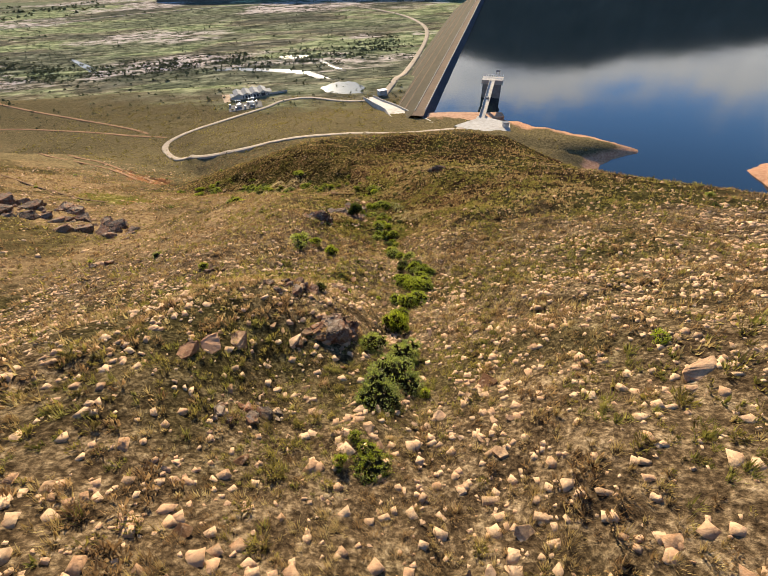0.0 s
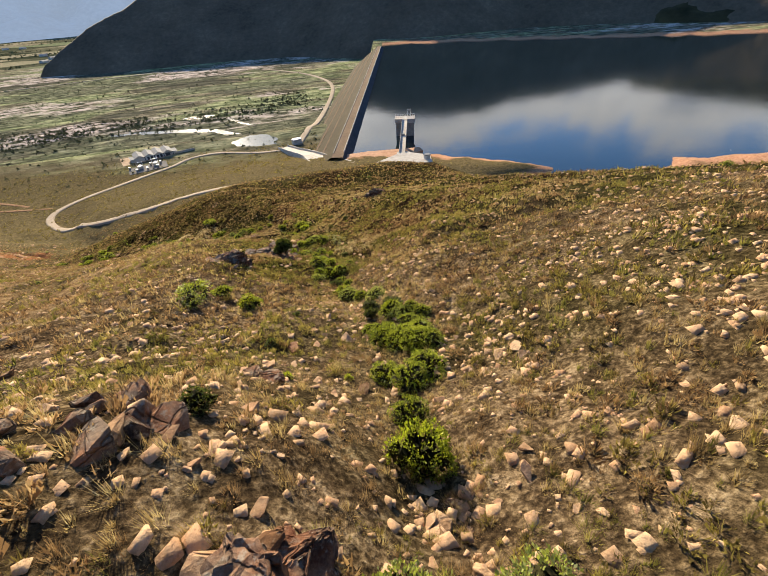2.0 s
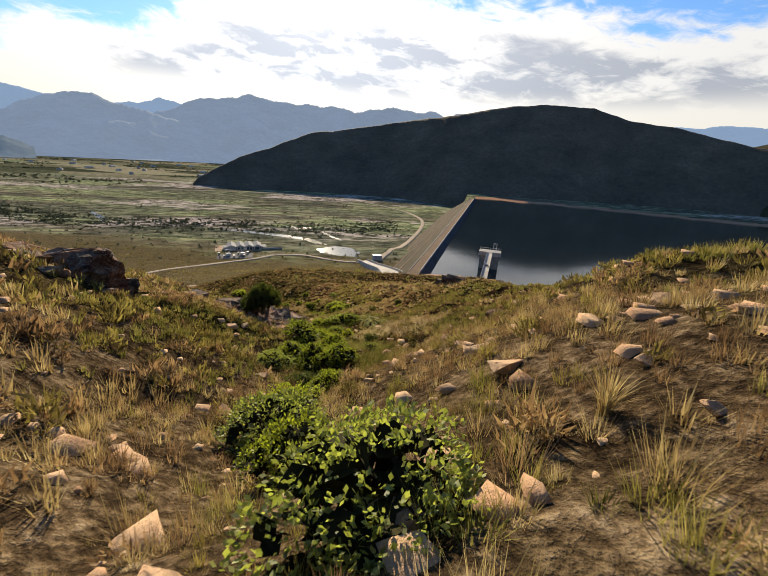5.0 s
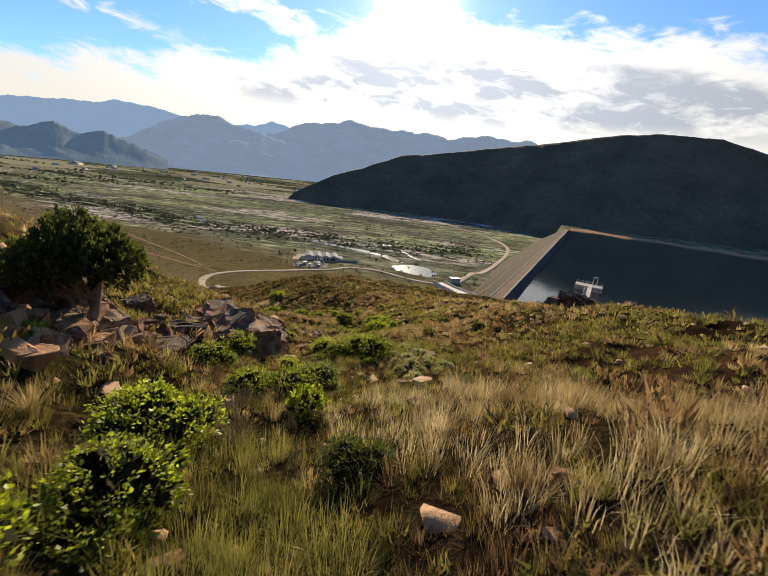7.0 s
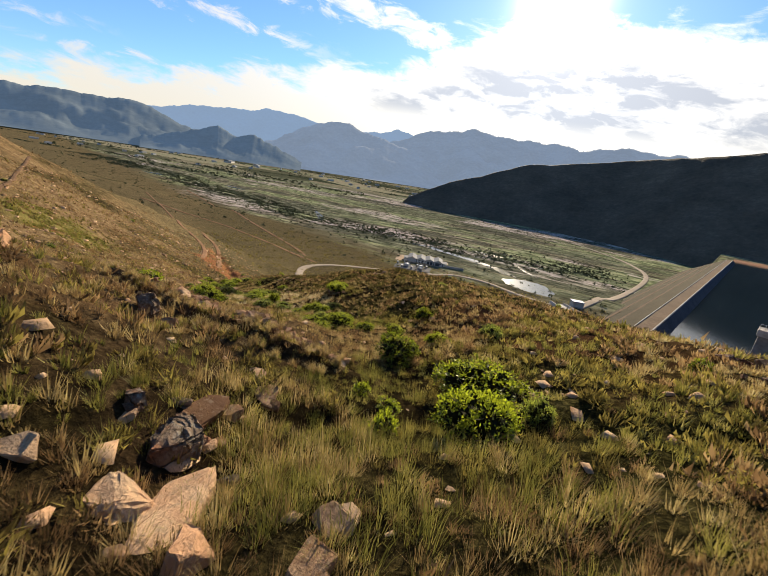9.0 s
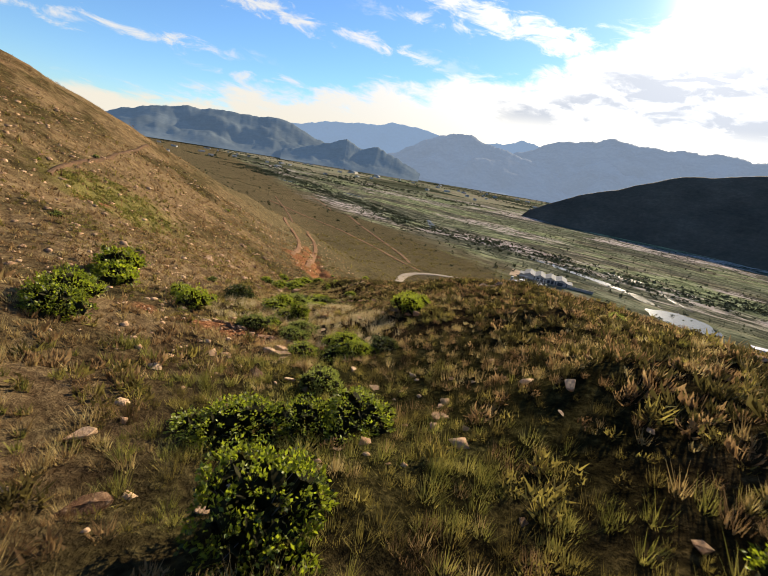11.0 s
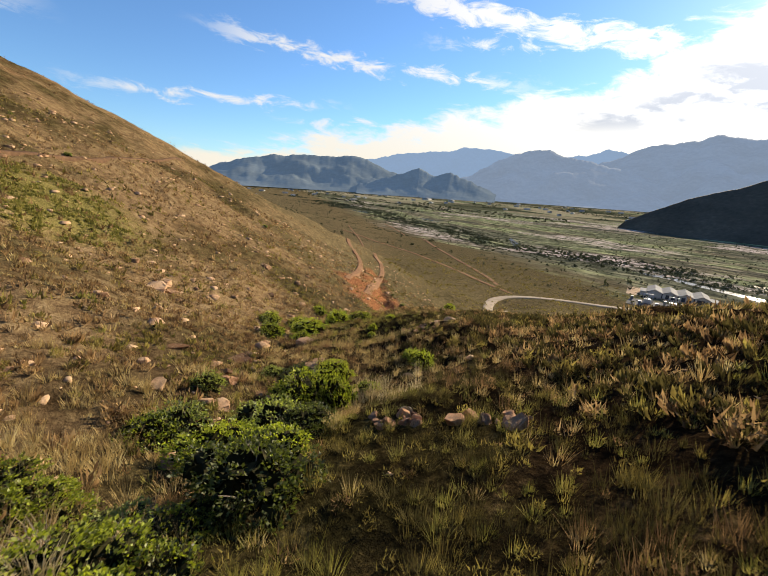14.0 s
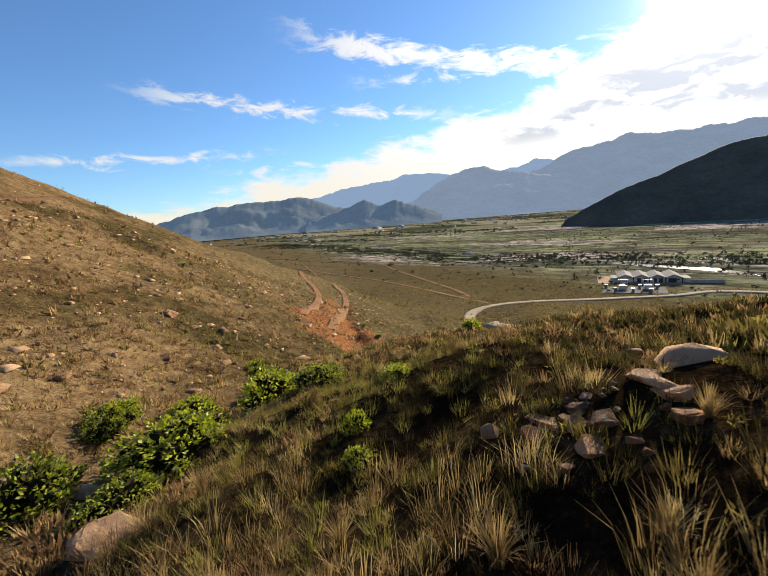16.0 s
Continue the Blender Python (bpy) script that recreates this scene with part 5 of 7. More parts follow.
# the great blocks beside the gully: x, y, size, height
for (x, y, s, h) in [(-3.7, 66.4, 2.2, 1.5), (-4.6, 66.2, 2.0, 1.4), (-4.8, 68.9, 2.2, 1.1), (-3.9, 68.3, 1.9, 1.1), (-5.9, 67.2, 2.0, 1.1), (-3.4, 61.0, 1.4, 0.8), (-4.4, 59.6, 2.2, 0.9), (-5.6, 59.3, 2.6, 0.9), (-6.9, 60.3, 2.4, 0.9), (-8.2, 58.8, 1.8, 0.8), (-5.9, 61.2, 2.0, 0.9), (-4.7, 63.3, 1.6, 0.7), (-3.9, 64.7, 1.4, 0.8), (-7.1, 64.1, 1.0, 1.2), (-8.7, 50.9, 2.2, 1.7), (-9.6, 50.7, 1.9, 1.3), (-8.0, 51.0, 1.6, 1.1), (-10.6, 49.6, 1.5, 0.7), (11.7, 82.0, 1.5, 1.2), (12.6, 81.8, 1.7, 1.5), (13.4, 82.3, 1.6, 1.6), (14.3, 82.5, 1.4, 1.1), (-4.5, 76.3, 0.9, 1.4), (-11.7, 80.4, 0.7, 2.2), (-3.3, 16.2, 2.0, 1.0), (-2.7, 16.9, 1.6, 0.9), (-3.9, 25.1, 1.1, 0.8), (-4.5, 25.5, 0.8, 0.8)]:
    put_rock(x, y, s, GREAT_ROCKS, "great weathered grey and brown rock block beside the gully", 0.12, 8, h, "outcrop boulders", "boulder")
for (x, y, s, h) in [(-86, 84, 6.0, 0.9), (-80, 83, 5.0, 0.8), (-75, 86, 5.0, 0.9), (-71, 83, 4.6, 0.8), (-67, 79, 4.0, 0.8), (-61, 77.5, 4.2, 0.7), (-57, 75, 4.4, 0.7), (-53, 73, 3.2, 0.7), (-49, 70, 2.8, 0.7), (-72, 76, 3.6, 0.6), (-81, 76, 6.0, 0.8), (-89, 79, 6.0, 0.8)]:
    put_rock(x, y, s, SPUR_ROCKS, "great dark rock block in the long outcrop on the spur", 0.12, 8, h, "outcrop boulders", "boulder")
for k in range(22):
    t = rng.uniform()
    put_rock(float(-91 + 46 * t + rng.normal() * 1.5), float(83 - 17 * t + rng.normal() * 2.5), float(rng.uniform(2.2, 4.8)), GREY_ROCKS, "dark rock in the long outcrop on the far spur", 0.15, 16, 0.8, "outcrop boulders", "boulder")
# loose rubble below the tree's outcrop and a jagged row beside the gully
for (x0, y0, x1, y1, wide, n, lo, hi) in ((-2.6, 56.6, -5.0, 62.0, 0.9, 46, 0.35, 0.9), (-6.0, 57.4, -3.8, 59.0, 0.8, 18, 0.5, 1.0), (-36.3, 115.7, -33.9, 117.9, 0.35, 26, 0.18, 0.6)):
    for k in range(n):
        t = rng.uniform()
        put_rock(float(x0 + (x1 - x0) * t + rng.normal() * wide * 0.6), float(y0 + (y1 - y0) * t + rng.normal() * wide * 0.6), float(rng.uniform(lo, hi)), RUDDY_ROCKS if k % 3 else GREY_ROCKS, "angular red-brown block in the rubble below an outcrop", 0.1, 28, 1.0, "rubble row")
# long tilted ledges: x, y, size, how long, turn
for (x, y, sz, lg, tn) in [(-3.3, 75.3, 0.85, 2.3, -62), (-5.0, 77.0, 0.8, 1.7, -70), (-6.6, 74.4, 0.8, 1.8, -50), (-45.9, 125.0, 0.32, 2.4, -30), (-44.9, 125.7, 0.3, 2.4, -35), (-53, 120.3, 0.7, 1.8, 40), (10.4, 9.4, 0.8, 1.9, 20)]:
    put_rock(x, y, sz, PALE_ROCKS, "long tilted sandstone ledge breaking out of the slope", 0.12, 9, 0.9, "rock ledges", "rock_ledge", 0.0, lg, tn)
for k in range(150):
    t = rng.uniform()
    x, y = np.interp(t, [0, 0.35, 0.7, 1], [-18, -13.5, -9.5, -6.4]) + rng.normal() * 0.3, np.interp(t, [0, 0.35, 0.7, 1], [84.5, 84.1, 83.6, 83.6]) + rng.normal() * 0.28
    put_rock(float(x), float(y), rng.uniform(0.2, 0.62), RUDDY_ROCKS if k % 3 else PALE_ROCKS, "broken sandstone in a rubble row beside the wheel ruts", 0.1, 25, 1.0, "rubble row")
for k in range(130):
    t = rng.uniform()
    near = k % 2
    x = np.interp(t, [0, 0.2, 0.4, 0.7, 1], [-28, -25, -24.1, -23.5, -22.2]) + rng.normal() * (0.12 if near else 0.3) + (0.0 if near else 0.45)
    y = np.interp(t, [0, 0.2, 0.4, 0.7, 1], [97.9, 99.3, 100.6, 102.4, 104.3]) + rng.normal() * (0.12 if near else 0.3) - (0.0 if near else 0.3)
    put_rock(float(x), float(y), float(rng.uniform(0.22, 0.46) if near else rng.uniform(0.08, 0.26)), RUDDY_ROCKS if k % 3 else PALE_ROCKS, "loose red sandstone along the path's edge", 0.1, 25, 1.0, "rubble row")


def path_distance(x, y):
    """How far a place lies from the line of the gully walk, and how far along it is."""
    line = np.array([(-0.5, 2), (-1.8, 11), (-1, 18), (1, 28), (4, 44), (3.9, 52), (2.4, 63), (-0.1, 73), (-3, 80), (-8, 89), (-14, 97), (-22, 105), (-30, 111), (-37, 116), (-44, 120.5), (-52, 127)], float)
    best = np.full(np.shape(x), 1e9)
    for a, b in zip(line[:-1], line[1:]):
        d = b - a
        t = np.clip(((x - a[0]) * d[0] + (y - a[1]) * d[1]) / (d @ d), 0, 1)
        best = np.minimum(best, np.hypot(x - a[0] - t * d[0], y - a[1] - t * d[1]))
    return best


def stone_density(x, y):
    d = 0.5 + 0.9 * np.clip(waves(x, y, 12, 41, 3) + 0.35, 0, 1.4)
    d = d * np.interp(y, [0, 30, 45, 70, 100, 140], [1.5, 1.2, 0.5, 0.55, 0.45, 0.4])
    dist, side, bed, down = gully_at(x, y)
    d = d * np.where((x > 2.5) & (y < 26), 1.5, 1.0)
    d = d * np.where((side > 0) & (y > 100), 0.35, 1.0) * np.where((side < 0) & (y > 90), 2.6, 1.0) + 0.7 * np.exp(-(((x + 80) / 14) ** 2 + ((y - 122) / 9) ** 2))
    return d


def scatter(n, x0, x1, y0, y1, seed, density=None):
    r = np.random.default_rng(seed)
    x, y = r.uniform(x0, x1, n), r.uniform(y0, y1, n)
    if density is not None:
        keep = r.uniform(0, 1, n) < density(x, y)
        x, y = x[keep], y[keep]
    return x, y


# single stones nearest the flight
sx, sy = scatter(9000, -50, 20, 3, 126, 61, lambda x, y: np.where(path_distance(x, y) < 5.5, 0.5 * stone_density(x, y), 0))
pick = np.random.default_rng(3).permutation(len(sx))[:290]
for i in pick:
    put_rock(float(sx[i]), float(sy[i]), float(0.16 + 0.45 * rng.uniform() ** 2.2), SMALL_ROCKS, "small pale sandstone lying in dry tussock grass", 0.06, 18, 0.95, "scattered stones", "stone")


def stone_field(name, x, y, size, seed, mat, label):
    """Many small stones in one mesh."""
    r = np.random.default_rng(seed)
    # a rough block of eight bent corners and a raised top: sixteen facets, no foot
    base = np.array([(-1, -1, -0.5), (1, -1, -0.5), (1, 1, -0.5), (-1, 1, -0.5), (-0.8, -0.8, 0.6), (0.8, -0.8, 0.6), (0.8, 0.8, 0.6), (-0.8, 0.8, 0.6), (0.1, 0, 0.95)]) * 0.45
    faces = np.array([(0, 1, 5), (0, 5, 4), (1, 2, 6), (1, 6, 5), (2, 3, 7), (2, 7, 6), (3, 0, 4), (3, 4, 7), (4, 5, 8), (5, 6, 8), (6, 7, 8), (7, 4, 8)])
    n = len(x)
    v = base[None] + r.normal(size=(n, len(base), 3)) * 0.085
    v = v * r.uniform(0.65, 1.25, (n, 1, 3)) * np.array([1.1, 0.85, 0.55])
    a = r.uniform(0, 6.28, n)
    c, s = np.cos(a)[:, None], np.sin(a)[:, None]
    vx, vy = v[..., 0] * c - v[..., 1] * s, v[..., 0] * s + v[..., 1] * c
    v = np.stack([vx, vy, v[..., 2] + 0.06], -1) * size[:, None, None]
    v = v + np.stack([x, y, relief(x, y)], -1)[:, None]
    f = (faces[None] + (np.arange(n) * len(base))[:, None, None]).reshape(-1, 3)
    return thing(name, mesh_from(name, v.reshape(-1, 3), f, mat), label, "stones", kind="stuff")


gxs, gys = scatter(90000, -46, 46, 0, 128, 62, lambda x, y: 0.44 * stone_density(x, y) * np.interp(y, [0, 18, 30, 50, 128], [1.0, 1.0, 0.85, 0.3, 0.22]))
stone_field("stones", gxs, gys, 0.10 + 0.34 * np.random.default_rng(8).uniform(size=len(gxs)) ** 2.4, 9, MAT_PALE, "hundreds of pale sandstone fragments strewn through dry grass")
gxs, gys = scatter(11000, -130, 75, 20, 190, 63, lambda x, y: np.where((x < -46) | (x > 30) | (y > 126), np.where(x < -40, 0.6, 0.17) * stone_density(x, y), 0))
stone_field("stones", gxs, gys, 0.25 + 0.75 * np.random.default_rng(18).uniform(size=len(gxs)) ** 3, 19, MAT_PALE, "pale rocks dotted over the farther slopes")

# ---------------------------------------------------------------- grass and low scrub
def plant_material(name, stops, rough=0.75, sheen=0.25, patch=0.05, patch_amt=0.5):
    m, t, b = material(name)
    g = t.nodes.new("ShaderNodeNewGeometry")
    v = coords(t)
    # tuft by tuft, then patch by patch
    tuft = smooth_range(t, noise_tex(t, v, 1.9, 3, 0.6), 0.30, 0.70)
    f = maths(t, "MULTIPLY_ADD", g.outputs["Random Per Island"], 0.62 * (1 - patch_amt), maths(t, "MULTIPLY", tuft, patch_amt))
    f = maths(t, "ADD", f, maths(t, "MULTIPLY_ADD", noise_tex(t, v, patch, 3, 0.5), patch_amt, -patch_amt * 0.42))
    col = ramp(t, f, stops)
    link(t, col, b.inputs["Base Color"])
    b.inputs["Roughness"].default_value = rough
    b.inputs["Specular IOR Level"].default_value = 0.10
    # blades let some of the low sun through
    tr = t.nodes.new("ShaderNodeBsdfTranslucent")
    link(t, col, tr.inputs[0])
    ms = t.nodes.new("ShaderNodeMixShader")
    ms.inputs[0].default_value = sheen
    out = t.nodes["Material Output"]
    link(t, b.outputs[0], ms.inputs[1])
    link(t, tr.outputs[0], ms.inputs[2])
    link(t, ms.outputs[0], out.inputs[0])
    return m


MAT_GRASS = plant_material("dry_tussock_grass", [(0.12, (0.148, 0.095, 0.039)), (0.32, (0.299, 0.206, 0.085)), (0.52, (0.415, 0.308, 0.122)), (0.72, (0.549, 0.439, 0.198)), (0.95, (0.674, 0.569, 0.315))], 0.6, 0.45)
# Dark olive heath, its colour taken darker still for the nose's shade.
MAT_SHADED_HEATH = plant_material("shade_dark_heath", [(0.15, (0.030, 0.025, 0.009)), (0.5, (0.088, 0.073, 0.023)), (0.9, (0.208, 0.166, 0.053))], 0.8, 0.35)
MAT_STRAW = plant_material("pale_straw", [(0.1, (0.266, 0.189, 0.086)), (0.45, (0.497, 0.394, 0.206)), (0.9, (0.677, 0.574, 0.369))], 0.55, 0.5)
MAT_SCRUB = plant_material("olive_heath_scrub", [(0.15, (0.064, 0.048, 0.016)), (0.42, (0.174, 0.136, 0.037)), (0.62, (0.294, 0.240, 0.056)), (0.9, (0.458, 0.371, 0.099))], 0.8, 0.42)


def blades(name, x, y, high, wide, count, seed, mat, label, spread_r=0.5, lean=0.6, droop=0.35, segs=2, category="grass", flare=False):
    """Tufts of curved blades in one mesh: one tuft at each place."""
    r = np.random.default_rng(seed)
    n = len(x)
    tx, ty, th = np.repeat(x, count), np.repeat(y, count), np.repeat(high, count)
    tw = np.repeat(wide, count)
    m = n * count
    a = r.uniform(0, 6.28, m)
    rad = spread_r * th * np.sqrt(r.uniform(0, 1, m)) * 0.6
    bx, by = tx + rad * np.cos(a), ty + rad * np.sin(a)
    bz = np.repeat(relief(x, y), count) - 0.04
    h = th * r.uniform(0.55, 1.1, m)
    out = lean * h * r.uniform(0.2, 1.0, m)
    ax, ay = np.cos(a + r.normal(size=m) * 0.5), np.sin(a + r.normal(size=m) * 0.5)
    px, py = -ay * tw / 2, ax * tw / 2
    levels = np.linspace(0, 1, segs + 1)
    vs = []
    for l in levels[:-1]:
        k = 1 - 0.45 * l
        cx, cy, cz = bx + ax * out * l**1.6, by + ay * out * l**1.6, bz + h * (l - droop * l * l * 0.5)
        vs += [np.stack([cx - px * k, cy - py * k, cz], -1), np.stack([cx + px * k, cy + py * k, cz], -1)]
    vs.append(np.stack([bx + ax * out, by + ay * out, bz + h * (1 - droop * 0.5)], -1))
    if flare:
        # a shoot: a foot and two leafy ends of unequal height
        top = vs.pop()
        lop = np.stack([0 * h, 0 * h, h * r.uniform(0.1, 0.45, m)], -1)
        sweep = np.stack([px, py, 0 * px], -1) * 0.46
        vs = [np.stack([bx, by, bz], -1), top + sweep, top - sweep - lop]
    per = len(vs)
    verts = np.stack(vs, 1).reshape(-1, 3)
    base = (np.arange(m) * per)[:, None]
    tris = []
    for s in range(segs - 1):
        o = 2 * s
        tris += [base + np.array([o, o + 1, o + 3]), base + np.array([o, o + 3, o + 2])]
    o = 2 * (segs - 1)
    tris.append(base + np.array([o, o + 1, o + 2]))
    f = np.concatenate(tris)
    return thing(name, mesh_from(name, verts, f, mat), label, category, kind="stuff")


def patchy(x, y, seed, size=7):
    return np.clip(0.55 + 0.7 * waves(x, y, size, seed, 3), 0.05, 1)


MAT_BROWN = plant_material("brown_heath_scrub", [(0.12, (0.074, 0.044, 0.021)), (0.40, (0.225, 0.136, 0.061)), (0.65, (0.375, 0.246, 0.110)), (0.92, (0.531, 0.385, 0.185))], 0.8, 0.42)
MAT_GREEN = plant_material("green_tufted_grass", [(0.12, (0.081, 0.077, 0.018)), (0.40, (0.191, 0.180, 0.038)), (0.65, (0.322, 0.281, 0.071)), (0.92, (0.482, 0.402, 0.141))], 0.6, 0.45)
r = np.random.default_rng(30)


def belt(n, lo, hi, dens, seed, pseed, size=7, box_=(-66, 30, -2, 140)):
    """Places between lo and hi metres from the flight's line."""
    return scatter(n, *box_, seed, lambda x, y: np.where((path_distance(x, y) >= lo) & (path_distance(x, y) < hi), np.clip(dens * patchy(x, y, pseed, size), 0, 1), 0))


def greener(x, y):
    return np.clip(np.interp(y, [0, 45, 55, 72, 86, 95, 140], [0.46, 0.52, 0.72, 0.72, 0.50, 0.40, 0.35]) + 0.75 * waves(x, y, 16, 58, 2) - 0.28 * step(-(x + 1.3 * np.maximum(0, y - 90)), 8, 20), 0.05, 0.95)


def mounds(name, x, y, size, tris, seed, mat, label, facet=0.78, slim=0.38):
    """Low cushions of heath: small leafy facets heaped on a dome, one cushion at each place, in one mesh."""
    q = np.random.default_rng(seed)
    n = len(x)
    d = q.normal(size=(n, tris, 3))
    d[..., 2] = np.abs(d[..., 2]) * 0.9
    d /= np.linalg.norm(d, axis=2)[..., None]
    tall = q.uniform(0.65, 1.45, (n, 1, 1))
    c = np.stack([x, y, relief(x, y)], -1)[:, None] + d * size[:, None, None] * np.concatenate([np.ones((n, 1, 2)), tall], 2) * q.uniform(0.45, 1.0, (n, tris, 1))
    # each facet points up and out, like a twig end
    way = d * 0.6 + q.normal(size=(n, tris, 3)) * 0.45 + np.array([0, 0, 0.65])
    side = np.cross(way, q.normal(size=(n, tris, 3)))
    side /= np.linalg.norm(side, axis=2)[..., None] + 1e-6
    k = size[:, None, None] * facet * q.uniform(0.64, 1.35, (n, tris, 1))
    v = np.stack([c + side * k * slim - way * k * 0.5, c - side * k * slim - way * k * 0.5, c + way * k * 0.6], 2).reshape(-1, 3)
    return thing(name, mesh_from(name, v, np.arange(len(v)).reshape(-1, 3), mat), label, "scrub", kind="stuff")


FOOTPATH = np.array([(-42, 92.5), (-34, 95.2), (-29, 97.0), (-25.6, 98.4), (-24.2, 99.6), (-23.5, 100.5), (-22.9, 101.4), (-21.6, 102.3), (-20.3, 103.5), (-19.3, 104.5), (-18.7, 105.8), (-18.1, 107.3), (-17.4, 108.6), (-15.6, 110.2), (-12.5, 112.6)], float)


def off_path(x, y):
    """True away from the trodden line, which is broad and stony at its upper end and narrow beyond."""
    away = np.ones(len(x), bool)
    for a, b in zip(FOOTPATH[:-1], FOOTPATH[1:]):
        d = b - a
        t = np.clip(((x - a[0]) * d[0] + (y - a[1]) * d[1]) / (d @ d), 0, 1)
        away &= np.hypot(x - a[0] - t * d[0], y - a[1] - t * d[1]) > np.where(x < -22.5, 0.75, 0.40)
    # the two furrows lie bare
    for shift in (0.0, 1.2):
        away &= (np.abs(y - furrow_line(x) - shift) > 0.30) | (x < -19) | (x > -5.5)
    # nor does the rubble row carry grass
    return away & ((np.abs(y - np.interp(x, [-18, -13.5, -9.5, -6.4], [84.5, 84.1, 83.6, 83.6])) > 0.4) | (x < -18) | (x > -6))


def places(per_m2, lo, hi, seed, pseed, size, box_):
    n = int(per_m2 * (box_[1] - box_[0]) * (box_[3] - box_[2]))
    q = np.random.default_rng(seed)
    x, y = q.uniform(box_[0], box_[1], n), q.uniform(box_[2], box_[3], n)
    d = path_distance(x, y)
    keep = (d >= lo) & (d < hi)
    x, y = x[keep], y[keep]
    keep = (q.uniform(size=len(x)) < 0.55 + 0.45 * patchy(x, y, pseed, size)) & ((ground(x, y) > 2.5) | (x < 20))
    x, y = x[keep], y[keep]
    keep = off_path(x, y)
    return x[keep], y[keep]


def cover_belt(lo, hi, box_, seed, grass, heath, facet=0.78, slim=0.32):
    """Tufts and leafy cushions sharing the ground of one belt. grass: tufts a square metre, height, width, blades; heath: cushions, radius, facets."""
    n, tall, thin, count = grass
    x, y = places(n, lo, hi, seed, 51, 7, box_)
    # the upper slope and the stony flank are barer
    keep = r.uniform(size=len(x)) < np.minimum(np.interp(y, [0, 40, 52], [0.62, 0.66, 1.0]), np.where(x + 1.3 * np.maximum(0, y - 90) < -14, 0.6, 1.0))
    x, y = x[keep], y[keep]
    # which kind of tuft grows where: patches a few metres across, with strays
    lush = greener(x, y) + 0.35 * waves(x, y, 2.6, seed + 5, 2) + 0.16 * r.normal(size=len(x))
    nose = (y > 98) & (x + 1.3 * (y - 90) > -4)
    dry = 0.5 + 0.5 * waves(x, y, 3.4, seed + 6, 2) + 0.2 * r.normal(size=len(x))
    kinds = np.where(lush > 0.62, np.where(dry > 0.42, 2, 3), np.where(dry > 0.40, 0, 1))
    # Over half the nose's tufts take the heath colour darkened for shade.
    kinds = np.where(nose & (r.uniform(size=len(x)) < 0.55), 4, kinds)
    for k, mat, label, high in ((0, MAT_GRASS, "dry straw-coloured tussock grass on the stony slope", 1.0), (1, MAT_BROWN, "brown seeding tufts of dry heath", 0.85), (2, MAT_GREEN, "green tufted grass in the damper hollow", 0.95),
                                (3, MAT_SCRUB, "soft olive tufts of heath between the stones", 0.85), (4, MAT_SHADED_HEATH, "dark heath tufts coloured darker still for the shade on the nose", 0.9)):
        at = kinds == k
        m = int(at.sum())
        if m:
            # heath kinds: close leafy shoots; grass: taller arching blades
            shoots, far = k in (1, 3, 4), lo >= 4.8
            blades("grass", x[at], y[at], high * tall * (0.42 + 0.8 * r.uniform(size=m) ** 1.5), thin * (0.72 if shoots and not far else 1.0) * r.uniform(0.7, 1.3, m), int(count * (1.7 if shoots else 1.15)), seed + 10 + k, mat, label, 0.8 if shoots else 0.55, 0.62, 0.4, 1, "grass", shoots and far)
    n, radius, count = heath
    x, y = places(n, lo, hi, seed + 2, 52, 5, box_)
    g = r.uniform(size=len(x)) < greener(x, y)
    for keep, mat, label in ((g, MAT_SCRUB, "low olive-green heath scrub between the stones"), (~g, MAT_BROWN, "low brown heath scrub between the stones")):
        size = radius * (0.55 + 0.9 * r.uniform(size=int(keep.sum())) ** 1.5)
        mounds("scrub", x[keep], y[keep], size, count, seed + 3, mat, label, facet, slim)


NEARBOX, MIDBOX, WIDEBOX = (-60, 16, -2, 134), (-74, 28, -4, 146), (-96, 44, -6, 170)
cover_belt(0, 2.2, NEARBOX, 300, (12.5, 0.42, 0.0105, 50), (2.0, 0.17, 40), 0.32, 0.16)
cover_belt(2.2, 4.8, NEARBOX, 310, (12.0, 0.42, 0.0155, 40), (2.0, 0.18, 34), 0.36, 0.19)
cover_belt(4.8, 11, MIDBOX, 320, (9.5, 0.43, 0.029, 27), (1.7, 0.21, 22), 0.44, 0.24)
cover_belt(11, 27, WIDEBOX, 330, (4.4, 0.48, 0.080, 11), (1.2, 0.30, 11), 0.54, 0.28)
cover_belt(27, 75, (-125, 95, 10, 205), 340, (0.9, 0.46, 0.15, 5), (0.8, 0.36, 5))
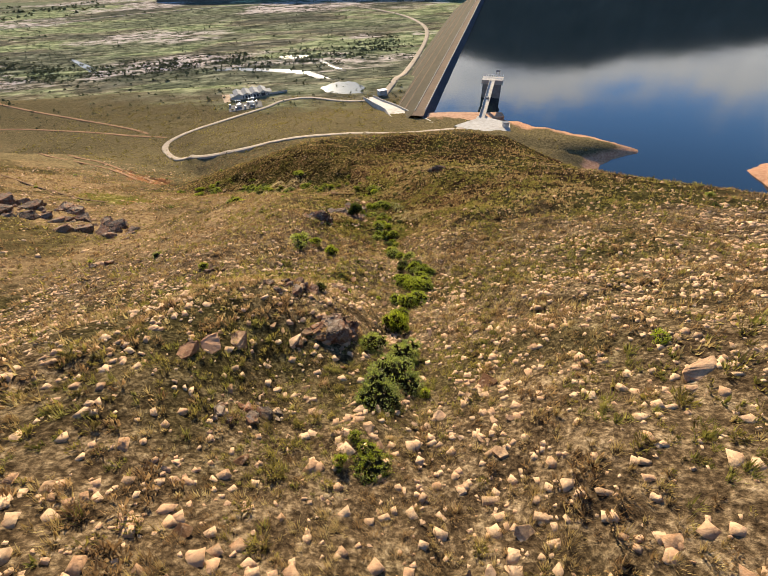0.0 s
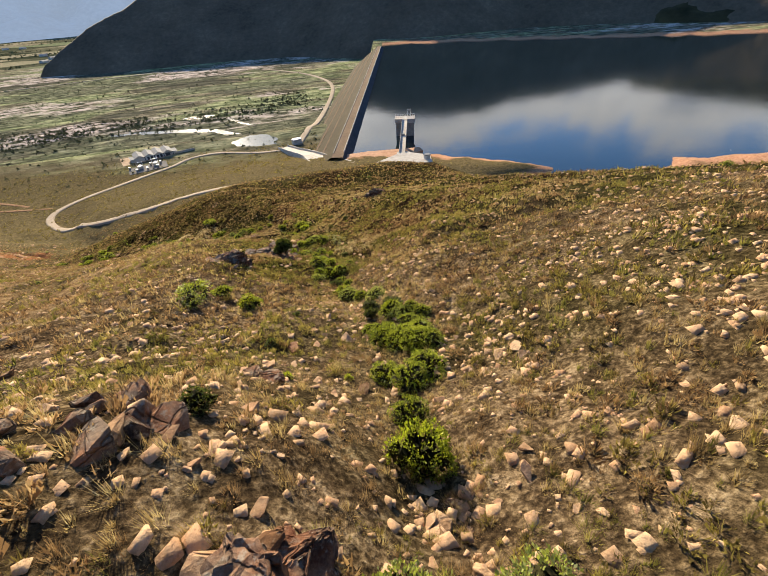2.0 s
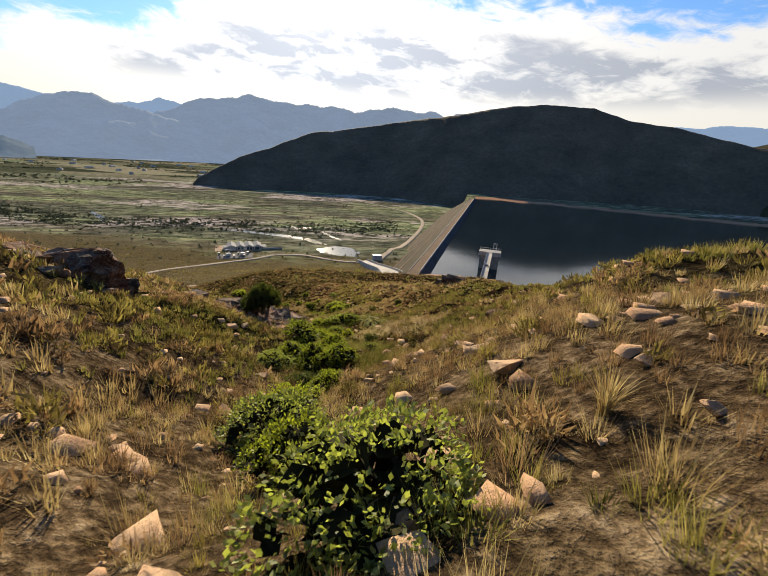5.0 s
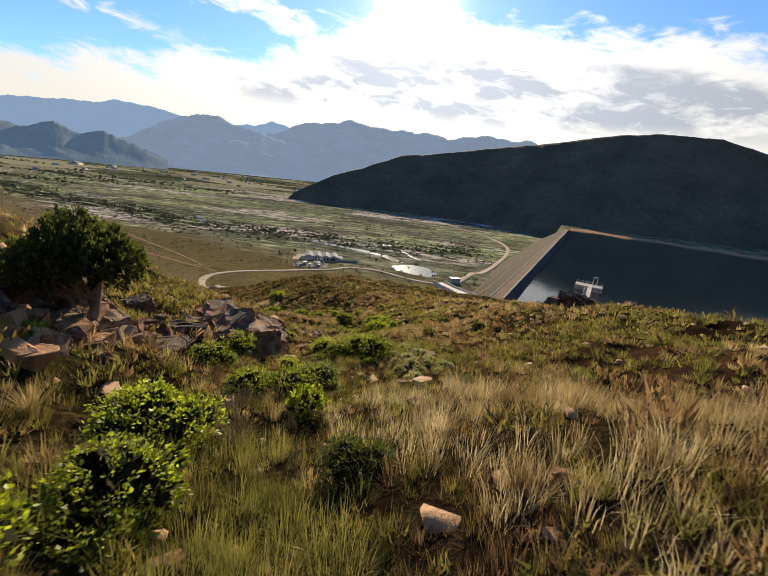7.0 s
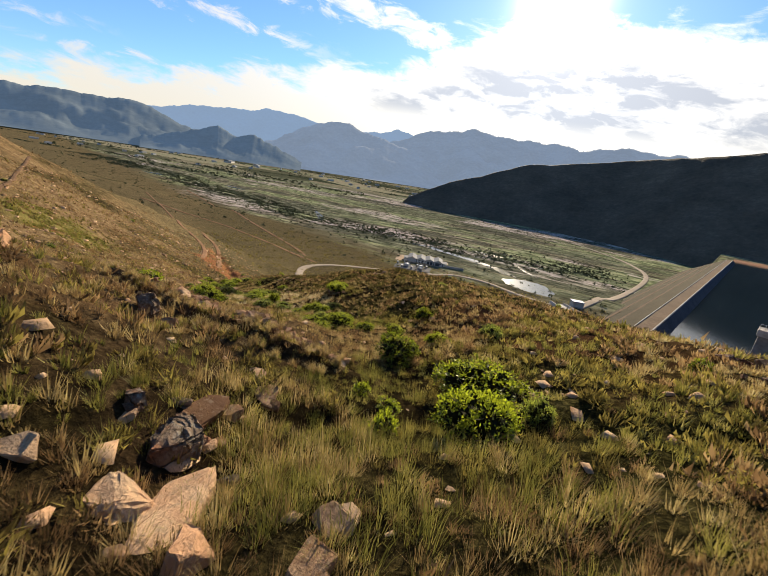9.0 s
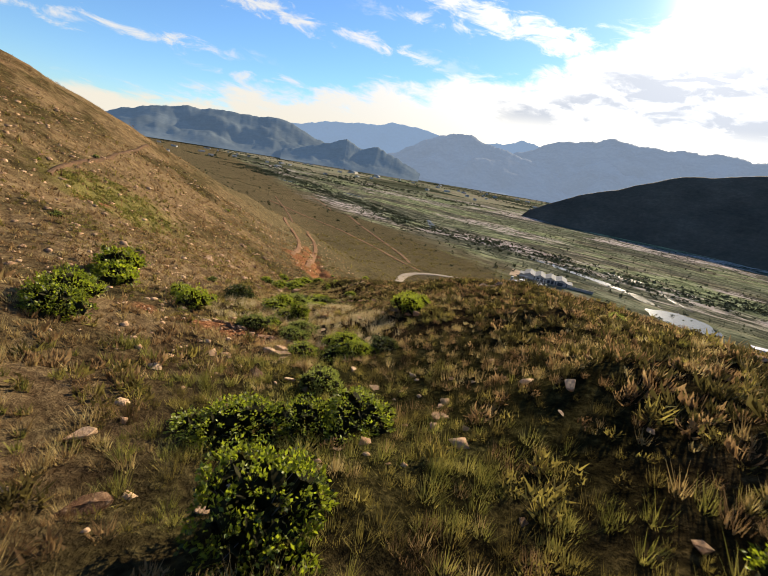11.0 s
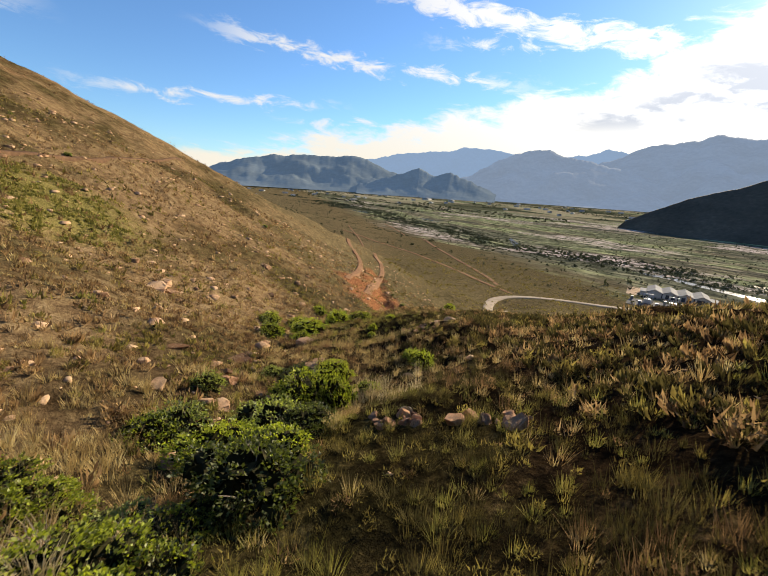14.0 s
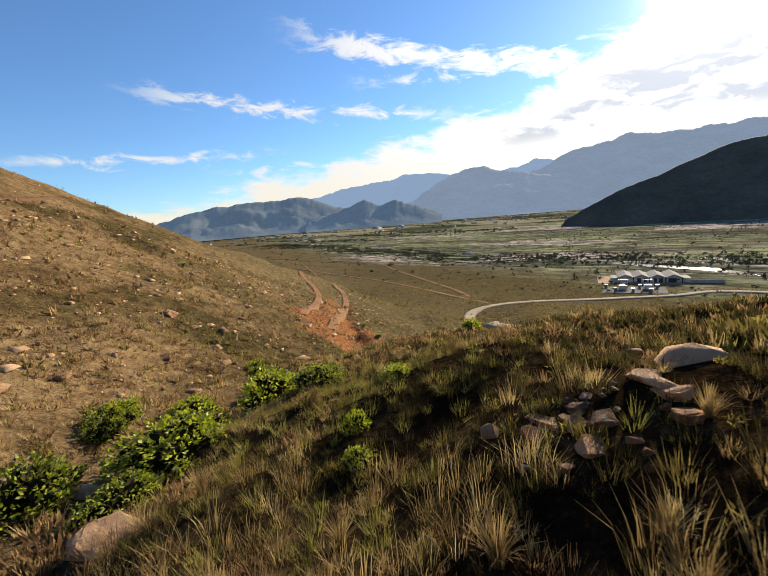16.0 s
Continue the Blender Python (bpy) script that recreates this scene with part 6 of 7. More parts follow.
# tall pale straw standing in the hollow beside the footpath and along the gully's lip
q = np.random.default_rng(350)
for (cx, cy, rx, ry, n, mat) in ((-25.5, 105.6, 4.2, 3.0, 330, MAT_STRAW), (-30.5, 102.6, 3.6, 2.4, 200, MAT_STRAW), (-21.8, 103.6, 2.4, 2.0, 110, MAT_STRAW), (-46.2, 121.8, 4.6, 2.6, 170, MAT_GRASS), (-31.2, 109.4, 2.8, 1.9, 230, MAT_STRAW), (-34.2, 109.0, 2.4, 1.4, 110, MAT_STRAW), (-40, 117.5, 2.6, 2.2, 130, MAT_STRAW), (-38.5, 110.0, 3.4, 2.0, 150, MAT_GRASS),
                             (5.2, 56.6, 2.6, 2.3, 180, MAT_STRAW), (6.2, 52.2, 2.0, 1.6, 70, MAT_GRASS), (3.0, 50.4, 1.5, 1.9, 150, MAT_GREEN), (7.4, 53.6, 2.2, 2.0, 90, MAT_GREEN), (-22.4, 100.2, 2.0, 1.6, 110, MAT_GRASS), (6.8, 59.0, 2.8, 2.0, 170, MAT_GRASS), (3.6, 59.6, 1.8, 2.2, 110, MAT_STRAW), (2.0, 55.4, 1.7, 1.9, 190, MAT_GREEN), (1.0, 69.0, 2.6, 2.6, 170, MAT_GREEN), (-1.6, 77.6, 2.8, 2.6, 220, MAT_GREEN), (-4.2, 78.4, 2.2, 1.8, 110, MAT_GRASS), (-2.8, 67.0, 1.4, 2.0, 70, MAT_GREEN)):
    a, d = q.uniform(0, 6.28, n), np.sqrt(q.uniform(size=n))
    x, y = cx + rx * d * np.cos(a), cy + ry * d * np.sin(a)
    keep = waves(x, y, 2.2, 351, 2) > -0.3
    x, y = x[keep], y[keep]
    blades("tall_grass", x, y, 0.36 + 0.32 * q.uniform(size=len(x)), 0.0075 * q.uniform(0.8, 1.3, len(x)), 34, 352, mat, "tall green grass standing thick in the hollow" if mat is MAT_GREEN else "tall pale straw grass standing thick in the hollow", 0.45, 0.6, 0.35, 2)
# the green swathe on the mountain flank
a, d = q.uniform(0, 6.28, 2600), np.sqrt(q.uniform(size=2600))
x, y = -77 + 9.5 * d * np.cos(a) + 3.0 * d * np.sin(a), 106 + 6.0 * d * np.sin(a) - 3.0 * d * np.cos(a)
keep = waves(x, y, 5, 355, 3) > -0.15
mounds("scrub", x[keep], y[keep], 0.12 + 0.14 * q.uniform(size=int(keep.sum())), 8, 356, MAT_GREEN, "green heath in a damp swathe on the flank")
# low heath and stones on the near shoulder
for mat, label, seed in ((MAT_SCRUB, "low olive heath on the stony shoulder", 361), (MAT_BROWN, "low brown heath on the stony shoulder", 362), (MAT_GREEN, "green heath tufts on the stony shoulder", 363)):
    x, y = q.uniform(2.6, 9.0, 260), q.uniform(47.6, 55.5, 260)
    keep = waves(x, y, 1.8, seed, 2) > -0.1
    mounds("scrub", x[keep], y[keep], 0.10 + 0.12 * q.uniform(size=int(keep.sum())), 34, seed, mat, label, 0.5, 0.16)
# larger dark shrublets standing out of the low heath
for lo, hi, box_, seed, n in ((0.8, 11, MIDBOX, 340, 0.26), (11, 40, WIDEBOX, 345, 0.14)):
    x, y = places(n, lo, hi, seed, 53, 9, box_)
    g = r.uniform(size=len(x)) < 0.6
    for keep, mat, label in ((g, MAT_SCRUB, "dark olive shrublets standing out of the heath"), (~g, MAT_BROWN, "russet-brown shrublets standing out of the heath")):
        k = int(keep.sum())
        mounds("shrublet", x[keep], y[keep], 0.22 + 0.22 * r.uniform(size=k), 100 if lo < 5 else 26, seed + 1, mat, label, 0.34 if lo < 5 else 0.6, 0.18)
x, y = scatter(44000, -330, 200, 20, 330, 39, lambda x, y: np.where(path_distance(x, y) >= 75, 0.34 * patchy(x, y, 55, 14) * ((ground(x, y) > 3.0) | ((x < -90) & (y + 0.35 * (x + 90) < 300))), 0))
shady = x + 1.3 * (y - 90) > 10
for keep, mat, label in ((shady, MAT_SCRUB, "olive scrub dotting the slopes above the valley"), (~shady, MAT_BROWN, "heath scrub dotting the far slopes")):
    mounds("scrub", x[keep], y[keep], 0.22 + 0.3 * r.uniform(size=int(keep.sum())), 5, 40, mat, label)


def tussock_mesh(seed, count=130):
    q = np.random.default_rng(seed)
    a, l = q.uniform(0, 6.28, count), q.uniform(0.7, 1.1, count)
    out = l * q.uniform(0.05, 0.75, count)
    bx, by = 0.10 * np.cos(a) * q.uniform(0, 1, count), 0.10 * np.sin(a) * q.uniform(0, 1, count)
    vs = []
    for t in (0, 0.4, 0.75):
        w = 0.009 * (1 - 0.6 * t)
        cx, cy, cz = bx + np.cos(a) * out * t**1.7, by + np.sin(a) * out * t**1.7, l * t - 0.35 * out * t * t
        vs += [np.stack([cx + np.sin(a) * w, cy - np.cos(a) * w, cz], -1), np.stack([cx - np.sin(a) * w, cy + np.cos(a) * w, cz], -1)]
    vs.append(np.stack([bx + np.cos(a) * out, by + np.sin(a) * out, l - 0.35 * out], -1))
    v = np.stack(vs, 1).reshape(-1, 3)
    o = (np.arange(count) * 7)[:, None]
    f = np.concatenate([o + np.array(k) for k in ((0, 1, 3), (0, 3, 2), (2, 3, 5), (2, 5, 4), (4, 5, 6))])
    return mesh_from("grass_tussock", v, f, MAT_GRASS)


TUSSOCKS = [tussock_mesh(700 + i) for i in range(4)]
spots = [(-45.4, 123.0, 0.55), (-44.3, 123.7, 0.42), (-44.0, 123.2, 0.45), (-44.3, 125.2, 0.42), (-50.4, 121.8, 0.6), (-47.4, 122.6, 0.5), (-25.2, 103.6, 0.7), (-24.2, 104.9, 0.6), (-26.4, 104.6, 0.6), (-22.8, 103.0, 0.6)]
hx, hy = belt(900, 0, 7, 0.4, 801, 56, 9, NEARBOX)
spots += [(float(a), float(b), float(r.uniform(0.35, 0.65))) for a, b in zip(hx[:130], hy[:130])]
for k in range(110):
    a = float(r.uniform(-18.5, -5.5))
    spots.append((a, float(furrow_line(a)) + (0.6, 1.75, -0.6)[k % 3] + float(r.normal()) * 0.12, float(r.uniform(0.32, 0.5))))
for (a, b, sz) in spots:
    ob = thing("grass_tussock", TUSSOCKS[int(r.integers(4))], "full straw-coloured grass tussock with drooping blades", "grass", "grass tussocks")
    ob.matrix_world = pose(a, b, float(relief(a, b)) - 0.03, 0, 0, float(r.uniform(0, 360))) @ Matrix.Diagonal((sz, sz, sz, 1))

# ---------------------------------------------------------------- bushes
def leaf_material(name, lo, hi, gloss):
    m, t, b = material(name)
    g = t.nodes.new("ShaderNodeNewGeometry")
    info = t.nodes.new("ShaderNodeObjectInfo")
    f = maths(t, "ADD", maths(t, "MULTIPLY", g.outputs["Random Per Island"], 0.7), maths(t, "MULTIPLY", info.outputs["Random"], 0.3))
    col = ramp(t, f, [(0.1, lo), (0.9, hi)])
    link(t, col, b.inputs["Base Color"])
    b.inputs["Roughness"].default_value = gloss + 0.08
    tr = t.nodes.new("ShaderNodeBsdfTranslucent")
    link(t, mix(t, 1.0, col, (1.25, 1.3, 0.7), "MULTIPLY"), tr.inputs[0])
    ms = t.nodes.new("ShaderNodeMixShader")
    ms.inputs[0].default_value = 0.50
    link(t, b.outputs[0], ms.inputs[1])
    link(t, tr.outputs[0], ms.inputs[2])
    link(t, ms.outputs[0], t.nodes["Material Output"].inputs[0])
    return m


MAT_LEAF = leaf_material("glossy_green_leaf", (0.014, 0.022, 0.003), (0.39, 0.43, 0.040), 0.42)
MAT_LEAF_GREY = leaf_material("grey_green_leaf", (0.040, 0.052, 0.016), (0.36, 0.39, 0.10), 0.5)
MAT_LEAF_DARK = leaf_material("dark_olive_leaf", (0.014, 0.020, 0.006), (0.10, 0.115, 0.026), 0.5)
MAT_LEAF_SILVER = leaf_material("silver_grey_leaf", (0.11, 0.11, 0.06), (0.42, 0.40, 0.26), 0.6)
MAT_TWIG = simple("grey_brown_twig", (0.09, 0.07, 0.055), (0.24, 0.20, 0.17), 9, 0.9, 0.4, 0.01)


def bush_shape(seed, lumps=7):
    """A heap of round lumps that make up a bush of unit width: centre and radius of each."""
    r = np.random.default_rng(seed)
    centres = [(0, 0, 0.20, 0.33)]
    for k in range(lumps):
        a, d = 6.28 * (k + r.uniform(-0.3, 0.3)) / lumps, r.uniform(0.10, 0.36)
        centres.append((d * math.cos(a), d * math.sin(a), r.uniform(0.08, 0.38 - 0.4 * d), r.uniform(0.11, 0.23)))
    return centres


def foliage_mesh(name, seed, mat, tips=150, per=22, leaf=0.030, lumps=7):
    """Tufts of leaves over the outside of the lumps, each tuft a spray about one twig end."""
    r = np.random.default_rng(seed)
    cs = np.array(bush_shape(seed, lumps))
    which = r.choice(len(cs), tips * 4, p=cs[:, 3] ** 2 / (cs[:, 3] ** 2).sum())
    d = r.normal(size=(tips * 4, 3))
    d[:, 2] = np.abs(d[:, 2]) * 0.9 - 0.22
    d /= np.linalg.norm(d, axis=1)[:, None]
    p = cs[which, :3] + d * cs[which, 3:4] * (0.80 + 0.32 * r.uniform(0, 1, (tips * 4, 1)) ** 1.5)
    # keep the twig ends that are not buried in a neighbouring lump
    buried = (np.linalg.norm(p[:, None] - cs[None, :, :3], axis=2) / cs[None, :, 3]).min(1) < 0.78
    keep = np.where(~buried & (p[:, 2] > 0.015))[0][:tips]
    p, d = p[keep], d[keep]
    tips = len(p)
    n = tips * per
    P, D = np.repeat(p, per, 0), np.repeat(d, per, 0)
    P = P + r.normal(size=(n, 3)) * 0.55 * leaf
    way = D * 0.8 + r.normal(size=(n, 3)) * 0.6 + np.array([0, 0, 0.4])
    way /= np.linalg.norm(way, axis=1)[:, None]
    side = np.cross(way, r.normal(size=(n, 3)))
    side /= np.linalg.norm(side, axis=1)[:, None]
    L = leaf * r.uniform(0.7, 1.5, (n, 1))
    w = L * 0.56
    v = np.stack([P, P + way * L * 0.5 + side * w * 0.5, P + way * L, P + way * L * 0.5 - side * w * 0.5], 1)
    f = np.arange(n * 4).reshape(-1, 4)
    return mesh_from(name, v.reshape(-1, 3), f, mat)


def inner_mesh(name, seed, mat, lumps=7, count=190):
    """Facets filling a bush's lumps, with its inner shade put into near-black colour."""
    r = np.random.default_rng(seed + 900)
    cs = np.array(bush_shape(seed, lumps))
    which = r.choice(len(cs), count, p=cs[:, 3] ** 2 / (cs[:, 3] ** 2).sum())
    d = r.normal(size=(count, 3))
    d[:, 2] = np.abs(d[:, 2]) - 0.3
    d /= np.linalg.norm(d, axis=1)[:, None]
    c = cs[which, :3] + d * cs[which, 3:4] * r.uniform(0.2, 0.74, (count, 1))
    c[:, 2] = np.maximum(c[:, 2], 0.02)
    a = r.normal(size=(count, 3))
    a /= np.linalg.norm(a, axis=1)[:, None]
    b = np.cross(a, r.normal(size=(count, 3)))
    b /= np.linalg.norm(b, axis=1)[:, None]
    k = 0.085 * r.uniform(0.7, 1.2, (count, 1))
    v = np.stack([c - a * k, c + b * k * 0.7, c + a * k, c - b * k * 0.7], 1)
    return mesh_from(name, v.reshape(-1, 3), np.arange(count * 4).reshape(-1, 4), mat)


def stems_mesh(name, seed, count=16, thick=0.012, bare=False):
    r = np.random.default_rng(seed + 500)
    cs = np.array(bush_shape(seed))
    bm = bmesh.new()
    for k in range(count):
        c = cs[int(r.integers(len(cs)))]
        d = r.normal(size=3)
        d[2] = abs(d[2])
        d /= np.linalg.norm(d)
        end = c[:3] + d * c[3] * (1.12 if bare else 0.9)
        start = np.array([r.normal() * 0.05, r.normal() * 0.05, -0.05])
        mid = (start + end) / 2 + r.normal(size=3) * 0.04 + np.array([0, 0, 0.04])
        prev = None
        for i in range(5):
            t = i / 4
            q = (1 - t) ** 2 * start + 2 * t * (1 - t) * mid + t * t * end
            w = thick * (1 - 0.75 * t)
            ring = [bm.verts.new((q[0] + w * math.cos(a), q[1] + w * math.sin(a), q[2] + w * 0.3 * math.sin(a))) for a in (0, 2.09, 4.19)]
            if prev:
                for a in range(3):
                    bm.faces.new((prev[a], prev[(a + 1) % 3], ring[(a + 1) % 3], ring[a]))
            prev = ring
    me = bpy.data.meshes.new(name)
    bm.to_mesh(me)
    bm.free()
    me.materials.append(MAT_TWIG)
    return me


# Near-black leaf colour that carries the shade inside bushes and crown.
MAT_INNER = simple("inner_shade_leaf", (0.012, 0.012, 0.005), (0.040, 0.036, 0.014), 9, 0.9, 0.3, 0.01)
KINDS = (("green", MAT_LEAF), ("grey", MAT_LEAF_GREY), ("dark", MAT_LEAF_DARK), ("silver", MAT_LEAF_SILVER))
FINE = {kind: [foliage_mesh("foliage", 200 + i, mat, 370, 8, 0.030, 9) for i in range(4)] for kind, mat in KINDS[:3]}
LEAVES = {kind: [foliage_mesh("foliage", 200 + i, mat, 210, 8, 0.041, 9) for i in range(4)] for kind, mat in KINDS[:3]}
FEW = {kind: [foliage_mesh("foliage", 200 + i, mat, 110, 7, 0.066, 9) for i in range(4)] for kind, mat in KINDS[:3]}
SMALL = {kind: [foliage_mesh("foliage", 260 + i, mat, 90, 8, 0.066, 5) for i in range(4)] for kind, mat in KINDS}
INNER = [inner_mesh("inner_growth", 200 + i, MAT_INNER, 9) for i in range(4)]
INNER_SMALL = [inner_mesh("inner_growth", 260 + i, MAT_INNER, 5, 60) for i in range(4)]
STEMS_FEW = [stems_mesh("stems", 200 + i, 7) for i in range(4)]
STEMS = [stems_mesh("stems", 200 + i, 18) for i in range(4)]
BUSH_LABEL = {"green": "glossy bright green leafy bush growing in the gully", "grey": "grey-green twiggy bush with bare grey stems", "dark": "dark olive leafy bush", "silver": "silvery grey low shrub in dry grass"}


def bush(x, y, wide, kind="green", tall=1.0, sink=0.05):
    i = int(rng.integers(4))
    ob = tagged(new("bush"), BUSH_LABEL[kind] if wide > 1.0 else "small " + BUSH_LABEL[kind], "bush", "bushes of the gully")
    ob.matrix_world = pose(x, y, float(relief(x, y)) - sink * wide, 0, 0, rng.uniform(0, 360)) @ Matrix.Diagonal((wide, wide * rng.uniform(0.85, 1.1), wide * tall, 1))
    near = float(path_distance(np.array([x]), np.array([y]))[0])
    if wide > 0.95 and kind != "silver":
        leaves = FINE[kind][i] if near < 5 and wide > 1.25 else LEAVES[kind][i] if near < 12 else FEW[kind][i]
        part_mesh("inner_growth", INNER[i], ob, "inner leaves coloured near black for the shade within")
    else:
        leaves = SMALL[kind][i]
        part_mesh("inner_growth", INNER_SMALL[i], ob, "inner leaves coloured near black for the shade within")
    part_mesh("foliage", leaves, ob)
    part_mesh("woody_frame", STEMS[i] if near < 12 else STEMS_FEW[i], ob, "bare grey-brown stems")
    return ob


# bushes of the gully and its banks: x, y, width, height for its width, kind
UPPER_BUSHES = [(-1.2, 7.2, 1.5, 0.80, "green"), (-2.2, 7.4, 0.6, 1.50, "green"), (-1.3, 7.9, 1.0, 0.98, "green"), (-1.8, 8.5, 0.6, 1.50, "green"), (-0.9, 11.0, 2.5, 0.80, "grey"), (1.2, 11.6, 0.7, 1.23, "green"),
    (-0.2, 12.8, 3.0, 0.80, "grey"), (0.5, 15.2, 2.7, 0.80, "grey"), (-1.3, 16.0, 2.0, 1.05, "grey"), (0.3, 19.8, 2.2, 1.50, "green"), (1.5, 24.5, 2.2, 0.80, "green"), (2.5, 25.1, 2.1, 0.80, "green"),
    (-3.3, 25.7, 0.5, 1.29, "green"), (0.8, 25.7, 2.0, 0.80, "green"), (-0.9, 25.9, 0.5, 1.32, "green"), (2.9, 27.6, 2.4, 0.80, "green")]
BEND_BUSHES = [(1.6, 29.1, 2.0, 0.94, "green"), (3.8, 29.8, 1.2, 0.80, "green"), (-4.3, 30.1, 0.9, 0.81, "dark"), (2.1, 30.6, 1.5, 0.83, "green"), (3.4, 30.6, 1.5, 0.80, "green"), (4.3, 31.0, 1.4, 0.80, "green"),
    (1.3, 31.2, 1.5, 0.80, "green"), (3.9, 31.9, 1.1, 1.16, "green"), (2.9, 32.7, 1.8, 0.99, "green"), (1.6, 33.2, 1.0, 1.50, "dark"), (-9.4, 36.3, 2.1, 0.50, "green"), (-6.0, 36.8, 1.8, 1.09, "green"),
    (2.9, 37.1, 1.8, 0.80, "grey"), (-9.5, 38.0, 2.9, 0.50, "green"), (-7.9, 38.6, 1.7, 0.80, "green"), (1.2, 40.8, 2.1, 0.80, "grey")]
OUTCROP_BUSHES = [(0.5, 50.4, 4.0, 0.80, "green"), (3.0, 52.1, 1.1, 0.80, "green"), (-0.6, 53.2, 2.6, 0.80, "green"), (1.0, 53.6, 1.4, 1.06, "green"), (1.0, 55.0, 1.6, 0.80, "green"), (-0.0, 56.6, 2.1, 0.80, "green"),
    (3.1, 56.6, 1.3, 0.80, "dark"), (-3.8, 58.0, 0.8, 0.80, "green"), (1.5, 58.9, 0.9, 1.43, "green"), (-0.4, 60.1, 1.5, 0.82, "green"), (0.5, 60.3, 1.8, 0.80, "green"), (4.5, 60.6, 0.5, 0.80, "green"),
    (4.7, 61.1, 0.6, 1.10, "dark"), (-2.4, 61.4, 1.7, 0.80, "green"), (4.6, 62.0, 0.6, 1.07, "dark"), (0.4, 62.6, 2.0, 0.80, "grey"), (-3.5, 64.6, 1.7, 0.80, "green"), (-1.7, 65.3, 1.8, 0.80, "green"),
    (1.3, 66.2, 0.6, 1.22, "green"), (1.2, 67.4, 2.6, 0.87, "green"), (-4.2, 67.9, 0.9, 0.80, "green")]
HOLLOW_BUSHES = [(-1.8, 69.3, 1.0, 0.80, "green"), (0.0, 70.5, 2.5, 0.80, "grey"), (-2.0, 71.1, 2.3, 0.80, "green"), (3.3, 73.8, 0.9, 0.91, "dark"), (-2.7, 79.8, 0.7, 1.50, "green"), (-1.0, 80.7, 2.2, 1.01, "green"),
    (-3.2, 81.0, 0.7, 0.80, "green"), (-4.1, 81.3, 0.6, 1.10, "green"), (0.1, 81.6, 1.0, 1.31, "grey"), (-1.4, 83.2, 3.2, 0.70, "green"), (-5.2, 86.0, 2.0, 0.97, "green"), (-11.1, 89.3, 1.6, 0.80, "green"),
    (-2.4, 89.4, 1.1, 1.07, "grey"), (-2.8, 91.4, 1.0, 0.80, "dark"), (-8.0, 92.1, 1.3, 0.80, "green"), (-10.0, 92.4, 1.4, 0.80, "green"), (-24.1, 92.6, 4.3, 0.80, "green"), (-12.1, 92.9, 2.0, 0.95, "green"),
    (-7.5, 95.3, 1.4, 1.24, "green"), (-39.2, 97.4, 6.2, 0.80, "green")]
PATH_BUSHES = [(-32.0, 99.7, 2.7, 0.91, "green"), (-35.0, 100.0, 3.6, 0.80, "green"), (-25.6, 100.2, 1.8, 0.80, "grey"), (-20.3, 101.8, 3.7, 0.80, "green"), (-25.3, 102.8, 1.3, 0.80, "grey"), (-34.2, 103.7, 2.6, 0.80, "dark"),
    (-28.1, 104.7, 1.7, 1.50, "green"), (-32.4, 106.3, 2.4, 0.80, "green"), (-31.7, 107.6, 0.5, 0.93, "green"), (-22.2, 108.2, 2.3, 0.98, "green"), (-33.7, 108.3, 3.0, 0.80, "grey"), (-36.2, 109.1, 1.4, 0.80, "green"),
    (-32.9, 110.2, 1.7, 0.80, "green"), (-39.9, 111.9, 2.0, 0.80, "grey"), (-35.0, 112.3, 2.4, 0.80, "dark")]
LOWER_BUSHES = [(-38.8, 114.1, 2.6, 0.80, "grey"), (-44.8, 116.1, 1.0, 0.80, "grey"), (-41.5, 116.2, 2.9, 0.80, "green"), (-40.1, 116.6, 1.7, 1.47, "green"), (-40.0, 118.0, 1.1, 0.80, "green"), (-43.3, 118.3, 1.8, 0.80, "green"),
    (-54.3, 119.4, 2.7, 0.70, "green"), (-40.6, 120.9, 1.5, 0.91, "green"), (-60.6, 121.4, 3.8, 0.80, "green"), (-42.1, 121.7, 1.1, 0.80, "green"), (-54.1, 122.1, 3.1, 0.65, "green"), (-48.7, 123.9, 0.6, 0.95, "green"),
    (-60.8, 124.2, 2.5, 0.80, "green"), (-49.5, 124.5, 0.6, 1.50, "green"), (-57.0, 126.1, 3.1, 0.80, "green"), (-50.3, 126.5, 0.9, 0.80, "green"), (-51.2, 127.0, 0.8, 0.80, "green"), (-55.1, 127.1, 2.4, 0.70, "green"), (-56.6, 123.6, 2.6, 0.65, "green"), (-52.6, 120.8, 2.0, 0.6, "green"),
    (-63.1, 129.2, 4.3, 0.80, "green"), (-71.3, 131.3, 3.4, 0.80, "green"), (-58.1, 140.3, 1.5, 0.99, "green")]
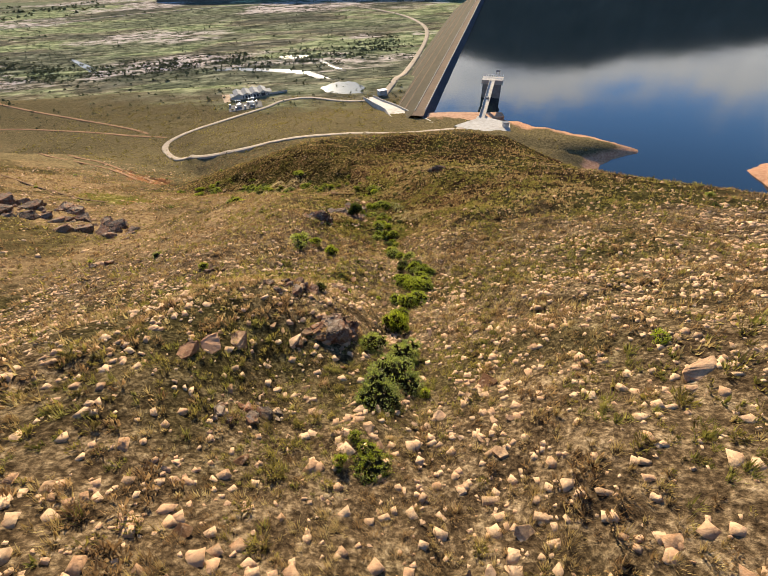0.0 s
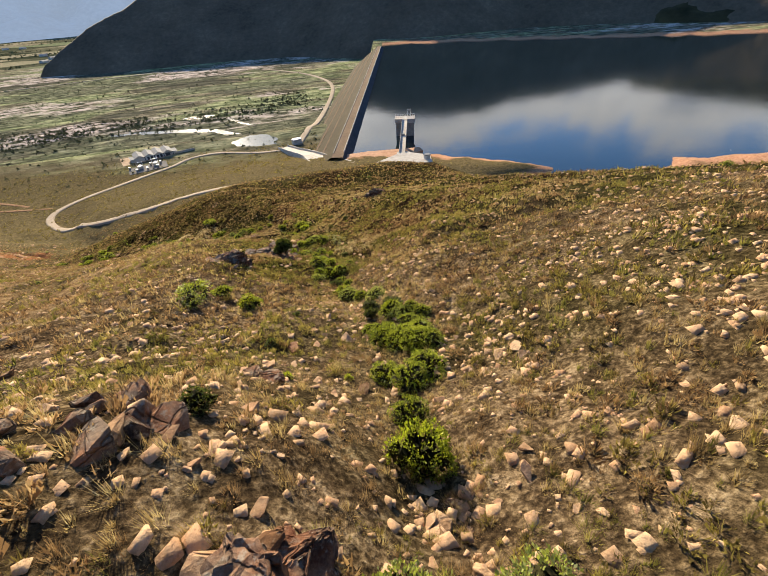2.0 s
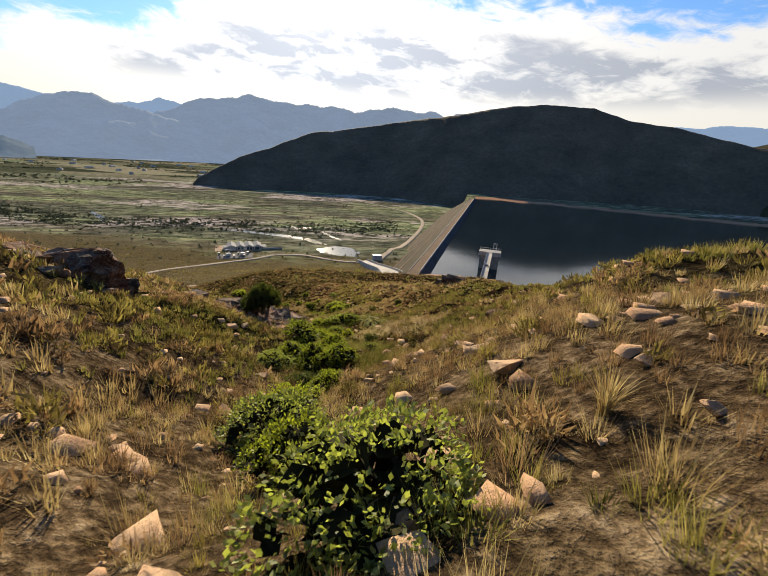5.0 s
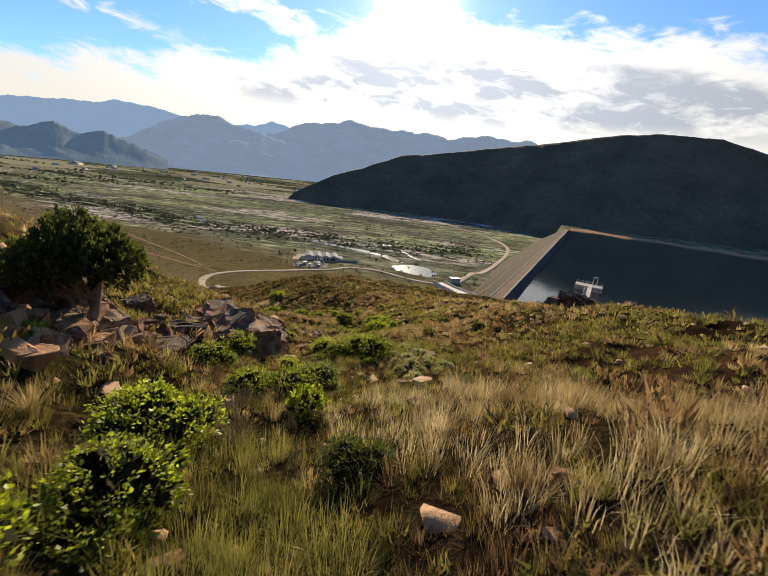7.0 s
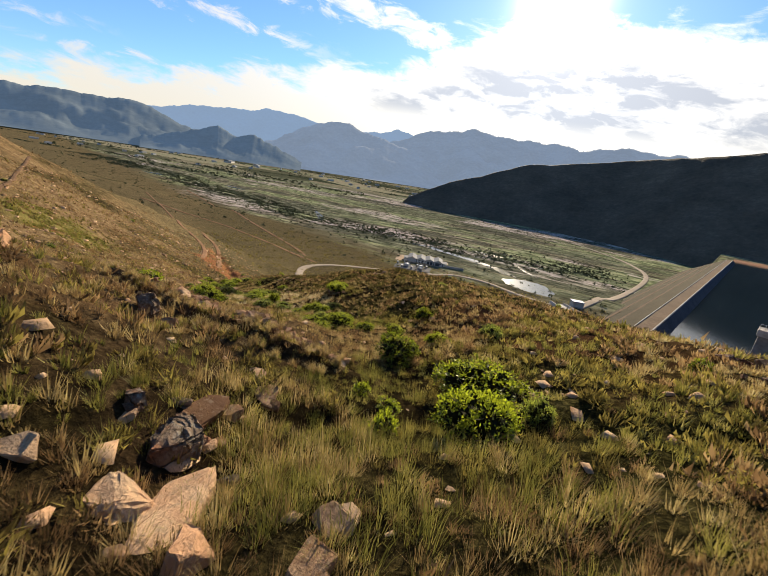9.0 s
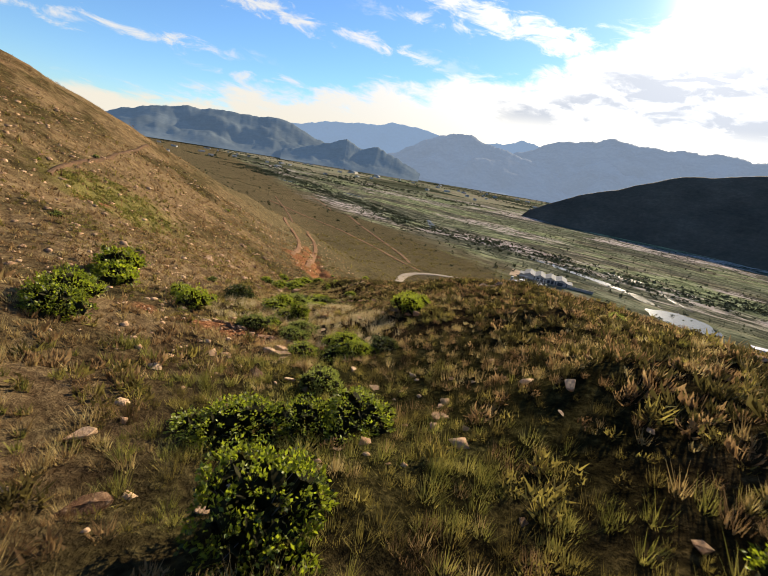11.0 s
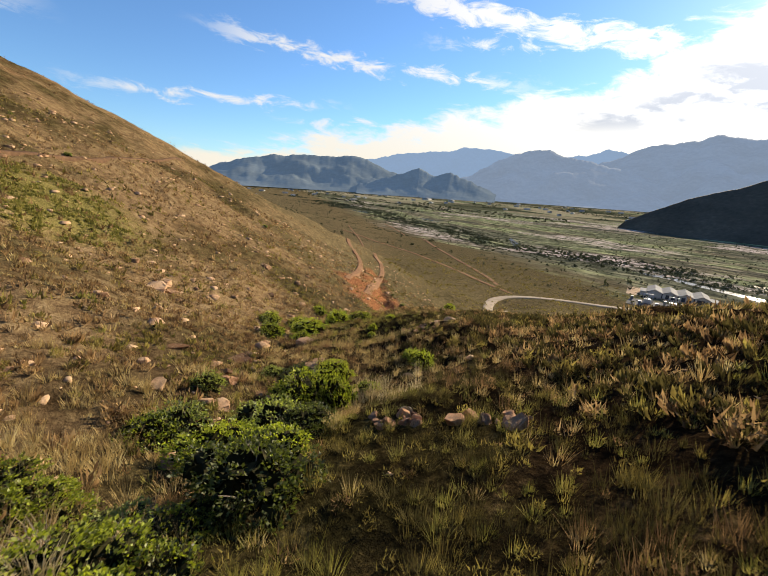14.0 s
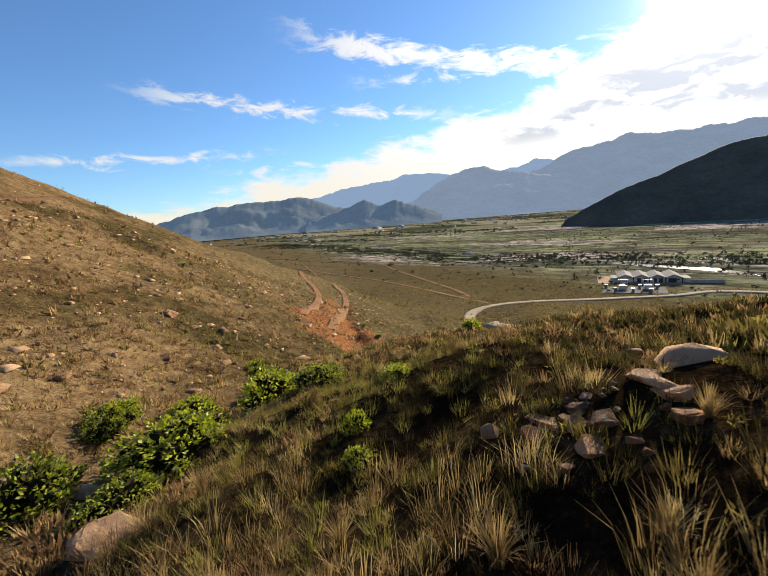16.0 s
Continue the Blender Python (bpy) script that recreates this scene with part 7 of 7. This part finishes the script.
# the chain goes on along the bed where the gully bends, and down past the ruts
THICKET_BUSHES = [(-39.5, 111.2, 1.9, 0.7, "green"), (-37.4, 112.4, 2.1, 0.75, "green"), (-36.4, 113.2, 1.9, 0.8, "green"), (-37.6, 114.5, 1.8, 0.75, "dark"), (-36.4, 109.6, 1.6, 0.6, "green"), (-35.2, 110.4, 1.5, 0.55, "grey"), (-34.6, 111.2, 1.5, 0.55, "green"), (-37.3, 109.0, 1.4, 0.6, "green"), (-33.6, 110.9, 1.2, 0.6, "green"),
    (1.8, 30.2, 2.0, 0.8, "green"), (2.4, 28.5, 2.4, 0.75, "green"), (3.2, 27.4, 2.3, 0.75, "green"), (3.5, 29.0, 1.9, 0.75, "green"), (3.5, 31.6, 1.9, 0.75, "grey"), (3.2, 33.4, 1.9, 0.7, "dark"), (1.9, 34.4, 1.5, 0.8, "dark"),
    (-20.7, 99.7, 1.9, 0.65, "green"), (-19.8, 100.6, 2.1, 0.65, "green"), (-19.2, 101.6, 2.0, 0.65, "green"), (-18.9, 102.7, 1.5, 0.65, "dark"), (-43.9, 116.9, 2.0, 0.6, "dark"), (-24.3, 101.7, 2.1, 0.6, "grey"), (-24.9, 102.9, 1.6, 0.6, "grey"), (-25.9, 101.3, 1.5, 0.6, "green"), (-23.7, 109.9, 2.4, 0.85, "green"), (-22.6, 109.7, 2.2, 0.8, "green"), (-24.7, 111.1, 1.7, 0.8, "green"), (-31.0, 104.7, 2.2, 0.7, "green"), (-28.9, 104.3, 1.9, 0.6, "green"), (-35.2, 106.3, 2.0, 0.6, "green"), (-34.0, 109.9, 2.2, 0.6, "green"), (-15.2, 94.1, 2.4, 0.7, "green"), (-14.0, 96.4, 2.2, 0.7, "green"),
    (-1.9, 65.6, 1.9, 0.5, "green"), (-2.3, 66.6, 1.5, 0.5, "green"), (-1.2, 66.3, 1.6, 0.5, "grey"), (-0.6, 70.2, 2.2, 0.8, "green"), (1.4, 69.2, 1.9, 0.75, "green"), (-1.0, 64.4, 1.5, 0.55, "green"), (-4.4, 70.7, 1.3, 0.6, "green")]
BED_BUSHES = [(0.8, 22.2, 1.9, 0.9, "green"), (2.0, 38.9, 1.6, 0.9, "green"), (0.9, 43.0, 2.0, 0.85, "green"), (1.8, 44.6, 1.5, 0.9, "green"), (0.7, 46.4, 1.8, 0.85, "dark"), (1.3, 48.0, 1.6, 0.9, "green"), (-1.0, 49.0, 1.6, 0.8, "grey"), (-4.4, 88.4, 1.3, 0.9, "green"), (-14.6, 95.4, 1.8, 0.85, "green"), (-16.8, 97.6, 1.5, 0.9, "grey")]
for spots in (UPPER_BUSHES, BEND_BUSHES, OUTCROP_BUSHES, HOLLOW_BUSHES, PATH_BUSHES, LOWER_BUSHES, THICKET_BUSHES, BED_BUSHES):
    for (x, y, w, h, kind) in spots:
        if w < 3.3:
            bush(x, y, w, kind, h)
        else:
            # the widest are several grown together
            bush(x, y, w * 0.55, kind, h * 1.15)
            bush(x - 0.27 * w, y + 0.1 * w, w * 0.48, kind, h)
            bush(x + 0.27 * w, y - 0.08 * w, w * 0.5, kind, h * 1.1)
# bare dead shrubs among the living
DEAD = [stems_mesh("branches", 600 + i, 46, 0.008, True) for i in range(3)]
for (x, y, w) in ((-1.6, 64.9, 1.5), (-0.9, 65.7, 1.3), (-2.1, 66.1, 1.4), (-0.4, 66.6, 1.3), (0.3, 64.3, 1.2), (-2.6, 64.2, 1.2), (0.9, 57.3, 1.3), (0.2, 58.4, 1.2), (-0.2, 61.2, 1.2), (-23.4, 108.5, 1.3), (-24.0, 109.3, 1.2), (-35.4, 109.8, 1.2), (-34.8, 110.9, 1.1), (-1.1, 12.0, 1.3), (0.6, 13.9, 1.2), (4.0, 27.2, 1.1)):
    ob = thing("dead_shrub", DEAD[int(rng.integers(3))], "bare grey dead shrub with crooked twigs", "shrub", "dead shrubs")
    ob.matrix_world = pose(x, y, float(relief(x, y)) - 0.03, 0, 0, float(rng.uniform(0, 360))) @ Matrix.Diagonal((w, w, w * 0.95, 1))
# silvery shrublets between the great blocks and the shoulder
for (x, y) in ((2.7, 64.7), (3.6, 65.3), (4.0, 63.9), (2.4, 68.4), (3.1, 67.1), (2.8, 66.1), (3.6, 66.7), (2.4, 65.9), (3.3, 63.6), (3.7, 66.0), (3.0, 65.4), (2.2, 67.2), (4.2, 65.0), (3.4, 64.5), (2.9, 67.8)):
    bush(x, y, float(rng.uniform(0.5, 0.8)), "silver", 0.75)
# small bushes dotted over the slopes
bx, by = scatter(1100, -110, 45, 8, 200, 71, lambda x, y: np.where(path_distance(x, y) > 4, 0.11 * patchy(x, y, 72, 20), 0))
for x, y in zip(bx, by):
    bush(float(x), float(y), float(rng.uniform(0.5, 1.3)), ("green", "dark", "grey")[int(rng.integers(3))])

# the tree on the outcrop
tree = tagged(new("tree"), "small dark evergreen tree rooted in a rock outcrop", "tree")
tx, ty = -4.3, 59.5
tz = float(relief(tx, ty)) + 1.0
bm = bmesh.new()
prev = None
for i in range(6):
    t = i / 5
    c = Vector((tx + 0.35 * math.sin(2.2 * t), ty + 0.2 * t, tz - 1.2 + 2.2 * t))
    ring = [bm.verts.new(c + Vector(((0.16 - 0.1 * t) * math.cos(a), (0.16 - 0.1 * t) * math.sin(a), 0))) for a in np.linspace(0, 6.28, 8)[:-1]]
    if prev:
        for a in range(7):
            bm.faces.new((prev[a], prev[(a + 1) % 7], ring[(a + 1) % 7], ring[a]))
    prev = ring
part("trunk", bm, MAT_TWIG, tree, "twisted grey trunk")
crown = part_mesh("crown", foliage_mesh("crown", 333, MAT_LEAF_DARK, 640, 22, 0.027, 16), tree)
crown.matrix_world = pose(tx, ty, tz - 0.1, 0, 0, 40) @ Matrix.Diagonal((2.5, 2.4, 3.6, 1))
crown_heart = part_mesh("inner_growth", inner_mesh("inner_growth", 333, MAT_INNER, 16, 260), tree, "inner leaves coloured near black for the shade within")
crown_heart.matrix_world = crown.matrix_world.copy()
limbs = part_mesh("limb", stems_mesh("limb", 333, 22, 0.02), tree)
limbs.matrix_world = pose(tx, ty, tz - 0.1, 0, 0, 40) @ Matrix.Diagonal((2.3, 2.2, 3.2, 1))

# ---------------------------------------------------------------- trees and reeds of the valley
MAT_VALLEY = plant_material("valley_scrub", [(0.15, (0.027, 0.033, 0.018)), (0.5, (0.075, 0.083, 0.042)), (0.9, (0.180, 0.188, 0.083))], 0.9, 0.1, 0.01)


def clumps(name, x, y, size, tris, seed, mat, label):
    """Rounded leafy clumps, each a heap of small facets, in one mesh."""
    r = np.random.default_rng(seed)
    n = len(x)
    d = r.normal(size=(n, tris, 3))
    d[..., 2] = np.abs(d[..., 2])
    d /= np.linalg.norm(d, axis=2)[..., None]
    c = np.stack([x, y, ground(x, y)], -1)[:, None] + d * size[:, None, None] * np.array([0.5, 0.5, 0.62]) * r.uniform(0.5, 1, (n, tris, 1))
    a, b = r.normal(size=(n, tris, 3)), r.normal(size=(n, tris, 3))
    k = size[:, None, None] * 0.24
    v = np.stack([c + a * k, c + b * k, c - (a + b) * 0.5 * k], 2).reshape(-1, 3)
    return thing(name, mesh_from(name, v, np.arange(len(v)).reshape(-1, 3), mat), label, "scrub", kind="stuff")


def river_band(x, y):
    """High along the wooded river bed across the valley."""
    c = np.interp(x, [-1230, -860, -556, -415, -309, -244, -190, -60, 20, 80], [690, 650, 570, 545, 515, 506, 496, 520, 540, 600])
    return np.exp(-((y - c) / 24) ** 2)


x, y = scatter(110000, -1250, 60, 300, 1000, 81, lambda x, y: 0.025 + 0.05 * np.clip(waves(0.4 * x, y, 50, 82, 3), 0, 1) + 0.55 * river_band(x, y) * np.clip(0.45 + waves(0.35 * x, y, 30, 83, 2), 0, 1))
clumps("valley_scrub", x, y, 0.8 + 2.4 * np.random.default_rng(84).uniform(size=len(x)) ** 2.2, 9, 85, MAT_VALLEY, "dark scrub and reeds over the valley floor")
q_ = np.random.default_rng(95)
x = q_.uniform(-1250, 40, 11000)
y = np.interp(x, [-1230, -860, -556, -415, -309, -244, -190, -60, 20, 80], [690, 650, 570, 545, 515, 506, 496, 520, 540, 600]) + 16 * (x > -200) + q_.normal(size=11000) * 24 + 14 * np.sin(x / 47.0)
keep = waves(0.3 * x, y, 26, 96, 2) > -0.15
clumps("valley_trees", x[keep], y[keep], 1.2 + 2.6 * q_.uniform(size=int(keep.sum())) ** 2, 7, 97, MAT_VALLEY, "dark band of trees and reeds along the river")
x, y = scatter(26000, -230, 25, 195, 340, 86, lambda x, y: 0.5 * patchy(x, y, 87, 18))
clumps("valley_scrub", x, y, 0.4 + 0.9 * np.random.default_rng(88).uniform(size=len(x)) ** 3, 6, 89, MAT_SCRUB, "low scrub on the flats inside the hairpin bend")
x, y = scatter(60000, -900, 60, 290, 900, 98, lambda x, y: 0.30 * np.clip(0.35 + waves(0.4 * x, y, 34, 99, 3), 0, 1))
clumps("valley_scrub", x, y, 0.6 + 1.3 * np.random.default_rng(100).uniform(size=len(x)) ** 2, 4, 101, MAT_VALLEY, "low dark scrub dotted over the valley floor")
# hedgerows and windbreaks between the far fields
q_ = np.random.default_rng(91)
hx, hy = [], []
for k in range(90):
    az, far = radians(q_.uniform(-76, -18)), q_.uniform(1150, 2700)
    cx, cy, a, n = far * math.sin(az), 40 + far * math.cos(az), q_.normal() * 0.25 + (0.0 if k % 4 else 1.3), int(q_.uniform(12, 46))
    t = np.sort(q_.uniform(-0.5, 0.5, n)) * n * 8
    hx.append(cx + t * math.cos(a) + q_.normal(size=n) * 2)
    hy.append(cy + t * math.sin(a) + q_.normal(size=n) * 2)
x, y = np.concatenate(hx), np.concatenate(hy)
clumps("valley_trees", x, y, 3.5 + 5 * q_.uniform(size=len(x)) ** 2, 9, 94, MAT_VALLEY, "rows of dark trees far out between the valley fields")
